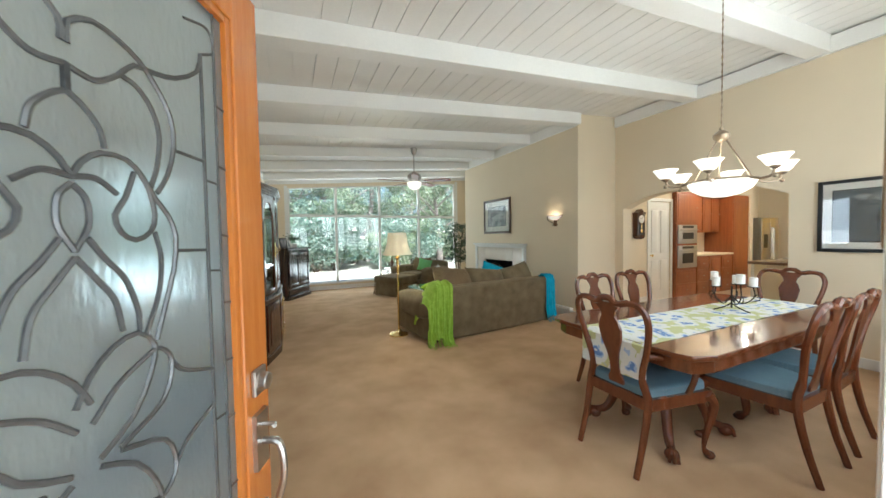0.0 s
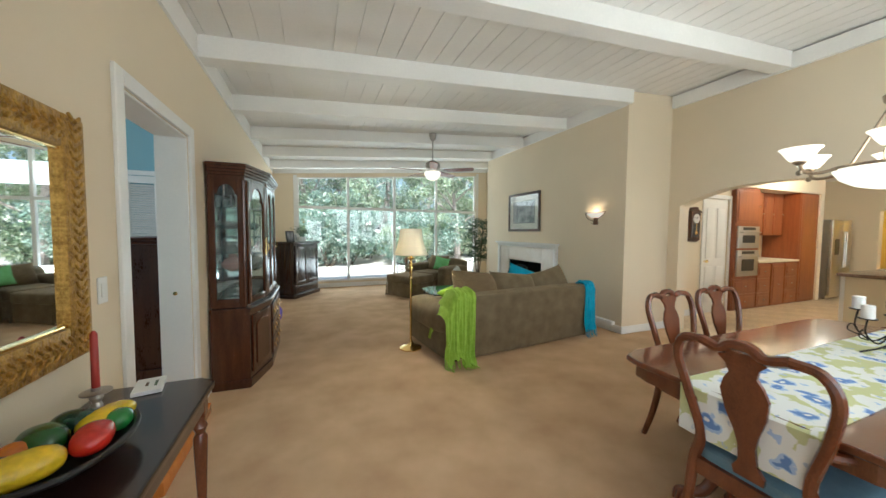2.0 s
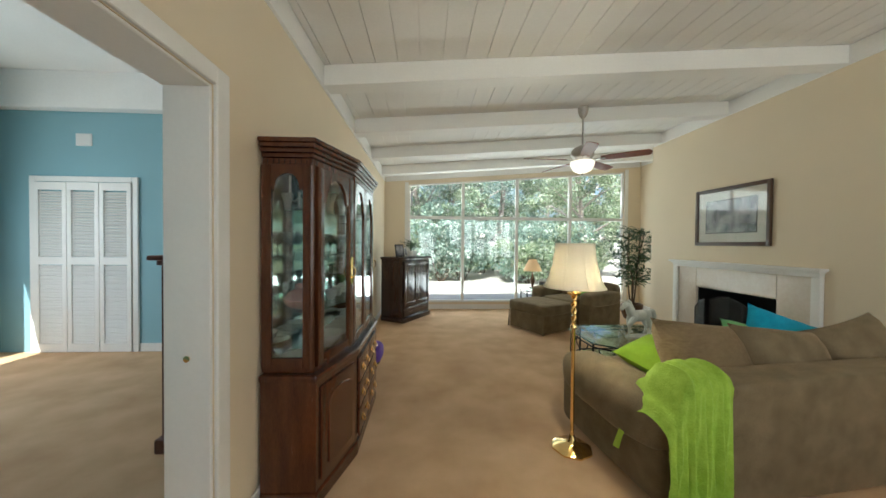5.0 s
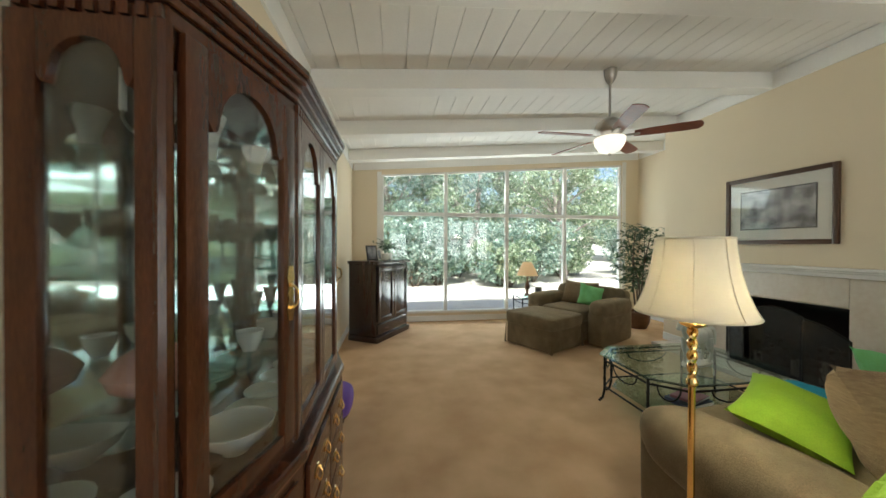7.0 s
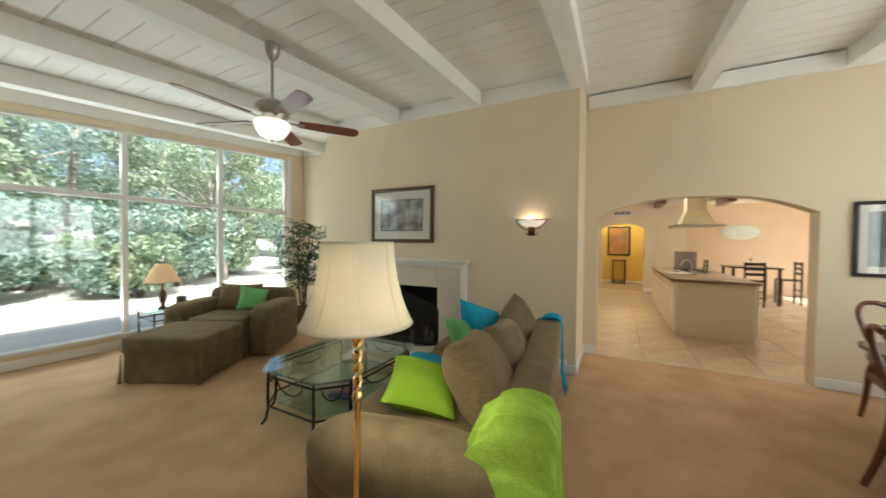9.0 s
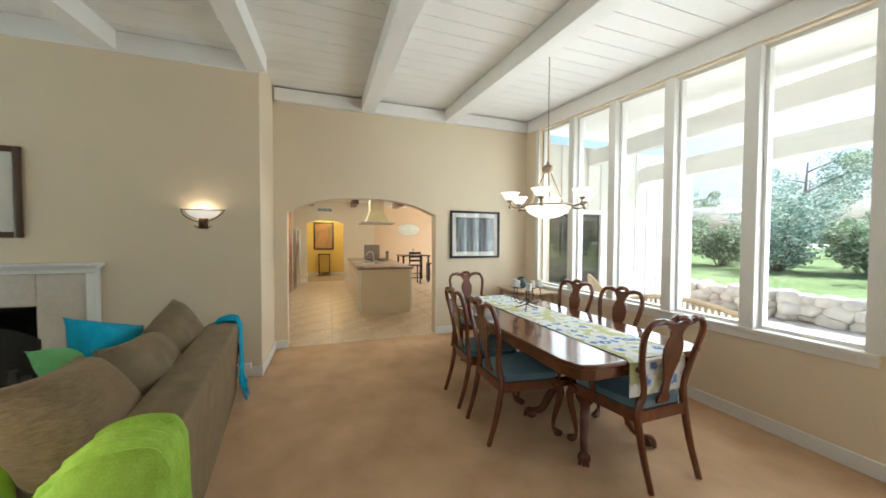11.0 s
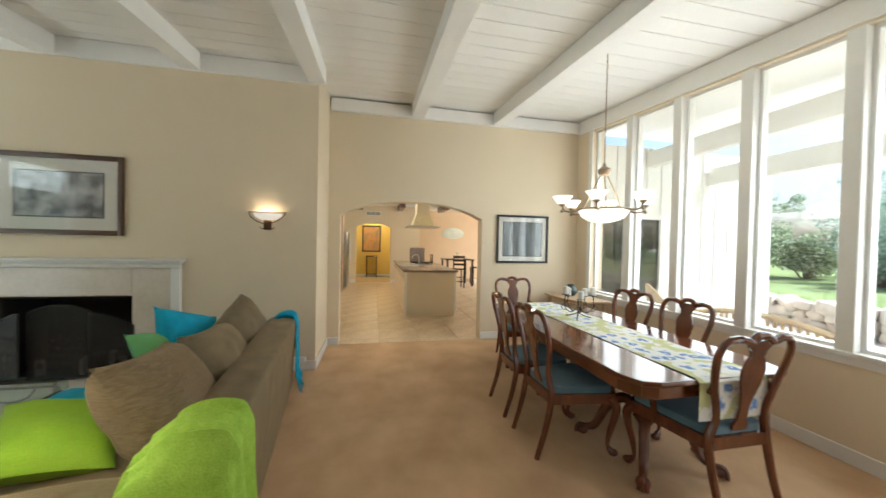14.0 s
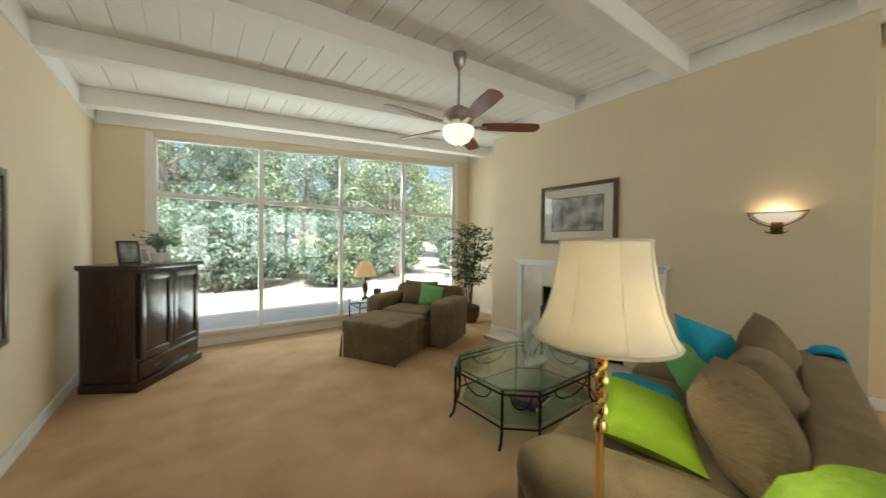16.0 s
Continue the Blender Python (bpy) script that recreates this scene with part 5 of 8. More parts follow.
co = thing("console_table", pose(0.02, 1.50, 0), "dark polished console table with turned legs", "console table")
bm = bmesh.new()
cl = [(0.0, -0.60), (0.36, -0.60), (0.37, -0.585), (0.40, -0.57), (0.42, -0.54), (0.42, 0.54), (0.40, 0.57), (0.37, 0.585), (0.36, 0.60), (0.0, 0.60)]
prism(bm, cl, 0.722, 0.75)
part("tabletop", bm, M_BLACKWOOD, co, bevel=0.008)
bm = bmesh.new()
for a in ((0.36, 0.385, -0.53, 0.53), (0.02, 0.36, -0.56, -0.535), (0.02, 0.36, 0.535, 0.56)):
    cube(bm, *a, 0.63, 0.722)
part("apron", bm, M_BLACKWOOD, co)
for x in (0.04, 0.36):
    for y in (-0.535, 0.535):
        bm = bmesh.new()
        cube(bm, x - 0.026, x + 0.026, y - 0.026, y + 0.026, 0.60, 0.722)
        lathe(bm, [(0.0, 0.0), (0.014, 0.0), (0.02, 0.03), (0.014, 0.06), (0.018, 0.075), (0.013, 0.09), (0.026, 0.42), (0.028, 0.5), (0.018, 0.52), (0.030, 0.55), (0.018, 0.58), (0.024, 0.60)], 16, None, x, y)
        part("leg", bm, M_CHAIR, co, smooth=True)
fb = thing("fruit_bowl", pose(0.20, 1.53, 0.751), "black-rimmed oval bowl of painted ceramic fruit", "fruit bowl")
bm = bmesh.new()
lathe(bm, [(0.0, 0), (0.07, 0.0), (0.10, 0.012), (0.16, 0.045), (0.19, 0.065), (0.187, 0.07), (0.15, 0.052), (0.0, 0.02)], 32)
bmesh.ops.scale(bm, vec=(0.74, 1.08, 1), verts=bm.verts)
part("bowl", bm, M_BLACK, fb, "black glazed oval bowl", smooth=True)
bm = bmesh.new()
tube(bm, [(0.141 * math.cos(a * math.pi / 20), 0.206 * math.sin(a * math.pi / 20), 0.068) for a in range(41)], 0.009, 7)
part("rim", bm, M_BLACK, fb, "black glazed rim", smooth=True)
for nm, c, x, y, s, r in (("yellow_fruit", (0.75, 0.50, 0.01), -0.02, -0.13, (0.14, 0.09, 0.075), 30), ("yellow_fruit", (0.78, 0.55, 0.01), 0.05, 0.11, (0.08, 0.15, 0.06), -20), ("red_fruit", (0.55, 0.02, 0.01), 0.075, -0.01, (0.08, 0.12, 0.065), 10), ("green_fruit", (0.02, 0.10, 0.02), -0.06, 0.02, (0.09, 0.12, 0.07), 40), ("green_fruit", (0.03, 0.22, 0.04), 0.09, 0.09, (0.06, 0.07, 0.055), 0), ("dark_green_fruit", (0.01, 0.035, 0.015), -0.03, 0.10, (0.10, 0.08, 0.07), 0), ("orange_fruit", (0.6, 0.16, 0.01), -0.09, -0.04, (0.06, 0.06, 0.06), 0), ("green_fruit", (0.03, 0.13, 0.02), -0.08, -0.12, (0.05, 0.14, 0.05), 15)):
    bm = bmesh.new()
    soft(bm, s[0] * 1.15, s[1] * 1.15, s[2] * 1.1, pose(x * 0.9, y, 0.055 + s[2] * 0.45, 0, 0, r), 0.85, 18, 10, 0.006)
    part(nm, bm, mat(nm + "_glaze", c, 0.25, vary=0.25, scale=14, fine=60, bump=0.05, coat=0.3), fb, smooth=True)
ch = thing("candlestick", pose(0.11, 1.87, 0.751), "silver candlestick with a red taper candle", "candlestick")
bm = bmesh.new()
lathe(bm, [(0.0, 0), (0.04, 0.0), (0.038, 0.008), (0.012, 0.015), (0.018, 0.03), (0.012, 0.045), (0.02, 0.06), (0.016, 0.075), (0.045, 0.08), (0.045, 0.085), (0.014, 0.088), (0.014, 0.10), (0.0, 0.10)], 20)
part("holder", bm, M_NICKEL, ch, smooth=True)
bm = bmesh.new()
lathe(bm, [(0.012, 0.088), (0.011, 0.30), (0.004, 0.312), (0.0, 0.313)], 12)
part("candle", bm, M_RED, ch, smooth=True)
bk = thing("booklet", pose(0.20, 2.05, 0.751, 0, 0, 12), "small white printed booklet on the console", "book")
box("page_block", -0.05, 0.05, -0.075, 0.075, 0, 0.018, M_PAPER, bk, bevel=0.002, seg=1)
for y, w, c in ((0.03, 0.06, M_LEAF), (0.0, 0.04, M_BRONZE)):
    box("printed_line", -0.012 + y, -0.002 + y, -w / 2, w / 2, 0.0185, 0.0195, c, bk)


def switch(m, label, keys=1):
    t = thing("light_switch", m, label, "light switch")
    box("plate", -0.013 - 0.023 * keys, 0.013 + 0.023 * keys, -0.007, -0.001, -0.058, 0.058, M_WHITE, t, bevel=0.003, seg=1)
    for k in range(keys):
        box("key", -0.017 + 0.046 * (k - (keys - 1) / 2), 0.017 + 0.046 * (k - (keys - 1) / 2), -0.011, -0.007, -0.032, 0.032, M_WHITE, t, bevel=0.002, seg=1)


switch(pose(0, 2.17, 1.17, 0, 0, 90), "white light switch on the cream wall")
switch(pose(1.545, -0.24, 1.222, 0, 0, 180), "white double light switch beside the front door", 2)
picture("framed_print", pose(1.70, -0.24, 1.365, 0, 0, 180), 0.36, 0.303, 0.035, mat("silver_gilt_frame", (0.34, 0.27, 0.17), 0.35, metal=0.5, scale=20, fine=90, bump=0.3, second=(0.5, 0.42, 0.3)), 0.05, photo("pale_green_print", [(0.35, 0.42, 0.33), (0.5, 0.52, 0.42), (0.62, 0.6, 0.5)], 9), "small pale print in a gilt frame")
picture("framed_print", pose(5.85, 0.71, 1.18, 0, 0, -90), 0.87, 0.75, 0.035, M_BLACK, 0.08, photo("dark_seascape_print", [(0.02, 0.025, 0.03), (0.10, 0.12, 0.13), (0.35, 0.37, 0.38), (0.05, 0.06, 0.06)], 4), "dark seascape print in a thin black frame", inner=M_BLACK)

# ---- front door ----
M_DOORGLASS = bpy.data.materials.new("textured_door_glass")
M_DOORGLASS.use_nodes = True
_n, _l = M_DOORGLASS.node_tree.nodes, M_DOORGLASS.node_tree.links
_b = _n["Principled BSDF"]
_b.inputs["Base Color"].default_value = (0.62, 0.70, 0.74, 1)
_b.inputs["Transmission Weight"].default_value = 0.85
_b.inputs["Roughness"].default_value = 0.42
_b.inputs["Specular IOR Level"].default_value = 0.25
_b.inputs["IOR"].default_value = 1.12
_v, _p = _n.new("ShaderNodeTexNoise"), _n.new("ShaderNodeBump")
_v.inputs["Scale"].default_value = 45
_p.inputs["Strength"].default_value, _p.inputs["Distance"].default_value = 0.7, 0.006
_l.new(_v.outputs[0], _p.inputs["Height"])
_l.new(_p.outputs[0], _b.inputs["Normal"])
M_CAME = mat("grey_lead_came", (0.15, 0.15, 0.15), 0.4, metal=0.6, vary=0.2, scale=20, fine=90, bump=0.2)
fd = thing("front_door", pose(0.13, -0.215, 0.012, 0, 0, 67.6), "open varnished fir front door with leaded textured glass", "door")
DW, DH, DT, SW = 0.965, 2.04, 0.045, 0.115
for nm, a in (("stile", (0, SW, 0, DH)), ("stile", (DW - SW, DW, 0, DH)), ("rail", (SW, DW - SW, 0, 0.24)), ("rail", (SW, DW - SW, DH - 0.115, DH))):
    box(nm, a[0], a[1], -DT, 0, a[2], a[3], M_ORANGE, fd, bevel=0.003, seg=1)
for nm, a in (("glazing_bead", (SW, SW + 0.02, 0.24, DH - 0.115)), ("glazing_bead", (DW - SW - 0.02, DW - SW, 0.24, DH - 0.115)), ("glazing_bead", (SW + 0.02, DW - SW - 0.02, 0.24, 0.26)), ("glazing_bead", (SW + 0.02, DW - SW - 0.02, DH - 0.135, DH - 0.115))):
    box(nm, a[0], a[1], -DT + 0.004, -0.004, a[2], a[3], M_ORANGE, fd, bevel=0.006)
G0, G1, Q0, Q1 = SW + 0.02, DW - SW - 0.02, 0.26, DH - 0.135
pane = box("glass_panel", G0, G1, -DT / 2 - 0.005, -DT / 2 + 0.005, Q0, Q1, M_DOORGLASS, fd, label="textured leaded glass panel")
bm = bmesh.new()
GC = (G0 + G1) / 2


def came(pts, r=0.0038, n=20):
    """A lead line on the pane and its mirror image."""
    for s in (1, -1):
        tube(bm, curve([(GC + s * x, -DT / 2 - 0.006, z) for x, z in pts], n), r, 6)


gw = (G1 - G0) / 2
# bevelled border with its cross bars
came([(gw - 0.030, Q0), (gw - 0.030, 1.0), (gw - 0.030, Q1)], 0.0034, 4)
came([(gw - 0.075, Q0 + 0.05), (gw - 0.075, 1.0), (gw - 0.075, 1.79)], 0.0042, 4)
for z in (0.45, 0.62, 0.79, 0.96, 1.10, 1.24, 1.40, 1.56, 1.70):
    came([(gw - 0.030, z), (gw, z - 0.004)], 0.0026, 2)
for z in (0.70, 0.98, 1.32, 1.52):
    came([(gw - 0.075, z), (gw - 0.030, z - 0.004)], 0.0026, 2)
came([(gw - 0.075, 1.79), (gw - 0.03, 1.82), (gw - 0.05, 1.86), (gw - 0.12, 1.84)], 0.003)
MID = 1.06
for up in (1, -1):
    def bend(pts, r=0.0046):
        came([(x, MID + up * (z - MID) if up > 0 else max(Q0 + 0.01, MID - (z - MID))) for x, z in pts], r)

    # swag under the top border, and the long outer arcs
    bend([(0.0, 1.63), (0.03, 1.625), (0.05, 1.63), (0.078, 1.652), (0.107, 1.682), (0.15, 1.69), (0.20, 1.705), (gw - 0.09, 1.745), (gw - 0.075, 1.79)])
    bend([(0.004, 1.66), (0.006, 1.69), (0.04, 1.712), (0.08, 1.708), (0.116, 1.695), (0.15, 1.667), (0.18, 1.625), (0.187, 1.57), (0.168, 1.51), (0.142, 1.473)])
    bend([(0.08, 1.655), (0.113, 1.647), (0.141, 1.618), (0.153, 1.576), (0.145, 1.52), (0.13, 1.482)])
    bend([(0.0, 1.594), (0.02, 1.582), (0.042, 1.558), (0.05, 1.528)])
    bend([(0.0, 1.594), (0.0, 1.61), (0.0, 1.63)], 0.006)
    # scrolls round the centre
    bend([(0.0, 1.476), (0.014, 1.50), (0.043, 1.52), (0.084, 1.52), (0.113, 1.498), (0.137, 1.464), (0.164, 1.436), (0.182, 1.395), (0.173, 1.33), (0.144, 1.253), (0.128, 1.21)])
    bend([(0.098, 1.502), (0.08, 1.457), (0.061, 1.428), (0.07, 1.402), (0.096, 1.389), (0.125, 1.403), (0.136, 1.434), (0.125, 1.478), (0.11, 1.50)])
    bend([(0.0, 1.468), (0.018, 1.448), (0.02, 1.41), (0.0, 1.374)])
    bend([(0.0, 1.478), (0.035, 1.48), (0.066, 1.462)])
    # stems down to the lower loops
    bend([(0.018, 1.392), (0.041, 1.362), (0.073, 1.326), (0.093, 1.273), (0.095, 1.236)])
    bend([(0.0, 1.365), (0.027, 1.332), (0.054, 1.295), (0.065, 1.244)])
    bend([(0.134, 1.403), (0.145, 1.356), (0.137, 1.294), (0.107, 1.225)])
    bend([(-0.01, 1.154), (0.011, 1.192), (0.047, 1.223), (0.091, 1.233), (0.123, 1.204), (0.112, 1.155), (0.076, 1.10), (0.02, 1.066)])
    bend([(0.011, 1.123), (0.05, 1.161), (0.096, 1.184), (0.132, 1.194), (0.159, 1.16), (0.136, 1.097), (0.051, 1.062)])
    bend([(0.159, 1.16), (0.19, 1.13), (gw - 0.075, 1.10)])
    for z in (1.562, 1.368):
        bend([(0.184, z), (gw - 0.075, z - 0.002)], 0.0034)
part("lead_cames", bm, M_CAME, pane, "grey lead scrollwork", smooth=True)
bm = bmesh.new()
for z in (1.005,):
    cube(bm, DW - 0.09, DW - 0.03, -DT - 0.012, -DT, z - 0.035, z + 0.035)
lathe(bm, [(0.024, 0.0), (0.022, 0.02), (0.0, 0.024)], 16, pose(DW - 0.06, -DT - 0.012, 1.005, 90, 0, 0))
part("deadbolt", bm, M_NICKEL, fd, "pewter deadbolt rose", bevel=0.003, seg=1)
bm = bmesh.new()
cube(bm, DW - 0.09, DW - 0.03, -DT - 0.012, -DT, 0.77, 0.92)
tube(bm, [(DW - 0.06, -DT - 0.012, 0.885), (DW - 0.06, -DT - 0.045, 0.885), (DW - 0.075, -DT - 0.05, 0.887)], 0.006, 7)
tube(bm, curve([(DW - 0.06, -DT - 0.012, 0.84), (DW - 0.06, -DT - 0.055, 0.83), (DW - 0.06, -DT - 0.065, 0.75), (DW - 0.06, -DT - 0.045, 0.67), (DW - 0.06, -DT - 0.02, 0.63), (DW - 0.06, -DT, 0.63)], 20), 0.010, 8)
cube(bm, DW - 0.085, DW - 0.035, -DT - 0.008, -DT, 0.60, 0.66)
part("handle_set", bm, M_NICKEL, fd, "pewter thumb-latch door handle", smooth=True)
fdt = thing("door_trim", pose(0, -0.24, 0), "white casing around the front door and the light above", "door frame", kind="structure")
for a in ((1.425, 1.475, 0.001, 0.006, 0, 2.04), (0.055, 0.115, 0.001, 0.016, 0, 2.04), (0.055, 1.475, 0.001, 0.016, 2.04, 2.14), (1.425, 1.485, 0.001, 0.02, 2.141, 2.92), (0.045, 0.115, 0.001, 0.02, 2.141, 2.92), (0.116, 1.424, 0.001, 0.02, 2.86, 2.92)):
    box("casing", *a, M_WHITE, fdt, bevel=0.004, seg=1)
for a in ((1.414, 1.419, -0.2, 0, 0, 2.04), (0.121, 1.413, -0.2, 0, 2.03, 2.039), (1.39, 1.419, -0.14, -0.06, 2.161, 2.86), (0.121, 0.15, -0.14, -0.06, 2.161, 2.86), (0.15, 1.39, -0.14, -0.06, 2.161, 2.19), (0.15, 1.39, -0.14, -0.06, 2.83, 2.859)):
    box("jamb", *a, M_WHITE, fdt, bevel=0.003, seg=1)
g = box("pane", 0.15, 1.39, -0.103, -0.097, 2.19, 2.83, M_GLASS, fdt)
g.visible_shadow = False
box("threshold", 0.125, 1.415, -0.22, 0.02, -0.02, 0.012, M_ORANGE, fdt, bevel=0.006)

# ---- dining windows ----
def dtop(x):
    return under(x) - 0.22


dw = thing("window_2", pose(0, -0.24, 0), "five tall dining windows with white frames", "window", kind="structure")
XS = [5.47, 4.74, 4.05, 3.36, 2.69, 2.06]
for x in XS[1:-1]:
    bm = bmesh.new()
    vs = cube(bm, x - 0.05, x + 0.05, -0.16, 0.012, 0.76, 3)
    for v in vs[4:]:
        v.co.z = dtop(v.co.x)
    part("mullion", bm, M_WHITE, dw, bevel=0.004, seg=1)
for a, b in zip(XS[1:], XS[:-1]):
    a, b = (a + 0.05 if a > 2.1 else a + 0.001), (b - 0.05 if b < 5.4 else b - 0.001)
    bm = bmesh.new()
    for q in ((a, a + 0.025), (b - 0.025, b)):
        vs = cube(bm, *q, -0.12, -0.06, 0.77, 3)
        for v in vs[4:]:
            v.co.z = dtop(v.co.x)
    for q in range(2):
        vs = cube(bm, a + 0.025, b - 0.025, -0.12, -0.06, 0.77, 0.795)
        if q:
            for i, v in enumerate(vs):
                v.co.z = dtop(v.co.x) - (0.03 if i < 4 else 0)
    part("sash", bm, M_WHITE, dw)
    bm = bmesh.new()
    vs = cube(bm, a + 0.025, b - 0.025, -0.093, -0.087, 0.795, 3)
    for v in vs[4:]:
        v.co.z = dtop(v.co.x) - 0.03
    g = part("pane", bm, M_GLASS, dw)
    g.visible_shadow = False
box("window_sill", 2.0, 5.53, -0.16, 0.03, 0.735, 0.77, M_WHITE, dw, bevel=0.006)
box("apron", 2.0, 5.53, 0.001, 0.016, 0.68, 0.734, M_WHITE, dw, bevel=0.004, seg=1)
for x0, x1 in ((1.97, 2.06), (5.47, 5.55)):
    bm = bmesh.new()
    vs = cube(bm, x0, x1, 0.001, 0.018, 0.771, 3)
    for v in vs[4:]:
        v.co.z = under(v.co.x) - 0.2
    part("casing", bm, M_WHITE, dw)

# ---- dining table ----
dt = thing("dining_table", pose(3.62, 1.09, 0), "polished mahogany dining table on two clawfoot pedestals", "dining table")
HX, HY = 1.15, 0.55
top = [(-HX, -HY + 0.14), (-HX + 0.03, -HY + 0.05), (-HX + 0.07, -HY + 0.03), (-HX + 0.16, -HY), (HX - 0.16, -HY), (HX - 0.07, -HY + 0.03), (HX - 0.03, -HY + 0.05), (HX, -HY + 0.14), (HX, HY - 0.14), (HX - 0.03, HY - 0.05), (HX - 0.07, HY - 0.03), (HX - 0.16, HY), (-HX + 0.16, HY), (-HX + 0.07, HY - 0.03), (-HX + 0.03, HY - 0.05), (-HX, HY - 0.14)]
bm = bmesh.new()
prism(bm, top, 0.722, 0.752)
part("tabletop", bm, M_WOOD, dt, bevel=0.01, seg=3)
bm = bmesh.new()
prism(bm, [(x * 0.965, y * 0.94) for x, y in top], 0.64, 0.722)
part("apron", bm, M_WOOD, dt, bevel=0.006)
for px in (-0.62, 0.62):
    bm = bmesh.new()
    lathe(bm, [(0.0, 0.22), (0.05, 0.22), (0.075, 0.26), (0.05, 0.30), (0.06, 0.34), (0.085, 0.42), (0.07, 0.5), (0.045, 0.54), (0.07, 0.58), (0.09, 0.64)], 20, None, px, 0)
    part("pedestal", bm, M_CHAIR, dt, smooth=True)
    for k in range(4):
        a = math.pi / 4 + k * math.pi / 2
        d = Vector((math.cos(a), math.sin(a) * 0.95, 0))
        o = Vector((px, 0, 0))
        bm = bmesh.new()
        pts = curve([o + d * 0.04 + Vector((0, 0, 0.30)), o + d * 0.14 + Vector((0, 0, 0.36)), o + d * 0.25 + Vector((0, 0, 0.26)), o + d * 0.33 + Vector((0, 0, 0.10)), o + d * 0.40 + Vector((0, 0, 0.06))], 20)
        tube(bm, pts, [0.042 - 0.0009 * i for i in range(len(pts))], 9)
        soft(bm, 0.085, 0.085, 0.075, Matrix.Translation(o + d * 0.42 + Vector((0, 0, 0.038))), 1.0, 12, 8)
        for q in (-0.5, 0, 0.5):
            e = Vector((math.cos(a + q), math.sin(a + q), 0))
            tube(bm, curve([o + d * 0.40 + Vector((0, 0, 0.075)), o + d * 0.42 + e * 0.035 + Vector((0, 0, 0.062)), o + d * 0.42 + e * 0.05 + Vector((0, 0, 0.012))], 8), 0.011, 6)
        part("claw_leg", bm, M_CHAIR, dt, smooth=True)


def runner_mat():
    m = mat("floral_table_runner", (0.72, 0.72, 0.62), 0.9, vary=0.05, scale=10, fine=220, bump=0.3)
    n, l = m.node_tree.nodes, m.node_tree.links
    tc = n.new("ShaderNodeTexCoord")
    warp = n.new("ShaderNodeTexNoise")
    warp.inputs["Scale"].default_value = 16
    add = n.new("ShaderNodeMixRGB")
    add.blend_type, add.inputs[0].default_value = "ADD", 0.09
    l.new(tc.outputs["Object"], warp.inputs["Vector"])
    l.new(tc.outputs["Object"], add.inputs[1])
    l.new(warp.outputs["Color"], add.inputs[2])
    layers = ((8.5, (0.57, 0.59, 0.30), 0.40, 0.63), (8.5, (0.14, 0.25, 0.54), 0.25, 0.06), (8.5, (0.42, 0.55, 0.74), 0.31, 0.21), (14.0, (0.42, 0.52, 0.66), 0.17, 0.05))
    prev = None
    for s, c, hi, lo in layers:
        v, rp, mx = n.new("ShaderNodeTexVoronoi"), n.new("ShaderNodeValToRGB"), n.new("ShaderNodeMixRGB")
        v.inputs["Scale"].default_value = s
        l.new(add.outputs[0], v.inputs["Vector"])
        e = rp.color_ramp.elements
        rp.color_ramp.interpolation = "CONSTANT"
        if lo > 0.3:
            e[0].color, e[1].color, e[1].position = (0, 0, 0, 1), (1, 1, 1, 1), lo
        else:
            e[0].color, e[1].color, e[1].position = (0, 0, 0, 1), (0, 0, 0, 1), hi
            q = e.new(lo + 0.04)
            q.color = (1, 1, 1, 1)
        l.new(v.outputs["Distance"], rp.inputs[0])
        l.new(rp.outputs[0], mx.inputs[0])
        if prev is None:
            mx.inputs[1].default_value = (0.78, 0.79, 0.75, 1)
        else:
            l.new(prev, mx.inputs[1])
        mx.inputs[2].default_value = (*c, 1)
        prev = mx.outputs[0]
    l.new(prev, n["Principled BSDF"].inputs["Base Color"])
    return m


bm = bmesh.new()


def run_f(u, v):
    y = 1.04 + (u - 0.5) * 0.46
    s = v * 2.78
    wave = 0.004 * math.sin(u * 14)
    if s < 0.22:
        return Vector((2.458 - 0.004 + wave, y, 0.752 - (0.22 - s)))
    if s < 2.56:
        return Vector((2.465 + (s - 0.22) * (2.31 / 2.34), y, 0.758 + 0.0012 * math.sin(s * 9 + u * 5)))
    return Vector((4.782 - wave, y, 0.752 - (s - 2.56)))


sheet(bm, run_f, 10, 80, 0.003)
tagged(part("table_runner", bm, runner_mat(), smooth=True), "floral blue and lime table runner on the dining table", "table runner")

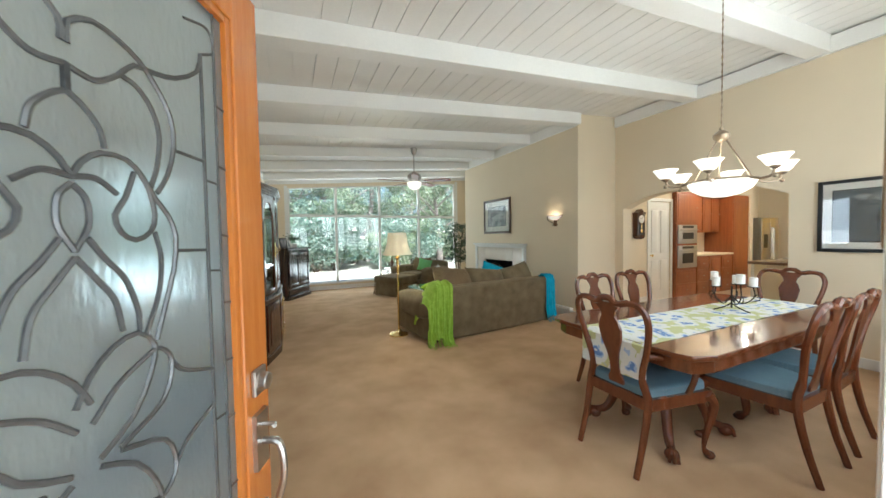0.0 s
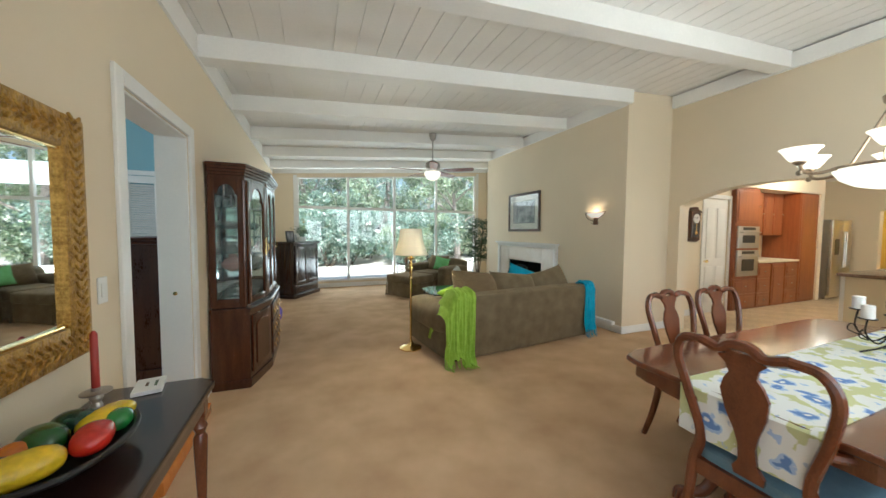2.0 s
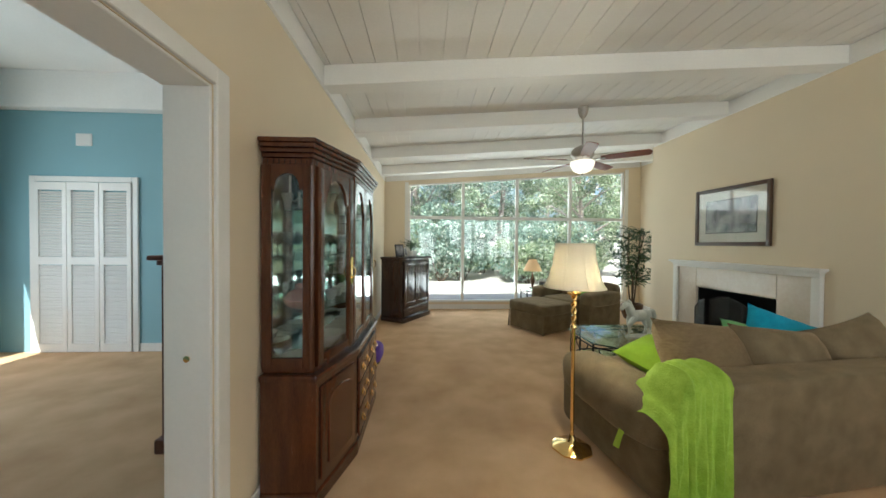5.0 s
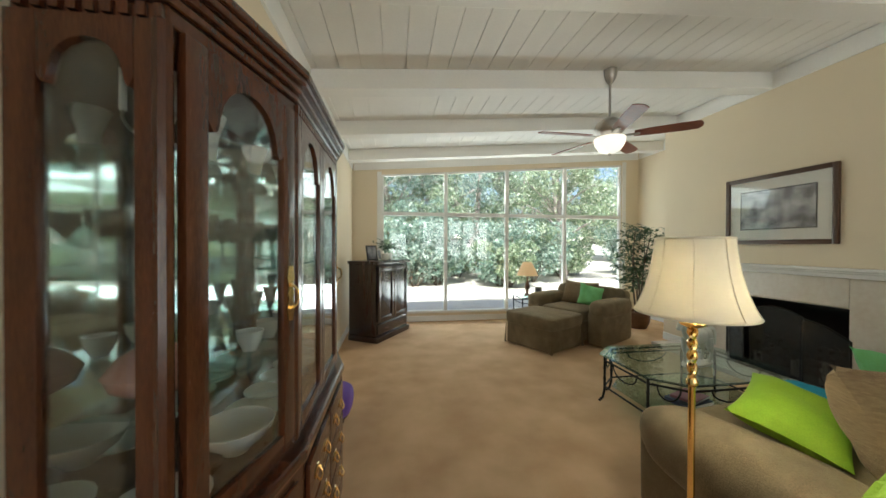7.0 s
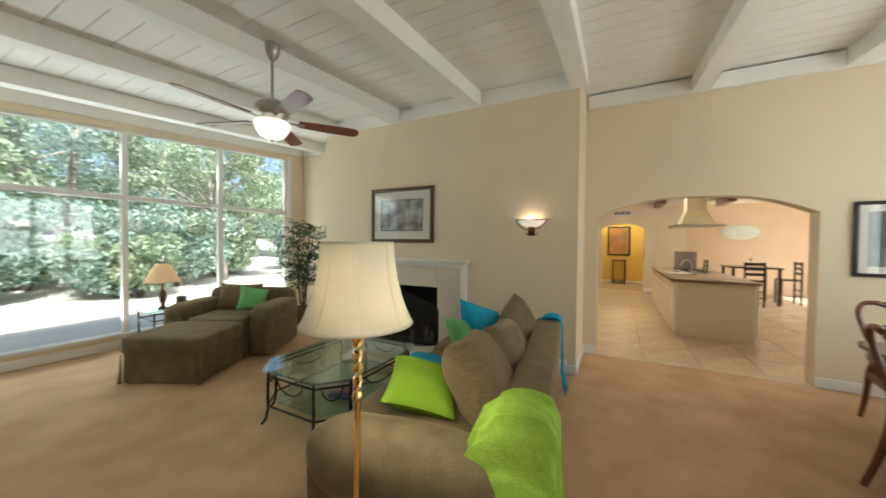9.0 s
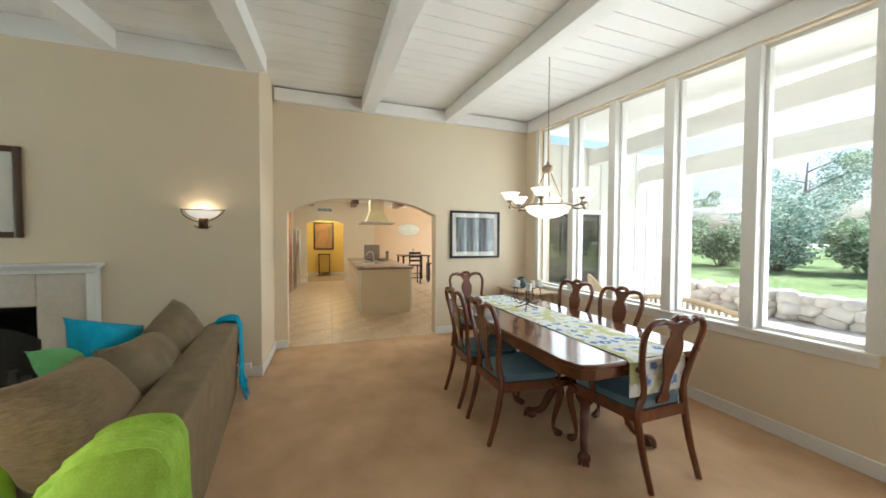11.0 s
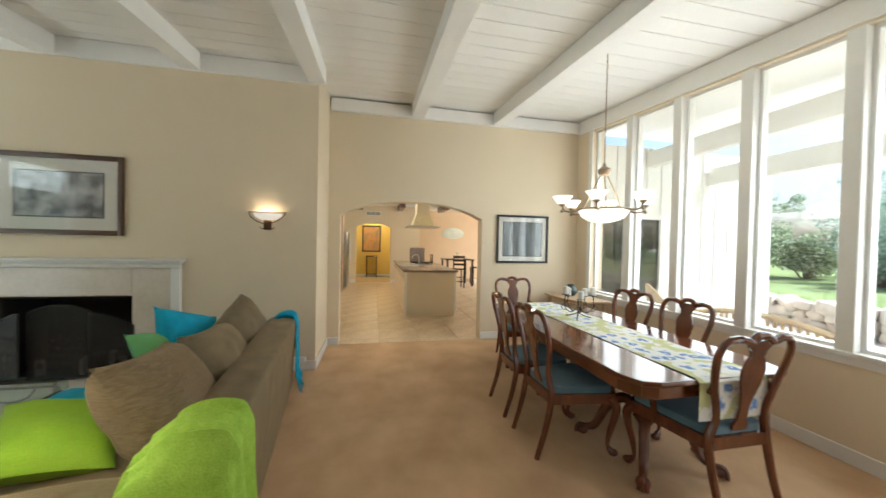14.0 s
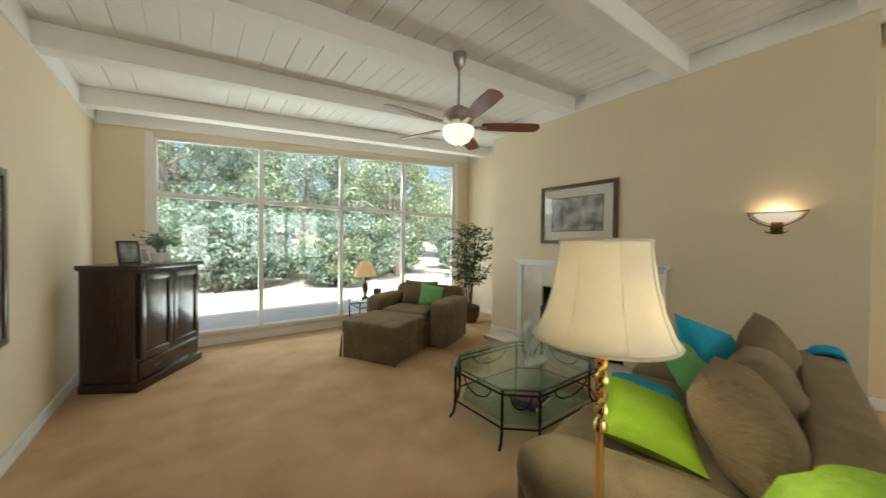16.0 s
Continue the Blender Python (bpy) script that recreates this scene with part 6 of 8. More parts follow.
# ---- candle centrepiece ----
cp = thing("candelabra", pose(3.88, 1.04, 0.762), "iron scroll candelabra with five white pillar candles", "candelabra")
bm = bmesh.new()
tube(bm, [(0, 0, 0.02), (0, 0, 0.20)], 0.006, 7)
for k in range(3):
    a = k * 2.094 + 0.4
    tube(bm, curve([(0, 0, 0.06), (0.05 * math.cos(a), 0.05 * math.sin(a), 0.03), (0.13 * math.cos(a), 0.13 * math.sin(a), 0.004)], 9), 0.005, 6)
part("stand", bm, M_IRON, cp)
M_WAX = mat("white_candle_wax", (0.82, 0.80, 0.76), 0.5, vary=0.03, bump=0.03)
for k in range(5):
    a = k * 1.2566 + 0.2
    x, y, z = 0.13 * math.cos(a), 0.13 * math.sin(a), 0.20 + 0.03 * (k % 2)
    bm = bmesh.new()
    tube(bm, curve([(0, 0, 0.12), (x * 0.5, y * 0.5, 0.06), (x * 1.05, y * 1.05, 0.12), (x, y, z)], 14), 0.0045, 6)
    tube(bm, curve([(x * 0.9, y * 0.9, 0.08), (x * 1.3, y * 1.3, 0.10), (x * 1.2, y * 1.2, 0.14), (x, y, 0.12)], 10), 0.0035, 5)
    lathe(bm, [(0.0, z), (0.036, z), (0.038, z + 0.006), (0.0, z + 0.006)], 16, None, x, y)
    arm = part("arm", bm, M_IRON, cp)
    bm = bmesh.new()
    lathe(bm, [(0.027, z + 0.006), (0.027, z + 0.076), (0.022, z + 0.08), (0.0, z + 0.078)], 16, None, x, y)
    part("candle", bm, M_WAX, arm, "white pillar candle", smooth=True)


# ---- dining chairs ----
def seat_mat():
    m = mat("blue_green_damask", (0.12, 0.20, 0.25), 0.8, scale=10, fine=160, bump=0.2, second=(0.17, 0.27, 0.32))
    n, l = m.node_tree.nodes, m.node_tree.links
    tc, v, rp, mx = n.new("ShaderNodeTexCoord"), n.new("ShaderNodeTexVoronoi"), n.new("ShaderNodeValToRGB"), n.new("ShaderNodeMixRGB")
    v.inputs["Scale"].default_value = 42
    v.inputs["Randomness"].default_value = 0.0
    l.new(tc.outputs["Object"], v.inputs["Vector"])
    rp.color_ramp.elements[0].position, rp.color_ramp.elements[1].position = 0.2, 0.3
    rp.color_ramp.elements[0].color, rp.color_ramp.elements[1].color = (0.25, 0.25, 0.25, 1), (0, 0, 0, 1)
    l.new(v.outputs["Distance"], rp.inputs[0])
    l.new(rp.outputs[0], mx.inputs[0])
    b = n["Principled BSDF"]
    l.new(b.inputs["Base Color"].links[0].from_socket, mx.inputs[1])
    mx.inputs[2].default_value = (0.36, 0.40, 0.36, 1)
    l.new(mx.outputs[0], b.inputs["Base Color"])
    return m


M_SEAT = seat_mat()


def dining_chair(m, arms, label, group):
    c = thing("dining_chair", m, label, "chair", group)
    wb, wf, dp = (0.19, 0.25, 0.44) if not arms else (0.20, 0.28, 0.46)
    for s in (-1, 1):
        bm = bmesh.new()
        pts = curve([(s * wb, -0.10, 0.0), (s * wb, -0.04, 0.2), (s * wb, 0.0, 0.42), (s * wb * 0.86, -0.012, 0.56), (s * wb * 1.08, -0.035, 0.74), (s * wb * 1.22, -0.07, 0.90), (s * wb * 1.05, -0.09, 0.985), (s * wb * 0.66, -0.098, 1.0)], 35)
        r = [0.019 if i > 14 else 0.017 + 0.006 * min(1, i / 10) for i in range(len(pts))]
        tube(bm, pts, r, 8)
        part("back_post", bm, M_CHAIR, c, smooth=True)
        bm = bmesh.new()
        pts = curve([(s * wf, dp - 0.03, 0.42), (s * (wf + 0.02), dp + 0.01, 0.34), (s * (wf - 0.005), dp - 0.02, 0.16), (s * (wf - 0.01), dp - 0.03, 0.07), (s * wf, dp, 0.03)], 20)
        tube(bm, pts, [0.034 - 0.022 * min(1, i / 14) + (0.008 if i > 16 else 0) for i in range(len(pts))], 8)
        soft(bm, 0.06, 0.07, 0.045, pose(s * wf, dp + 0.01, 0.023), 1.0, 10, 6)
        part("front_leg", bm, M_CHAIR, c, smooth=True)
        if arms:
            bm = bmesh.new()
            tube(bm, curve([(s * wb * 1.0, -0.03, 0.70), (s * (wb + 0.06), 0.10, 0.68), (s * (wb + 0.11), 0.24, 0.655), (s * (wb + 0.09), 0.33, 0.66)], 16), [0.018] * 12 + [0.02, 0.022, 0.024, 0.02], 8)
            tube(bm, curve([(s * (wb + 0.085), 0.31, 0.645), (s * (wb + 0.10), 0.27, 0.55), (s * (wb + 0.06), 0.29, 0.45), (s * (wb + 0.045), 0.29, 0.42)], 12), 0.017, 8)
            part("arm", bm, M_CHAIR, c, smooth=True)
    bm = bmesh.new()
    tube(bm, curve([(-wb * 0.68, -0.098, 1.0), (-wb * 0.35, -0.102, 0.985), (-0.03, -0.104, 1.012), (0.03, -0.104, 1.012), (wb * 0.35, -0.102, 0.985), (wb * 0.68, -0.098, 1.0)], 25), 0.021, 8)
    for x in (-0.035, 0.0, 0.035):
        soft(bm, 0.035, 0.03, 0.028, pose(x, -0.108, 1.02 - abs(x) * 0.3), 1.0, 8, 6)
    part("crest_rail", bm, M_CHAIR, c, smooth=True)
    bm = bmesh.new()
    half = [(0.055, 0.0), (0.06, 0.03), (0.035, 0.07), (0.032, 0.14), (0.045, 0.20), (0.075, 0.28), (0.088, 0.36), (0.07, 0.41), (0.05, 0.44), (0.06, 0.475), (0.085, 0.50), (0.09, 0.53)]
    a = math.degrees(math.atan2(0.095, 0.53))
    plate(bm, [(x * 0.88, z) for x, z in half] + [(-x * 0.88, z) for x, z in half[::-1]], -0.007, 0.007, pose(0, -0.002, 0.465, a, 0, 0))
    part("splat", bm, M_CHAIR, c)
    bm = bmesh.new()
    for q in (((-wb, 0), (wb, 0)), ((wb, 0), (wf, dp)), ((wf, dp), (-wf, dp)), ((-wf, dp), (-wb, 0))):
        p0, p1 = Vector((*q[0], 0)), Vector((*q[1], 0))
        ang = math.degrees(math.atan2(p1.y - p0.y, p1.x - p0.x))
        cube(bm, 0, (p1 - p0).length, -0.014, 0.014, 0.37, 0.44, pose(*p0, 0, 0, ang))
    part("seat_frame", bm, M_CHAIR, c)
    bm = bmesh.new()
    soft(bm, 1, 1, 0.085, None, 0.22, 32, 12)
    for v in bm.verts:
        t = v.co.y + 0.5
        v.co.x *= 2 * (wb + (wf - wb) * t) - 0.01
        v.co.y = 0.008 + t * (dp + 0.008)
        v.co.z += 0.45
    part("seat", bm, M_SEAT, c, "blue-green patterned padded seat", smooth=True)
    return c


grp = "dining chairs round the table"
LAB = "carved mahogany Queen Anne side chair, blue-green padded seat"
dining_chair(pose(2.46, 1.0, 0, 0, 0, -90), True, "carved mahogany armchair with vase splat, blue-green seat", grp)
arm2 = dining_chair(pose(5.12, 1.14, 0, 0, 0, 90), True, "carved mahogany armchair with vase splat, blue-green seat", grp)
side = dining_chair(pose(3.26, 1.78, 0, 0, 0, 180), False, LAB, grp)
copy_thing(side, pose(3.81, 1.78, 0, 0, 0, 178))
copy_thing(side, pose(3.37, 0.42, 0, 0, 0, 0))
copy_thing(side, pose(3.94, 0.44, 0, 0, 0, 3))

# ---- chandelier ----
M_PEWTER = mat("brushed_bronze", (0.34, 0.26, 0.18), 0.36, metal=0.85, vary=0.12, scale=12, fine=120, bump=0.06)
cd = thing("chandelier", pose(3.61, 1.0, 0.015), "bronze chandelier with lit alabaster bowl and six shades", "chandelier")
bm = bmesh.new()
tube(bm, [(0, 0, 2.16), (0, 0, under(3.41) - 0.03)], 0.003, 6)
for i in range(40):
    soft(bm, 0.013, 0.005, 0.034, pose(0, 0, 2.2 + 0.027 * i, 0, 0, 90 * (i % 2)), 0.8, 6, 4)
part("chain", bm, M_PEWTER, cd)
bm = bmesh.new()
lathe(bm, [(0.0, under(3.41) - 0.05), (0.03, under(3.41) - 0.045), (0.06, under(3.41) - 0.02), (0.065, under(3.41) - 0.003)], 18)
part("ceiling_rose", bm, M_PEWTER, cd, smooth=True)
bm = bmesh.new()
lathe(bm, [(0.0, 2.08), (0.03, 2.08), (0.05, 2.10), (0.055, 2.13), (0.03, 2.155), (0.012, 2.165), (0.015, 2.18), (0.0, 2.20)], 18)
part("cap", bm, M_PEWTER, cd, smooth=True)
for k in range(3):
    a = k * 2.094 + 0.5
    bm = bmesh.new()
    tube(bm, [(0.03 * math.cos(a), 0.03 * math.sin(a), 2.09), (0.19 * math.cos(a), 0.19 * math.sin(a), 1.78)], 0.006, 6)
    part("hanger_rod", bm, M_PEWTER, cd)
bm = bmesh.new()
prof = [(0.212, 1.775), (0.208, 1.76), (0.18, 1.715), (0.125, 1.68), (0.06, 1.662), (0.0, 1.658)]
lathe(bm, prof, 32)
part("bowl", bm, M_GLOWGLASS, cd, "lit alabaster glass bowl", smooth=True)
bm = bmesh.new()
tube(bm, [(0.214 * math.cos(a * math.pi / 20), 0.214 * math.sin(a * math.pi / 20), 1.776) for a in range(41)], 0.008, 6)
part("rim", bm, M_PEWTER, cd)
for k in range(6):
    a = k * math.pi / 3 + 0.25
    e = Vector((math.cos(a), math.sin(a), 0))
    bm = bmesh.new()
    tube(bm, curve([e * 0.212 + Vector((0, 0, 1.772)), e * 0.28 + Vector((0, 0, 1.755)), e * 0.34 + Vector((0, 0, 1.765)), e * 0.36 + Vector((0, 0, 1.81))], 12), 0.009, 7)
    soft(bm, 0.03, 0.03, 0.03, Matrix.Translation(e * 0.36 + Vector((0, 0, 1.76))), 1.0, 8, 6)
    lathe(bm, [(0.012, 1.80), (0.03, 1.815), (0.03, 1.822), (0.0, 1.822)], 12, None, e.x * 0.36, e.y * 0.36)
    arm = part("arm", bm, M_PEWTER, cd, smooth=True)
    bm = bmesh.new()
    prof = [(0.03, 1.822), (0.042, 1.828), (0.058, 1.85), (0.072, 1.875), (0.088, 1.892)]
    lathe(bm, prof, 22, None, e.x * 0.36, e.y * 0.36)
    bmesh.ops.delete(bm, geom=[f for f in bm.faces if len(f.verts) > 4], context="FACES_ONLY")
    part("shade", bm, M_GLOWGLASS, arm, "lit flared glass shade", smooth=True)
lamp("chandelier_light", "POINT", pose(3.61, 1.0, 1.84), 4.5, (1.0, 0.86, 0.66), r=0.15)

# ---- corner sideboard ----
sb = thing("side_table", pose(5.36, 0.10, 0), "pale wooden half-height side table in the dining corner", "side table")
M_PALEWOOD = mat("pale_oak", (0.50, 0.36, 0.22), 0.45, scale=5, fine=60, bump=0.06, stretch=(1, 6, 1), second=(0.62, 0.47, 0.31))
bm = bmesh.new()
prism(bm, [(0.42, -0.27), (0.42, 0.24), (0.2, 0.27), (-0.2, 0.24), (-0.42, 0.1), (-0.46, -0.27)], 0.69, 0.72)
part("tabletop", bm, M_PALEWOOD, sb, bevel=0.006)
for x, y in ((-0.38, -0.22), (0.36, -0.22), (-0.30, 0.10), (0.36, 0.18)):
    box("leg", x - 0.022, x + 0.022, y - 0.022, y + 0.022, 0, 0.69, M_PALEWOOD, sb, bevel=0.004, seg=1)
vessel("vase", "round dark green pottery vase on the side table", "vase", [(0.0, 0), (0.05, 0.0), (0.09, 0.05), (0.095, 0.09), (0.07, 0.14), (0.045, 0.16), (0.05, 0.17), (0.045, 0.17), (0.0, 0.1)], mat("green_glaze", (0.03, 0.06, 0.05), 0.25, vary=0.3, scale=12, bump=0.05, coat=0.4), 5.44, 0.10, 0.721, 24)


# ---- bedroom beyond the doorway ----
bm = bmesh.new()
cube(bm, -4.7, -0.2, 6.4, 6.52, 0, 3.6)
cube(bm, -0.21, -0.2, 3.46, 6.4, 0, 3.06)
setting(part("wall_bedroom", bm, M_BLUE), "pale blue bedroom wall", "wall")
bm = bmesh.new()
cube(bm, -4.7, -4.6, 0.9, 6.4, 0, 1.0)
cube(bm, -4.7, -4.6, 0.9, 3.3, 1.0, 3.6)
cube(bm, -4.7, -4.6, 5.6, 6.4, 1.0, 3.6)
cube(bm, -4.7, -4.6, 3.3, 5.6, 2.4, 3.6)
cube(bm, -4.7, -0.2, 0.9, 1.0, 0, 3.6)
setting(part("wall_bedroom_outer", bm, M_BLUE), "pale blue bedroom wall with a window", "wall")
setting(box("ceiling_bedroom", -4.7, -0.2, 0.9, 6.5, 3.6, 3.7, M_CEIL), "white bedroom ceiling", "ceiling")
setting(box("ceiling_beam", -4.6, -0.21, 6.25, 6.395, 3.14, 3.6, M_CEIL, bevel=0.006), "white painted beam over the bedroom wall", "beam")
setting(box("baseboard", -2.85, -2.50, 6.384, 6.4, 0.002, 0.11, M_WHITE), "white painted baseboard along the wall", "baseboard")
for x0 in (-2.42, -4.13):
    clo = thing("closet_door", pose(x0, 6.4, 0), "white louvred bifold closet doors", "closet door")
    for a in ((-0.07, 0, -0.03, -0.002, 0, 2.30), (1.2, 1.27, -0.03, -0.002, 0, 2.30), (0, 1.2, -0.03, -0.002, 2.23, 2.30)):
        box("casing", *a, M_WHITE, clo, bevel=0.004, seg=1)
    for k in range(3):
        x = 0.005 + 0.4 * k
        for a in ((x, x + 0.05, -0.045, -0.01, 0.01, 2.22), (x + 0.34, x + 0.39, -0.045, -0.01, 0.01, 2.22), (x + 0.05, x + 0.34, -0.045, -0.01, 0.01, 0.12), (x + 0.05, x + 0.34, -0.045, -0.01, 1.15, 1.25), (x + 0.05, x + 0.34, -0.045, -0.01, 2.12, 2.22)):
            box("door_frame", *a, M_WHITE, clo)
        bm = bmesh.new()
        for z in [0.14 + 0.034 * i for i in range(30)] + [1.27 + 0.034 * i for i in range(25)]:
            cube(bm, x + 0.05, x + 0.34, -0.004, 0.004, -0.018, 0.018, pose(0, -0.028, z, -40, 0, 0))
        part("louvres", bm, M_WHITE, clo)
bv = thing("wall_vent", pose(-3.54, 6.4, 2.7), "small white slatted vent on the blue wall", "vent")
box("frame", -0.10, 0.10, -0.014, -0.002, 0, 0.16, M_WHITE, bv, bevel=0.003, seg=1)
for k in range(6):
    box("slat", -0.085, 0.085, -0.019, -0.0145, 0.016 + 0.022 * k, 0.03 + 0.022 * k, M_WHITE, bv)
dr = thing("dresser", pose(-0.60, 4.2, 0), "tall dark cherry dresser in the bedroom", "dresser")
box("plinth", -0.33, 0.33, -0.02, 0.9, 0, 0.10, M_DARKWOOD, dr, bevel=0.012)
box("body", -0.29, 0.3, 0, 0.9, 0.10, 1.33, M_DARKWOOD, dr, bevel=0.006)
box("moulding", -0.31, 0.32, -0.02, 0.92, 1.30, 1.335, M_DARKWOOD, dr, bevel=0.012)
box("top", -0.35, 0.34, -0.05, 0.94, 1.335, 1.37, M_DARKWOOD, dr, bevel=0.012)

# ---- kitchen ----
M_TILE = mat("travertine_tile", (0.46, 0.33, 0.19), 0.3, scale=3, fine=24, bump=0.03, second=(0.70, 0.56, 0.38), contrast=(0.36, 0.62))
M_GROUT = mat("tan_grout", (0.50, 0.39, 0.25), 0.9, vary=0.1, bump=0.2)
M_CHERRY = mat("cherry_kitchen_wood", (0.22, 0.055, 0.014), 0.35, scale=4, fine=50, bump=0.04, coat=0.2, stretch=(5, 5, 0.6), second=(0.36, 0.11, 0.03))
M_STEEL = mat("brushed_steel", (0.55, 0.55, 0.54), 0.3, metal=1.0, vary=0.08, scale=8, fine=200, bump=0.03, stretch=(1, 1, 8))
M_PEACH = mat("peach_wall_paint", (0.76, 0.57, 0.39), 0.8, vary=0.04, scale=2, fine=120, bump=0.1)
M_YELLOW = mat("yellow_wall_paint", (0.74, 0.54, 0.13), 0.8, vary=0.04, scale=2, fine=120, bump=0.1)
M_GRANITE = mat("brown_granite", (0.10, 0.06, 0.04), 0.15, scale=60, fine=200, bump=0.0, coat=0.4, second=(0.36, 0.24, 0.16), contrast=(0.4, 0.6))
M_PANEL = mat("cream_cabinet_paint", (0.76, 0.66, 0.48), 0.5, vary=0.04, scale=3, fine=70, bump=0.05)
setting(box("floor_kitchen", 5.851, 16, -2.6, 5, -0.12, -0.006, M_GROUT), "tan grout bed of the kitchen floor", "floor")
tiles = thing("floor_tiles", pose(0, 0, 0), "large travertine floor tiles in the kitchen", "floor", kind="structure")
bm = bmesh.new()
cube(bm, 0.0025, 0.5975, 0.0025, 0.5975, -0.02, 0.001)
bmesh.ops.bevel(bm, geom=[e for e in bm.edges if all(v.co.z > 0 for v in e.verts)], offset=0.004, segments=1, affect="EDGES")
t0 = part("tile", bm, M_TILE, tiles)
first = True
for i in range(12):
    for j in range(11):
        x, y = 6.055 + 0.6 * i, -2.5 + 0.6 * j
        if first:
            t0.matrix_world = pose(x, y, 0)
            first = False
            continue
        q = new("tile", t0.data)
        q.parent = tiles
        q.matrix_world = pose(x, y, 0)
bm = bmesh.new()
for j in range(10):
    cube(bm, 5.853, 6.053, -2.5 + 0.6 * j, -2.5 + 0.6 * j + 0.592, -0.02, 0.002)
setting(part("threshold", bm, M_TILE), "travertine tiles under the arch", "threshold")
# kitchen shell
bm = bmesh.new()
cube(bm, 6.055, 7.35, 4.0, 4.12, 0, 2.8)
cube(bm, 8.05, 8.12, 4.0, 4.12, 0, 2.8)
cube(bm, 7.35, 8.05, 4.0, 4.12, 2.08, 2.8)
cube(bm, 8.12, 13.2, 4.55, 4.67, 0, 2.8)
cube(bm, 11.15, 11.3, 3.9, 4.55, 0, 2.8)
cube(bm, 8.12, 11.15, 3.9, 4.55, 2.32, 2.8)
setting(part("wall_kitchen", bm, M_WALL), "cream kitchen wall around the built-in cabinets", "wall")
bm = bmesh.new()
prof = [(1.35, 0), (2.42, 0), (2.42, 1.95)]
for i in range(11):
    a = i / 10
    prof.append((2.42 + 1.22 * a, 2.0 + 0.16 * math.sin(math.pi * a) ** 0.7))
prof += [(3.64, 1.95), (3.64, 0), (4.67, 0), (4.67, 2.8), (1.35, 2.8)]
f = bm.faces.new([bm.verts.new((13.2, y, z)) for y, z in prof])
r = bmesh.ops.extrude_face_region(bm, geom=[f])
bmesh.ops.translate(bm, vec=(0.2, 0, 0), verts=[v for v in r["geom"] if isinstance(v, bmesh.types.BMVert)])
setting(part("wall_kitchen_end", bm, M_WALL), "cream end wall with an arched opening to the hall", "wall")
bm = bmesh.new()
cube(bm, 15.3, 15.4, 1.4, 4.67, 0, 2.8)
cube(bm, 13.4, 15.3, 4.57, 4.67, 0, 2.8)
cube(bm, 13.4, 15.3, 1.35, 1.5, 0, 2.8)
setting(part("wall_hall", bm, M_YELLOW), "golden yellow hall wall", "wall")
bm = bmesh.new()
cube(bm, 14.4, 14.5, -2.6, 1.35, 0, 2.8)
setting(part("wall_breakfast", bm, M_PEACH), "peach painted breakfast corner wall", "wall")
bm = bmesh.new()
cube(bm, 6.055, 8.8, -2.6, -2.5, 0, 2.8)
cube(bm, 13.6, 14.5, -2.6, -2.5, 0, 2.8)
cube(bm, 8.8, 13.6, -2.6, -2.5, 2.15, 2.8)
cube(bm, 8.8, 13.6, -2.6, -2.5, 0, 0.1)
setting(part("wall_kitchen_south", bm, M_PEACH), "peach kitchen wall with a wide glazed opening", "wall")
setting(box("ceiling_kitchen", 6.055, 16, -2.6, 5, 2.8, 2.9, M_CEIL), "cream kitchen ceiling", "ceiling")
for y in (-0.9, 0.6, 2.1, 3.5):
    setting(box("ceiling_beam", 11.9, 13.19, y - 0.09, y + 0.09, 2.62, 2.8, M_DARKWOOD, bevel=0.01), "dark wooden beam under the kitchen ceiling", "beam")
for y0, y1 in ((1.36, 2.42), (3.64, 4.5)):
    setting(box("baseboard", 13.184, 13.2, y0, y1, 0.002, 0.11, M_WHITE), "white painted baseboard along the wall", "baseboard")
setting(box("baseboard", 6.055, 7.28, 3.984, 4.0, 0.002, 0.11, M_WHITE), "white painted baseboard along the wall", "baseboard")
setting(box("baseboard", 15.284, 15.3, 1.5, 4.57, 0.002, 0.11, M_WHITE), "white painted baseboard along the wall", "baseboard")
kd = thing("door_2", pose(7.70, 4.0, 0), "white panelled kitchen door, closed", "door", kind="structure")
for a in ((-0.42, -0.35, -0.02, -0.002, 0, 2.15), (0.35, 0.42, -0.02, -0.002, 0, 2.15), (-0.35, 0.35, -0.02, -0.002, 2.08, 2.15)):
    box("casing", *a, M_WHITE, kd, bevel=0.004, seg=1)
box("leaf", -0.349, 0.349, 0.01, 0.05, 0.005, 2.075, M_WHITE, kd)
for x0, x1, z0, z1 in ((-0.27, -0.04, 0.2, 0.85), (0.04, 0.27, 0.2, 0.85), (-0.27, -0.04, 1.0, 1.9), (0.04, 0.27, 1.0, 1.9)):
    box("raised_panel", x0, x1, 0.0, 0.01, z0, z1, M_WHITE, kd, bevel=0.006)
bm = bmesh.new()
lathe(bm, [(0.012, 0), (0.012, 0.03), (0.026, 0.04), (0.024, 0.06), (0.0, 0.065)], 14, pose(-0.29, 0.01, 0.95, 90, 0, 0))
part("knob", bm, M_BRASS, kd, smooth=True)
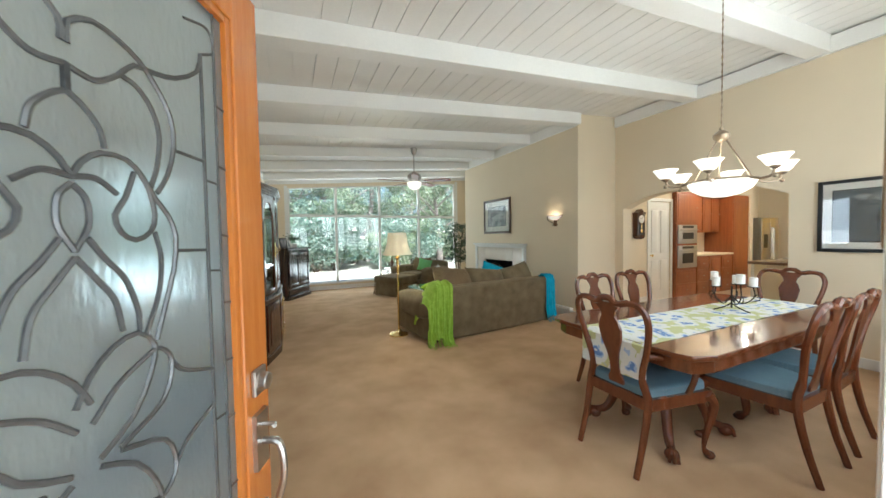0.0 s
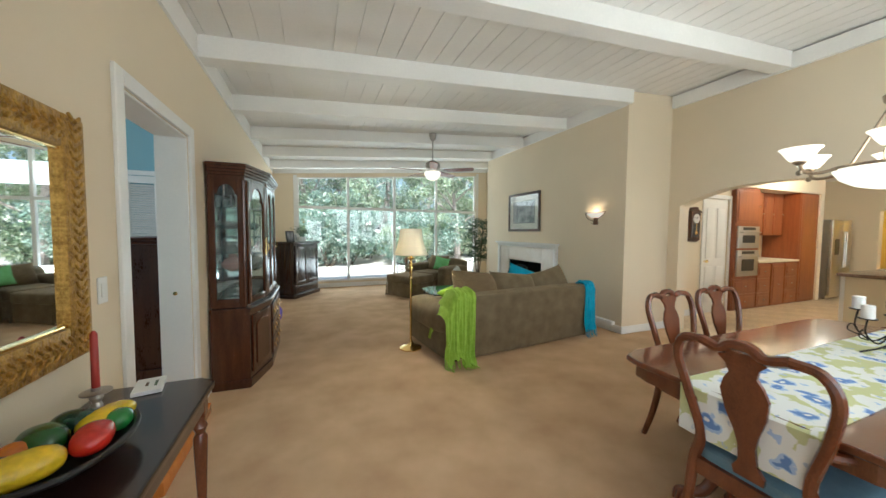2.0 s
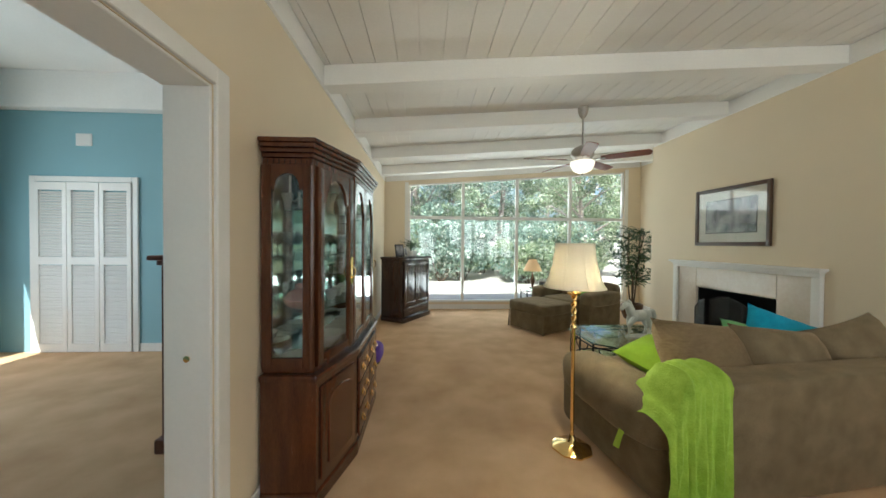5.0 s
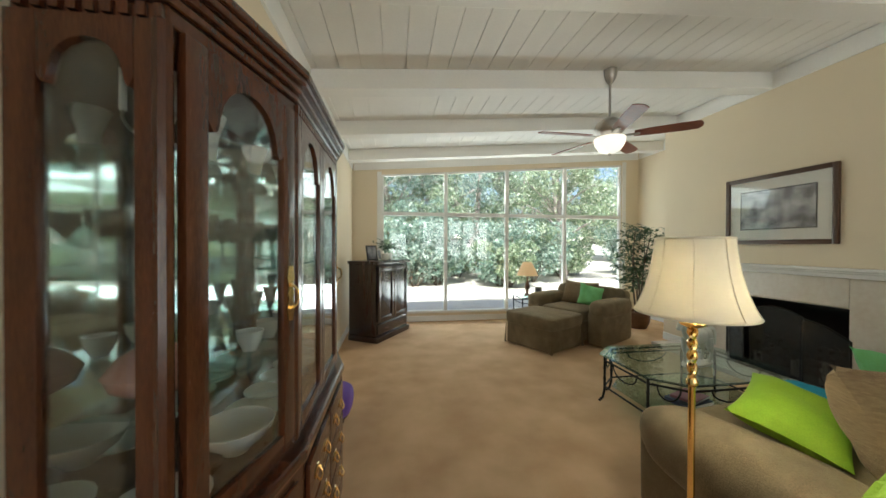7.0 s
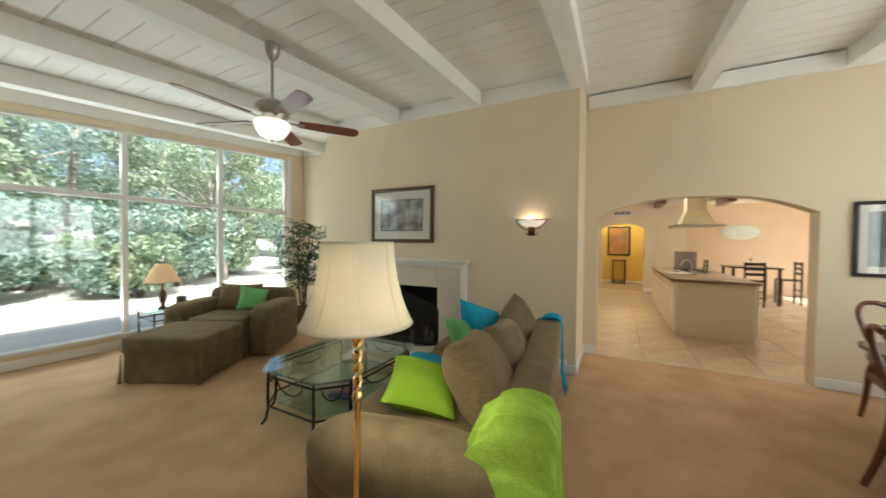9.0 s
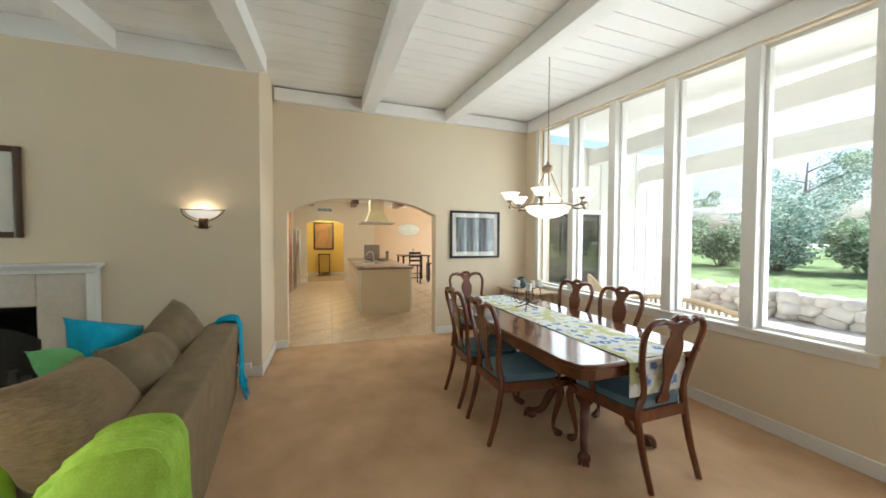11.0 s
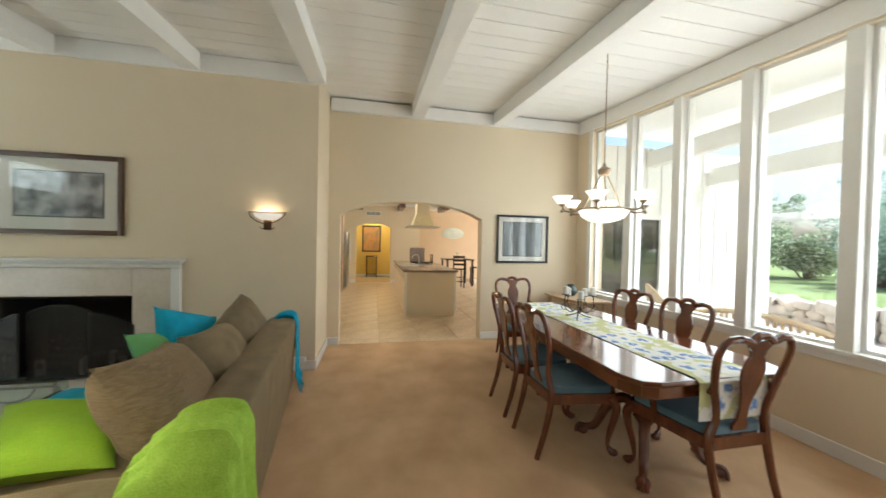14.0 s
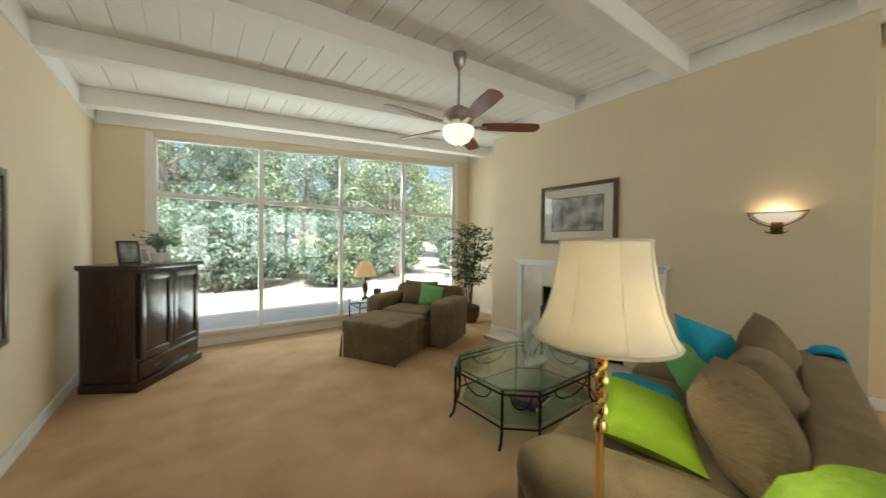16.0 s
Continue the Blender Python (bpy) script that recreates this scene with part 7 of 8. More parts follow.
# pendulum clock
ck = thing("wall_clock", pose(6.95, 4.0, 1.30), "dark wooden pendulum wall clock with a white dial", "clock")
box("case", -0.11, 0.11, -0.11, -0.002, 0.06, 0.50, M_CABWOOD, ck, bevel=0.008)
bm = bmesh.new()
plate(bm, [(-0.13, 0.50), (0.13, 0.50), (0.12, 0.53), (0.05, 0.55), (0.0, 0.60), (-0.05, 0.55), (-0.12, 0.53)], -0.12, -0.004)
part("pediment", bm, M_CABWOOD, ck)
bm = bmesh.new()
plate(bm, [(-0.12, 0.06), (-0.07, 0.02), (0, 0.0), (0.07, 0.02), (0.12, 0.06)], -0.11, -0.004)
part("base_bracket", bm, M_CABWOOD, ck)
bm = bmesh.new()
lathe(bm, [(0.0, 0), (0.08, 0.0), (0.08, 0.006), (0.0, 0.006)], 28, pose(0, -0.111, 0.40, 90, 0, 0))
part("dial", bm, M_CHINA, ck, "white enamel dial")
box("door_glass", -0.075, 0.075, -0.114, -0.111, 0.09, 0.30, M_BLACK, ck)
bm = bmesh.new()
tube(bm, [(0, -0.118, 0.31), (0, -0.118, 0.18)], 0.004, 6)
lathe(bm, [(0.0, 0), (0.032, 0.002), (0.03, 0.008), (0.0, 0.01)], 18, pose(0, -0.114, 0.16, 90, 0, 0))
part("pendulum", bm, M_BRASS, ck)
for L, a in ((0.05, 40), (0.065, -70)):
    box("clock_hand", -0.003, 0.003, -0.1195, -0.1175, 0, L, M_BLACK, ck, m=pose(0, 0, 0.40, 0, a, 0))


def kitchen_cab(x0, x1, z0, z1, doors, y=3.92, y1=4.54, name="kitchen_cabinet", label="cherry kitchen cabinet with raised-panel doors", drawers=0):
    t = thing(name, pose(x0, y, z0), label, "cabinet", "kitchen cabinets")
    w, h = x1 - x0, z1 - z0
    box("body", 0.001, w - 0.001, 0.02, y1 - y, 0, h, M_CHERRY, t)
    rows = [(0.02, h - 0.02)] if not drawers else [(0.02 + (h - 0.04) / drawers * k, (h - 0.04) / drawers * (k + 1) + 0.01) for k in range(drawers)]
    for k in range(doors):
        for a, b in rows:
            p, q = w / doors * k + 0.012, w / doors * (k + 1) - 0.012
            d = box("door" if not drawers else "drawer", p, q, 0.0, 0.02, a, b, M_CHERRY, t, bevel=0.004, seg=1)
            if b - a > 0.14:
                box("raised_panel", p + 0.05, q - 0.05, -0.01, 0.0, a + 0.05, b - 0.05, M_CHERRY, d, bevel=0.006, seg=1)
            bm = bmesh.new()
            soft(bm, 0.022, 0.03, 0.022, pose(q - 0.03 if not drawers else (p + q) / 2, -0.02, (a + b) / 2), 1.0, 8, 6)
            part("knob", bm, M_NICKEL, d)
    return t


kitchen_cab(8.13, 8.90, 0.0, 0.62, 1, drawers=2)
kitchen_cab(8.13, 8.90, 1.62, 2.32, 1)
ov = thing("wall_oven", pose(8.515, 3.92, 0.62), "stainless double wall oven with dark glass doors", "oven")
box("housing", -0.384, 0.384, 0.0, 0.6, 0.001, 0.999, M_CHERRY, ov)
for z0, z1 in ((0.03, 0.52), (0.56, 0.97)):
    d = box("oven_door", -0.34, 0.34, -0.03, -0.002, z0, z1, M_STEEL, ov, bevel=0.006)
    box("window", -0.2, 0.2, -0.033, -0.0305, z0 + 0.1, z1 - 0.17, M_BLACK, d)
    box("control_panel", -0.2, 0.2, -0.033, -0.0305, z1 - 0.07, z1 - 0.02, M_BLACK, d)
    bm = bmesh.new()
    tube(bm, [(-0.29, -0.03, z1 - 0.11), (-0.29, -0.07, z1 - 0.11), (0.29, -0.07, z1 - 0.11), (0.29, -0.03, z1 - 0.11)], 0.011, 8)
    part("handle", bm, M_STEEL, d)
for k in range(3):
    kitchen_cab(8.91 + 0.5 * k, 9.40 + 0.5 * k, 0.0, 0.88, 1, drawers=3 if k % 2 == 0 else 1)
tagged(box("worktop", 8.91, 10.41, 3.90, 4.54, 0.882, 0.92, M_PANEL, bevel=0.006), "pale stone worktop on the cherry cabinets", "worktop")
for k in range(2):
    kitchen_cab(8.91 + 0.75 * k, 9.65 + 0.75 * k, 1.42, 2.32, 2, y=4.2)
kitchen_cab(10.42, 11.14, 0.0, 2.32, 1, label="tall cherry pantry cabinet")
fr = thing("refrigerator", pose(12.0, 3.85, 0), "stainless steel refrigerator with two doors", "refrigerator")
box("body", -0.45, 0.45, 0.03, 0.69, 0.02, 1.78, M_STEEL, fr)
for x0, x1 in ((-0.449, -0.005), (0.005, 0.449)):
    d = box("door", x0, x1, -0.03, 0.028, 0.06, 1.77, M_STEEL, fr, bevel=0.012)
    bm = bmesh.new()
    hx = -0.05 if x1 < 0.1 else 0.05
    tube(bm, [(hx, -0.03, 0.7), (hx, -0.08, 0.72), (hx, -0.08, 1.5), (hx, -0.03, 1.52)], 0.011, 7)
    part("handle", bm, M_STEEL, d)
box("dispenser", -0.34, -0.14, -0.034, -0.031, 1.0, 1.35, M_BLACK, fr)
for x in (-0.4, 0.4):
    for y in (0.08, 0.64):
        box("foot", x - 0.02, x + 0.02, y - 0.02, y + 0.02, 0.001, 0.02, M_BLACK, fr)

# island with hood over it
isl = thing("kitchen_island", pose(7.52, 1.87, 0), "cream panelled kitchen island with brown granite top", "kitchen island")
box("body", 0, 3.5, -0.5, 0.5, 0.07, 0.88, M_PANEL, isl)
box("plinth", 0.004, 3.49, -0.494, 0.494, 0.001, 0.07, M_PANEL, isl)
box("worktop", -0.05, 3.56, -0.55, 0.55, 0.882, 0.925, M_GRANITE, isl, bevel=0.008, label="polished brown granite worktop")
for k in range(6):
    d = box("door", 0.05 + 0.57 * k, 0.59 + 0.57 * k, 0.501, 0.52, 0.10, 0.70, M_PANEL, isl, bevel=0.005, seg=1)
    e = box("drawer", 0.05 + 0.57 * k, 0.59 + 0.57 * k, 0.501, 0.52, 0.72, 0.86, M_PANEL, isl, bevel=0.005, seg=1)
    bm = bmesh.new()
    soft(bm, 0.02, 0.03, 0.02, pose(0.32 + 0.57 * k, 0.535, 0.79), 1.0, 8, 6)
    part("knob", bm, M_NICKEL, e)
for s in (-1, 1):
    box("end_panel_edge", -0.012, -0.001, s * 0.5 - 0.02, s * 0.5 + 0.02, 0.07, 0.88, M_WHITE, isl)
hob = thing("cooktop", pose(9.45, 1.80, 0.926), "black gas cooktop set on the granite island", "cooktop")
box("plate", -0.38, 0.38, -0.26, 0.26, 0, 0.012, M_STEEL, hob, bevel=0.004, seg=1)
for x in (-0.22, 0.0, 0.22):
    for y in (-0.13, 0.13):
        bm = bmesh.new()
        lathe(bm, [(0.0, 0.012), (0.045, 0.012), (0.04, 0.025), (0.0, 0.028)], 14, None, x, y)
        for a in range(4):
            tube(bm, [(x + 0.02 * math.cos(a * 1.571), y + 0.02 * math.sin(a * 1.571), 0.035), (x + 0.1 * math.cos(a * 1.571), y + 0.1 * math.sin(a * 1.571), 0.035), (x + 0.1 * math.cos(a * 1.571), y + 0.1 * math.sin(a * 1.571), 0.012)], 0.006, 5)
        part("burner", bm, M_BLACK, hob)
fc = thing("faucet", pose(8.75, 1.95, 0.926), "chrome gooseneck kitchen faucet on the island", "faucet")
bm = bmesh.new()
lathe(bm, [(0.03, 0), (0.03, 0.01), (0.014, 0.02)], 14)
tube(bm, curve([(0, 0, 0.0), (0, 0, 0.16), (0, 0.05, 0.26), (0, 0.14, 0.24), (0, 0.17, 0.17)], 18), 0.012, 8)
part("spout", bm, M_STEEL, fc, smooth=True)
bm = bmesh.new()
tube(bm, [(0.09, 0, 0.0), (0.09, 0, 0.06), (0.16, 0.0, 0.09)], 0.010, 7)
part("lever", bm, M_STEEL, fc)
snk = thing("sink", pose(8.75, 2.16, 0.926), "white rimmed sink set into the island top", "sink")
bm = bmesh.new()
lathe(bm, [(0.24, 0.0), (0.25, 0.012), (0.22, 0.012), (0.20, 0.004), (0.0, 0.003)], 28)
part("basin", bm, M_CHINA, snk, smooth=True)
sp = thing("backsplash_stand", pose(10.7, 1.75, 0.926), "mosaic framed panel standing on the island", "panel")
box("panel", -0.02, 0.02, -0.22, 0.22, 0, 0.40, mat("grey_mosaic", (0.14, 0.11, 0.10), 0.4, scale=30, fine=140, bump=0.3, second=(0.34, 0.28, 0.25)), sp, bevel=0.005)
hd = thing("range_hood", pose(9.45, 1.80, 0), "brushed metal range hood over the island cooktop", "range hood")
bm = bmesh.new()
prism(bm, [(-0.46, -0.40), (0.46, -0.40), (0.46, 0.40), (-0.46, 0.40)], 1.86, 1.895)
part("rim", bm, M_STEEL, hd, bevel=0.006)
bm = bmesh.new()
vs = cube(bm, -0.32, 0.32, -0.28, 0.28, 1.895, 2.17)
for v in vs[4:]:
    v.co.x *= 0.62
    v.co.y *= 0.62
part("canopy", bm, mat("warm_brushed_brass", (0.74, 0.66, 0.42), 0.35, metal=0.5, vary=0.1, bump=0.03), hd, "sloped brassy canopy", bevel=0.006)
box("chimney", -0.18, 0.18, -0.165, 0.165, 2.17, 2.799, M_PANEL, hd, bevel=0.004, seg=1, label="cream hood chimney")

# far things of the kitchen and hall
picture("framed_painting", pose(15.3, 3.12, 1.05, 0, 0, -90), 0.78, 1.12, 0.06, M_BLACK, 0.0, photo("warm_abstract_painting", [(0.30, 0.05, 0.02), (0.62, 0.30, 0.04), (0.75, 0.55, 0.2), (0.16, 0.14, 0.08)], 3), "warm orange abstract painting in a black frame")
pt = thing("pedestal_table", pose(15.08, 3.1, 0), "tall narrow dark iron plant stand", "stand")
box("top", -0.18, 0.18, -0.24, 0.24, 0.86, 0.90, M_BLACKWOOD, pt, bevel=0.004, seg=1)
for sx in (-1, 1):
    for sy in (-1, 1):
        box("leg", sx * 0.15 - 0.015, sx * 0.15 + 0.015, sy * 0.2 - 0.015, sy * 0.2 + 0.015, 0, 0.86, M_BLACKWOOD, pt)
box("stretcher", -0.15, 0.15, -0.19, 0.19, 0.12, 0.14, M_BLACKWOOD, pt)
vt = thing("wall_vent", pose(13.2, 3.05, 2.42, 0, 0, -90), "white slatted air vent high on the wall", "vent")
box("frame", -0.27, 0.27, -0.015, -0.002, 0, 0.16, M_WHITE, vt, bevel=0.003, seg=1)
for k in range(3):
    box("slat_panel", -0.24 + 0.165 * k, -0.09 + 0.165 * k, -0.018, -0.0155, 0.025, 0.135, mat("grey_vent", (0.3, 0.29, 0.27), 0.6, bump=0.1), vt)
vessel("wall_plaque", "pale oval sculpted wall plaque", "wall plaque", [(0.0, 0), (0.3, 0.0), (0.46, 0.02), (0.47, 0.04), (0.3, 0.06), (0.0, 0.07)], mat("pale_verdigris", (0.72, 0.74, 0.66), 0.5, vary=0.15, scale=5, bump=0.2), 0, 0, 0, 32)
ob = bpy.data.objects["wall_plaque"]
ob.matrix_world = pose(14.4, -0.2, 1.9, 0, -90, 0) @ Matrix.Diagonal((0.5, 1.0, 1.0, 1.0))
ob["group"] = "wall decoration"
tb = thing("breakfast_table", pose(12.4, 0.1, 0), "dark wooden counter-height breakfast table", "table")
box("top", -0.5, 0.5, -0.5, 0.5, 0.90, 0.94, M_BLACKWOOD, tb, bevel=0.006)
for sx in (-1, 1):
    for sy in (-1, 1):
        box("leg", sx * 0.44 - 0.03, sx * 0.44 + 0.03, sy * 0.44 - 0.03, sy * 0.44 + 0.03, 0, 0.90, M_BLACKWOOD, tb)


def counter_chair(m):
    c = thing("counter_chair", m, "dark wooden counter chair with a slatted back", "chair", "chairs round the breakfast table")
    box("seat", -0.2, 0.2, -0.2, 0.2, 0.60, 0.64, M_BLACKWOOD, c, bevel=0.006)
    for sx in (-1, 1):
        box("back_post", sx * 0.18 - 0.018, sx * 0.18 + 0.018, -0.2, -0.165, 0, 1.08, M_BLACKWOOD, c)
        box("leg", sx * 0.18 - 0.018, sx * 0.18 + 0.018, 0.165, 0.2, 0, 0.60, M_BLACKWOOD, c)
    for z in (0.75, 0.88, 1.0):
        box("back_slat", -0.16, 0.16, -0.195, -0.175, z, z + 0.07, M_BLACKWOOD, c)
    for z in (0.2, 0.35):
        box("stretcher", -0.162, 0.162, -0.19, -0.175, z, z + 0.03, M_BLACKWOOD, c)
    return c


c0 = counter_chair(pose(11.7, 0.25, 0, 0, 0, -90))
copy_thing(c0, pose(12.35, 0.85, 0, 0, 0, 180))
copy_thing(c0, pose(12.5, -0.68, 0, 0, 0, 0))
vessel("vase", "slim vase of green sprigs on the breakfast table", "vase", VASE, M_CLEAR, 12.35, 0.1, 0.941)
for x, y in ((9.3, 3.1), (7.4, 1.1), (11.6, 3.1)):
    rl = thing("recessed_light", pose(x, y, 2.8), "lit recessed ceiling spotlight", "ceiling light")
    bm = bmesh.new()
    lathe(bm, [(0.10, -0.001), (0.10, -0.012), (0.075, -0.012), (0.07, -0.004)], 24)
    part("trim_ring", bm, M_WHITE, rl)
    bm = bmesh.new()
    lathe(bm, [(0.0, -0.006), (0.07, -0.006), (0.07, -0.002)], 20)
    part("lens", bm, glow("spot_lens", (1, 0.9, 0.7), 14), rl, "glowing lens")
lamp("kitchen_spot_light", "POINT", pose(9.3, 3.1, 2.6), 35, (1.0, 0.84, 0.62), r=0.1)
lamp("hall_light", "POINT", pose(14.4, 3.0, 2.5), 18, (1.0, 0.80, 0.5), r=0.1)

# ---- porch and wing outside the dining windows ----
M_SIDING = mat("white_board_siding", (0.80, 0.79, 0.75), 0.6, vary=0.04, scale=3, fine=60, bump=0.1)
M_CONC = mat("grey_concrete", (0.42, 0.40, 0.37), 0.85, scale=2, fine=60, bump=0.3, second=(0.56, 0.54, 0.50))
setting(box("porch_floor", -6, 5.95, -4.2, -0.44, -0.15, -0.012, M_CONC), "grey concrete porch floor", "porch")
bm = bmesh.new()
cube(bm, 5.95, 6.05, -4.5, -2.0, -0.1, 3.2)
cube(bm, 5.95, 6.05, -0.5, -0.445, -0.1, 3.2)
cube(bm, 5.95, 6.05, -2.0, -0.5, -0.1, 0.6)
cube(bm, 5.95, 6.05, -2.0, -0.5, 2.0, 3.2)
for i in range(14):
    y = -4.4 + 0.3 * i
    if not -2.1 < y < -0.4:
        cube(bm, 5.93, 5.95, y, y + 0.05, -0.1, 3.2)
    else:
        cube(bm, 5.93, 5.95, y, y + 0.05, 2.05, 3.2)
setting(part("wall_wing", bm, M_SIDING), "white board-and-batten wall of the kitchen wing", "wall")
ww = thing("window_3", pose(5.96, -1.25, 1.3), "double window of the kitchen wing with white frame", "window", kind="structure")
for a in ((-0.04, 0.02, -0.78, -0.70, -0.74, 0.74), (-0.04, 0.02, 0.70, 0.78, -0.74, 0.74), (-0.04, 0.02, -0.70, 0.70, 0.66, 0.74), (-0.04, 0.02, -0.70, 0.70, -0.74, -0.66), (-0.04, 0.02, -0.04, 0.04, -0.66, 0.66)):
    box("frame", *a, M_WHITE, ww)
for y0, y1 in ((-0.70, -0.04), (0.04, 0.70)):
    box("pane", 0.0, 0.005, y0, y1, -0.66, 0.66, glass("dark_pane", (0.35, 0.4, 0.4), mirror=0.2), ww)
for y, z0, z1 in ((-1.7, 2.86, 3.12), (-3.0, 2.62, 2.92)):
    setting(box("porch_beam", -6, 5.93, y - 0.07, y + 0.07, z0, z1, M_SIDING, bevel=0.006), "white painted porch beam", "beam")
for x in (-3.2, 0.1, 5.15):
    p = thing("porch_post", pose(x, -3.0, -0.012), "square white painted porch post", "post")
    box("shaft", -0.08, 0.08, -0.08, 0.08, 0, 2.63, M_SIDING, p, bevel=0.006)
    box("foot", -0.11, 0.11, -0.11, 0.11, 0, 0.14, M_SIDING, p, bevel=0.006)
M_WICKER = mat("pale_wicker", (0.55, 0.42, 0.26), 0.7, scale=60, fine=160, bump=0.9, depth=0.01, second=(0.72, 0.58, 0.40))
wc = thing("wicker_chair", pose(4.85, -1.15, -0.012, 0, 0, 150), "pale wicker porch chair with a rounded back", "chair")
bm = bmesh.new()
soft(bm, 0.56, 0.54, 0.1, pose(0, 0, 0.42), 0.4, 24, 8)
part("seat", bm, M_WICKER, wc, smooth=True)
bm = bmesh.new()
sheet(bm, lambda u, v: Vector((0.30 * math.cos(math.pi * (0.02 + 0.96 * u)), -0.06 - 0.26 * math.sin(math.pi * (0.02 + 0.96 * u)) - 0.05 * v, 0.42 + v * (0.24 + 0.30 * math.sin(math.pi * u)))), 20, 8, 0.03)
part("back", bm, M_WICKER, wc, smooth=True)
for sx in (-1, 1):
    for sy in (-1, 1):
        bm = bmesh.new()
        tube(bm, [(sx * 0.23, sy * 0.22, 0.40), (sx * 0.25, sy * 0.24, 0.0)], 0.022, 8)
        part("leg", bm, M_WICKER, wc)
wb = thing("porch_bench", pose(3.5, -0.95, -0.012, 0, 0, 180), "pale wooden slatted porch bench", "bench")
box("seat", -0.65, 0.65, -0.25, 0.25, 0.40, 0.44, M_WICKER, wb, bevel=0.006)
bm = bmesh.new()
tube(bm, curve([(-0.66, -0.26, 0.74), (-0.35, -0.29, 0.82), (0, -0.30, 0.85), (0.35, -0.29, 0.82), (0.66, -0.26, 0.74)], 20), 0.028, 8)
part("back_rail", bm, M_WICKER, wb, smooth=True)
for i in range(21):
    x = -0.6 + 0.06 * i
    box("back_slat", x - 0.012, x + 0.012, -0.285, -0.265, 0.44, 0.72 + 0.1 * (1 - (x / 0.66) ** 2), M_WICKER, wb)
for sx in (-0.6, 0.6):
    for y in (-0.24, 0.22):
        box("leg", sx - 0.03, sx + 0.03, y - 0.03, y + 0.03, 0, 0.40, M_WICKER, wb)

# ---- grounds ----
M_GRASS = mat("lawn_grass", (0.12, 0.17, 0.06), 0.95, scale=1.2, fine=60, bump=0.9, depth=0.03, spec=0.1, second=(0.25, 0.31, 0.14))
M_SOIL = mat("dry_pale_ground", (0.52, 0.48, 0.41), 0.95, scale=0.8, fine=30, bump=0.7, depth=0.02, spec=0.1, second=(0.70, 0.66, 0.59))
bm = bmesh.new()
N = 60
ground = [[None] * (N + 1) for _ in range(N + 1)]
for j in range(N + 1):
    for i in range(N + 1):
        u, v = 2 * i / N - 1, 2 * j / N - 1
        x, y = 3 + math.copysign(abs(u) ** 2.6, u) * 400, 3 + math.copysign(abs(v) ** 2.6, v) * 400
        z = -0.16
        if y > 13:
            z += min(2.0, (y - 13) * 0.05)
        ground[j][i] = bm.verts.new((x, y, z + 0.04 * noise.noise(Vector((x, y, 0)) * 0.2)))
for j in range(N):
    for i in range(N):
        bm.faces.new((ground[j][i], ground[j][i + 1], ground[j + 1][i + 1], ground[j + 1][i]))
setting(part("ground", bm, M_SOIL, smooth=True), "dry pale ground with leaf litter around the house", "ground")
setting(box("patio", -2, 8, 9.34, 11.6, -0.16, -0.04, M_CONC), "grey concrete garden patio", "pavement")
bm = bmesh.new()
g = [[bm.verts.new((-30 + 60 * i / 40, -6.25 - 30 * j / 30, 0.36 + 0.03 * j * 0.6 + 0.03 * noise.noise(Vector((i * 0.4, j * 0.4, 3))))) for i in range(41)] for j in range(31)]
for j in range(30):
    for i in range(40):
        bm.faces.new((g[j][i], g[j][i + 1], g[j + 1][i + 1], g[j + 1][i]))
setting(part("lawn", bm, M_GRASS, smooth=True), "sunlit green lawn above the stone wall", "lawn")
M_STONE = mat("tan_fieldstone", (0.42, 0.38, 0.33), 0.85, scale=7, fine=50, bump=0.7, depth=0.02, second=(0.66, 0.61, 0.54))
sw = thing("stone_wall", pose(0, -6.0, -0.15), "low dry-stacked fieldstone garden wall", "stone wall", kind="structure")
rnd = random.Random(8)
stones = []
for k in range(6):
    bm = bmesh.new()
    soft(bm, 0.42, 0.34, 0.26, None, 0.62, 12, 8)
    for v in bm.verts:
        v.co += v.co.normalized() * 0.07 * noise.noise(v.co * 6 + Vector((k * 5, 0, 0)))
    q = part("stone", bm, M_STONE, sw, smooth=True)
    stones.append(q)
for row in range(3):
    x = -2.0 + 0.17 * row
    while x < 13:
        s = rnd.uniform(0.75, 1.2)
        q = new("stone", stones[rnd.randrange(6)].data)
        q.parent = sw
        q.matrix_world = pose(x, -6.0 + rnd.uniform(-0.05, 0.05), -0.06 + 0.19 * row, rnd.uniform(-15, 15), rnd.uniform(-15, 15), rnd.uniform(0, 360)) @ Matrix.Scale(s, 4)
        x += 0.36 * s
for k, q in enumerate(stones):
    q.matrix_world = pose(-2.5 - 0.4 * k, -6.0, -0.03)

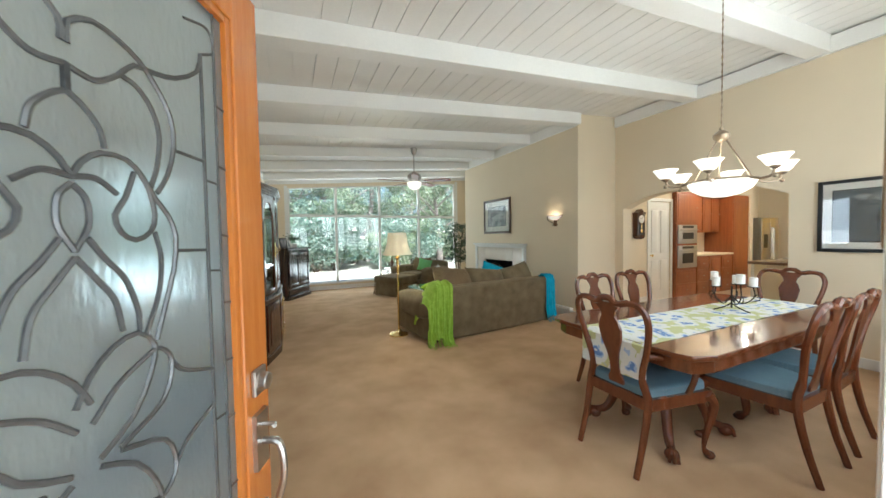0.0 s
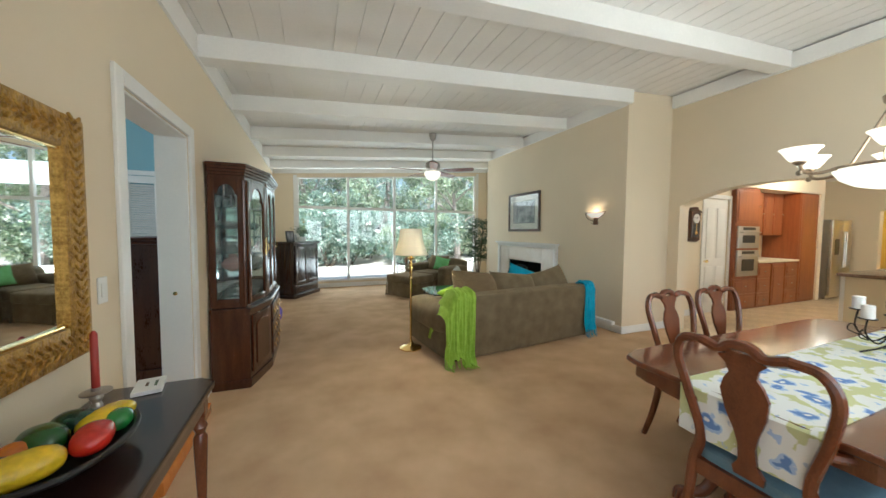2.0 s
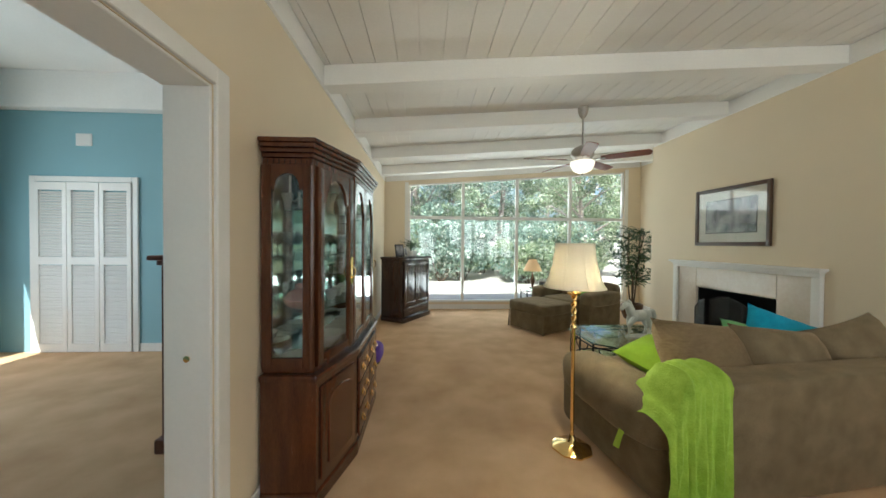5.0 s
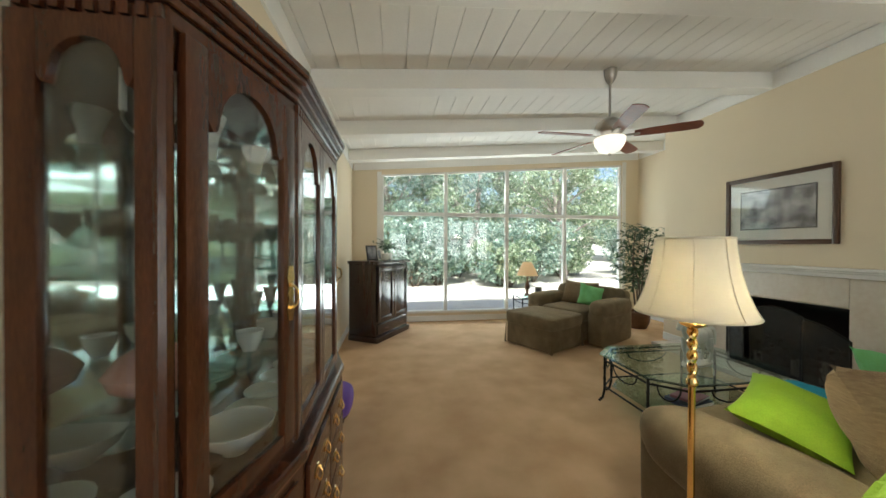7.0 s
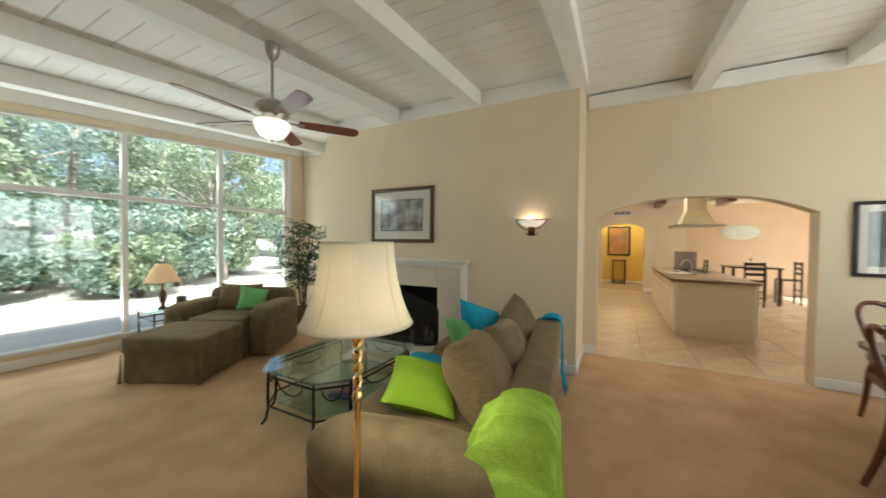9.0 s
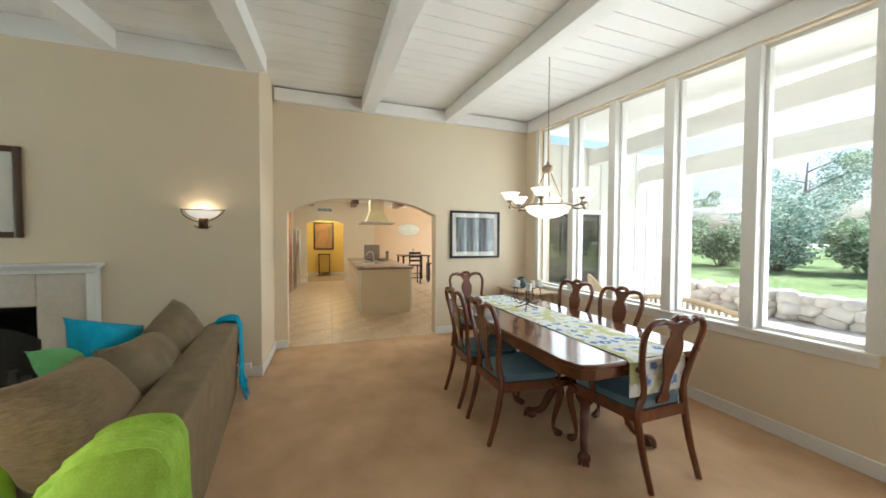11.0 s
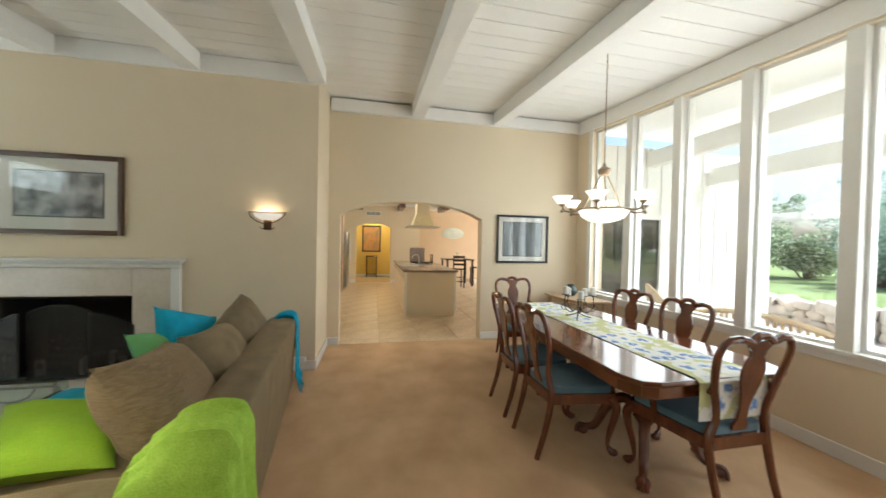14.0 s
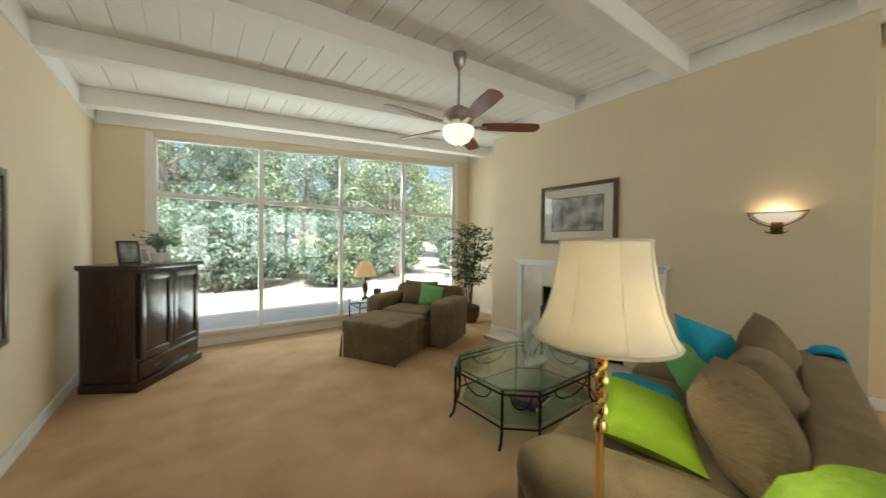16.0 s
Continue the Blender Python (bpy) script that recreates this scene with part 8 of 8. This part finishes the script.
# ---- trees and shrubs ----
def leaf_mat(name, c1, c2):
    m = bpy.data.materials.new(name)
    m.use_nodes = True
    n, l = m.node_tree.nodes, m.node_tree.links
    geo, rp, b, tr, mx = n.new("ShaderNodeNewGeometry"), n.new("ShaderNodeValToRGB"), n["Principled BSDF"], n.new("ShaderNodeBsdfTranslucent"), n.new("ShaderNodeMixShader")
    # near-white end of the ramp: sun glints painted into the colour of random leaves
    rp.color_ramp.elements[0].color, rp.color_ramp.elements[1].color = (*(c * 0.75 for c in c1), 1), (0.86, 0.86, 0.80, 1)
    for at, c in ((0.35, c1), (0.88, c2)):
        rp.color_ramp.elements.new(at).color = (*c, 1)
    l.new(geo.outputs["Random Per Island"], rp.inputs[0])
    l.new(rp.outputs[0], b.inputs["Base Color"])
    l.new(rp.outputs[0], tr.inputs[0])
    b.inputs["Roughness"].default_value = 0.5
    mx.inputs[0].default_value = 0.4
    l.new(b.outputs[0], mx.inputs[1])
    l.new(tr.outputs[0], mx.inputs[2])
    l.new(mx.outputs[0], n["Material Output"].inputs[0])
    return m


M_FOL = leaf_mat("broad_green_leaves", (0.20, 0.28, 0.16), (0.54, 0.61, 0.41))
M_TRUNK = mat("pale_pinkish_bark", (0.26, 0.21, 0.19), 0.9, scale=6, fine=60, bump=0.8, depth=0.02, second=(0.46, 0.40, 0.36))
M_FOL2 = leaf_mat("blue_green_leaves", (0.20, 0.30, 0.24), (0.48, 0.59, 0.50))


def leaves(name, centres, radii, count, size, material, parent, seed):
    """Many small bent leaves in uneven clumps, one mesh."""
    rg = np.random.default_rng(seed)
    c, r = np.array(centres), np.array(radii)
    w = rg.integers(0, len(c), count)
    d = rg.normal(size=(count, 3))
    d /= np.linalg.norm(d, axis=1)[:, None]
    p = c[w] + d * (r[w] * rg.uniform(0.35, 1.0, count) ** 0.5)[:, None] * np.array([1, 1, 0.75])
    a = rg.normal(size=(count, 3))
    a /= np.linalg.norm(a, axis=1)[:, None]
    b = np.cross(a, rg.normal(size=(count, 3)))
    b /= np.linalg.norm(b, axis=1)[:, None]
    s = size * rg.uniform(0.6, 1.4, count)[:, None]
    verts = np.stack([p - a * s, p + b * s * 0.45, p + a * s, p - b * s * 0.45], 1).reshape(-1, 3)
    me = bpy.data.meshes.new(name)
    me.from_pydata(verts.tolist(), [], np.arange(count * 4).reshape(-1, 4).tolist())
    me.materials.append(material)
    ob = new(name, me)
    ob.parent = parent
    return ob


def tree(m, h, seed, material, count, label):
    rg = random.Random(seed)
    t = thing("tree", m, label, "tree", "trees around the house")
    bm = bmesh.new()
    lean = Vector((rg.uniform(-0.6, 0.6), rg.uniform(-0.4, 0.4), 0))
    trunk = curve([Vector((0, 0, -0.3)), lean * 0.3 + Vector((0, 0, h * 0.25)), lean * 0.8 + Vector((0, 0, h * 0.5)), lean + Vector((0, 0, h * 0.8))], 12)
    tube(bm, trunk, [0.17 * h / 6 * (1 - 0.07 * i) for i in range(len(trunk))], 8)
    cs, rs = [], []
    for k in range(11):
        p = trunk[3 + k % (len(trunk) - 4)]
        a = rg.uniform(0, 6.28)
        d = Vector((math.cos(a), math.sin(a), rg.uniform(0.1, 0.9))) * rg.uniform(0.18, 0.36) * h
        tube(bm, curve([p, p + d * 0.5 + Vector((0, 0, 0.1)), p + d], 6), [0.06, 0.05, 0.045, 0.035, 0.03, 0.025, 0.02], 6)
        for q in range(3):
            cs.append(tuple(p + d * (0.55 + 0.25 * q) + Vector((rg.uniform(-0.5, 0.5), rg.uniform(-0.5, 0.5), rg.uniform(-0.3, 0.4)))))
            rs.append(rg.uniform(0.4, 0.85) * h / 7)
    part("trunk", bm, M_TRUNK, t, smooth=True)
    leaves("crown", cs, rs, count, 0.075, material, t, seed)
    return t


def shrub(m, w, h, seed, material, count, label):
    rg = random.Random(seed)
    t = thing("shrub", m, label, "shrub", "shrubs around the house")
    bm = bmesh.new()
    cs, rs = [], []
    for k in range(9):
        a = rg.uniform(0, 6.28)
        tip = Vector((math.cos(a) * w * rg.uniform(0.2, 0.8), math.sin(a) * w * rg.uniform(0.2, 0.6), h * rg.uniform(0.3, 0.95)))
        tube(bm, [(0, 0, -0.2), tip * 0.5, tip], [0.03, 0.02, 0.01], 5)
        cs += [tuple(tip), tuple(tip * 0.6)]
        rs += [w * rg.uniform(0.2, 0.42), w * rg.uniform(0.25, 0.4)]
    part("stems", bm, M_BARK, t)
    leaves("leafage", cs, rs, count, 0.065, material, t, seed + 50)
    return t


TL, SL = "broadleaf tree with a dense green crown", "dense leafy green shrub"
ta = tree(pose(0.5, 17, 0), 7.5, 1, M_FOL, 9000, TL)
tb2 = tree(pose(4.5, 18.5, 0), 8.5, 2, M_FOL2, 9000, TL)
tc2 = tree(pose(8.2, 16.5, 0), 7.0, 3, M_FOL, 9000, TL)
rnd = random.Random(21)
for k in range(22):
    base = (ta, tb2, tc2)[k % 3]
    copy_thing(base, pose(-12 + 1.8 * k + rnd.uniform(-1, 1), 20 + rnd.uniform(-2.0, 7), 0.1, 0, 0, rnd.uniform(0, 360)))
sa = shrub(pose(1.5, 15, -0.05), 1.7, 2.3, 5, M_FOL2, 6000, SL)
sb2 = shrub(pose(5.0, 14.6, -0.05), 1.5, 1.8, 6, M_FOL, 6000, SL)
for k in range(24):
    copy_thing((sa, sb2)[k % 2], pose(-10 + 1.2 * k + rnd.uniform(-0.5, 0.5), 15.6 + rnd.uniform(-0.9, 2.5), -0.05, 0, 0, rnd.uniform(0, 360)))
# front garden
for x, y, k in ((5.6, -13.5, 0), (9.0, -15, 1), (2.5, -16, 2), (13, -14, 0), (17, -17, 1), (0, -18, 2), (-4, -15, 0), (21, -14, 2), (11, -20, 1), (6, -22, 0)):
    copy_thing((ta, tb2, tc2)[k], pose(x, y, 0.4, 0, 0, 40 * k + 13 * x) @ Matrix.Scale(0.62, 4))
for x, y, k in ((3.8, -11.5, 0), (5.8, -12, 1), (7.8, -11.5, 0), (10, -12.4, 1), (1.2, -12, 0), (12.5, -12, 1), (-1.5, -11, 0), (-4, -10, 1), (15, -12, 0)):
    copy_thing((sa, sb2)[k], pose(x, y, 0.42, 0, 0, 50 * k + 17 * x))
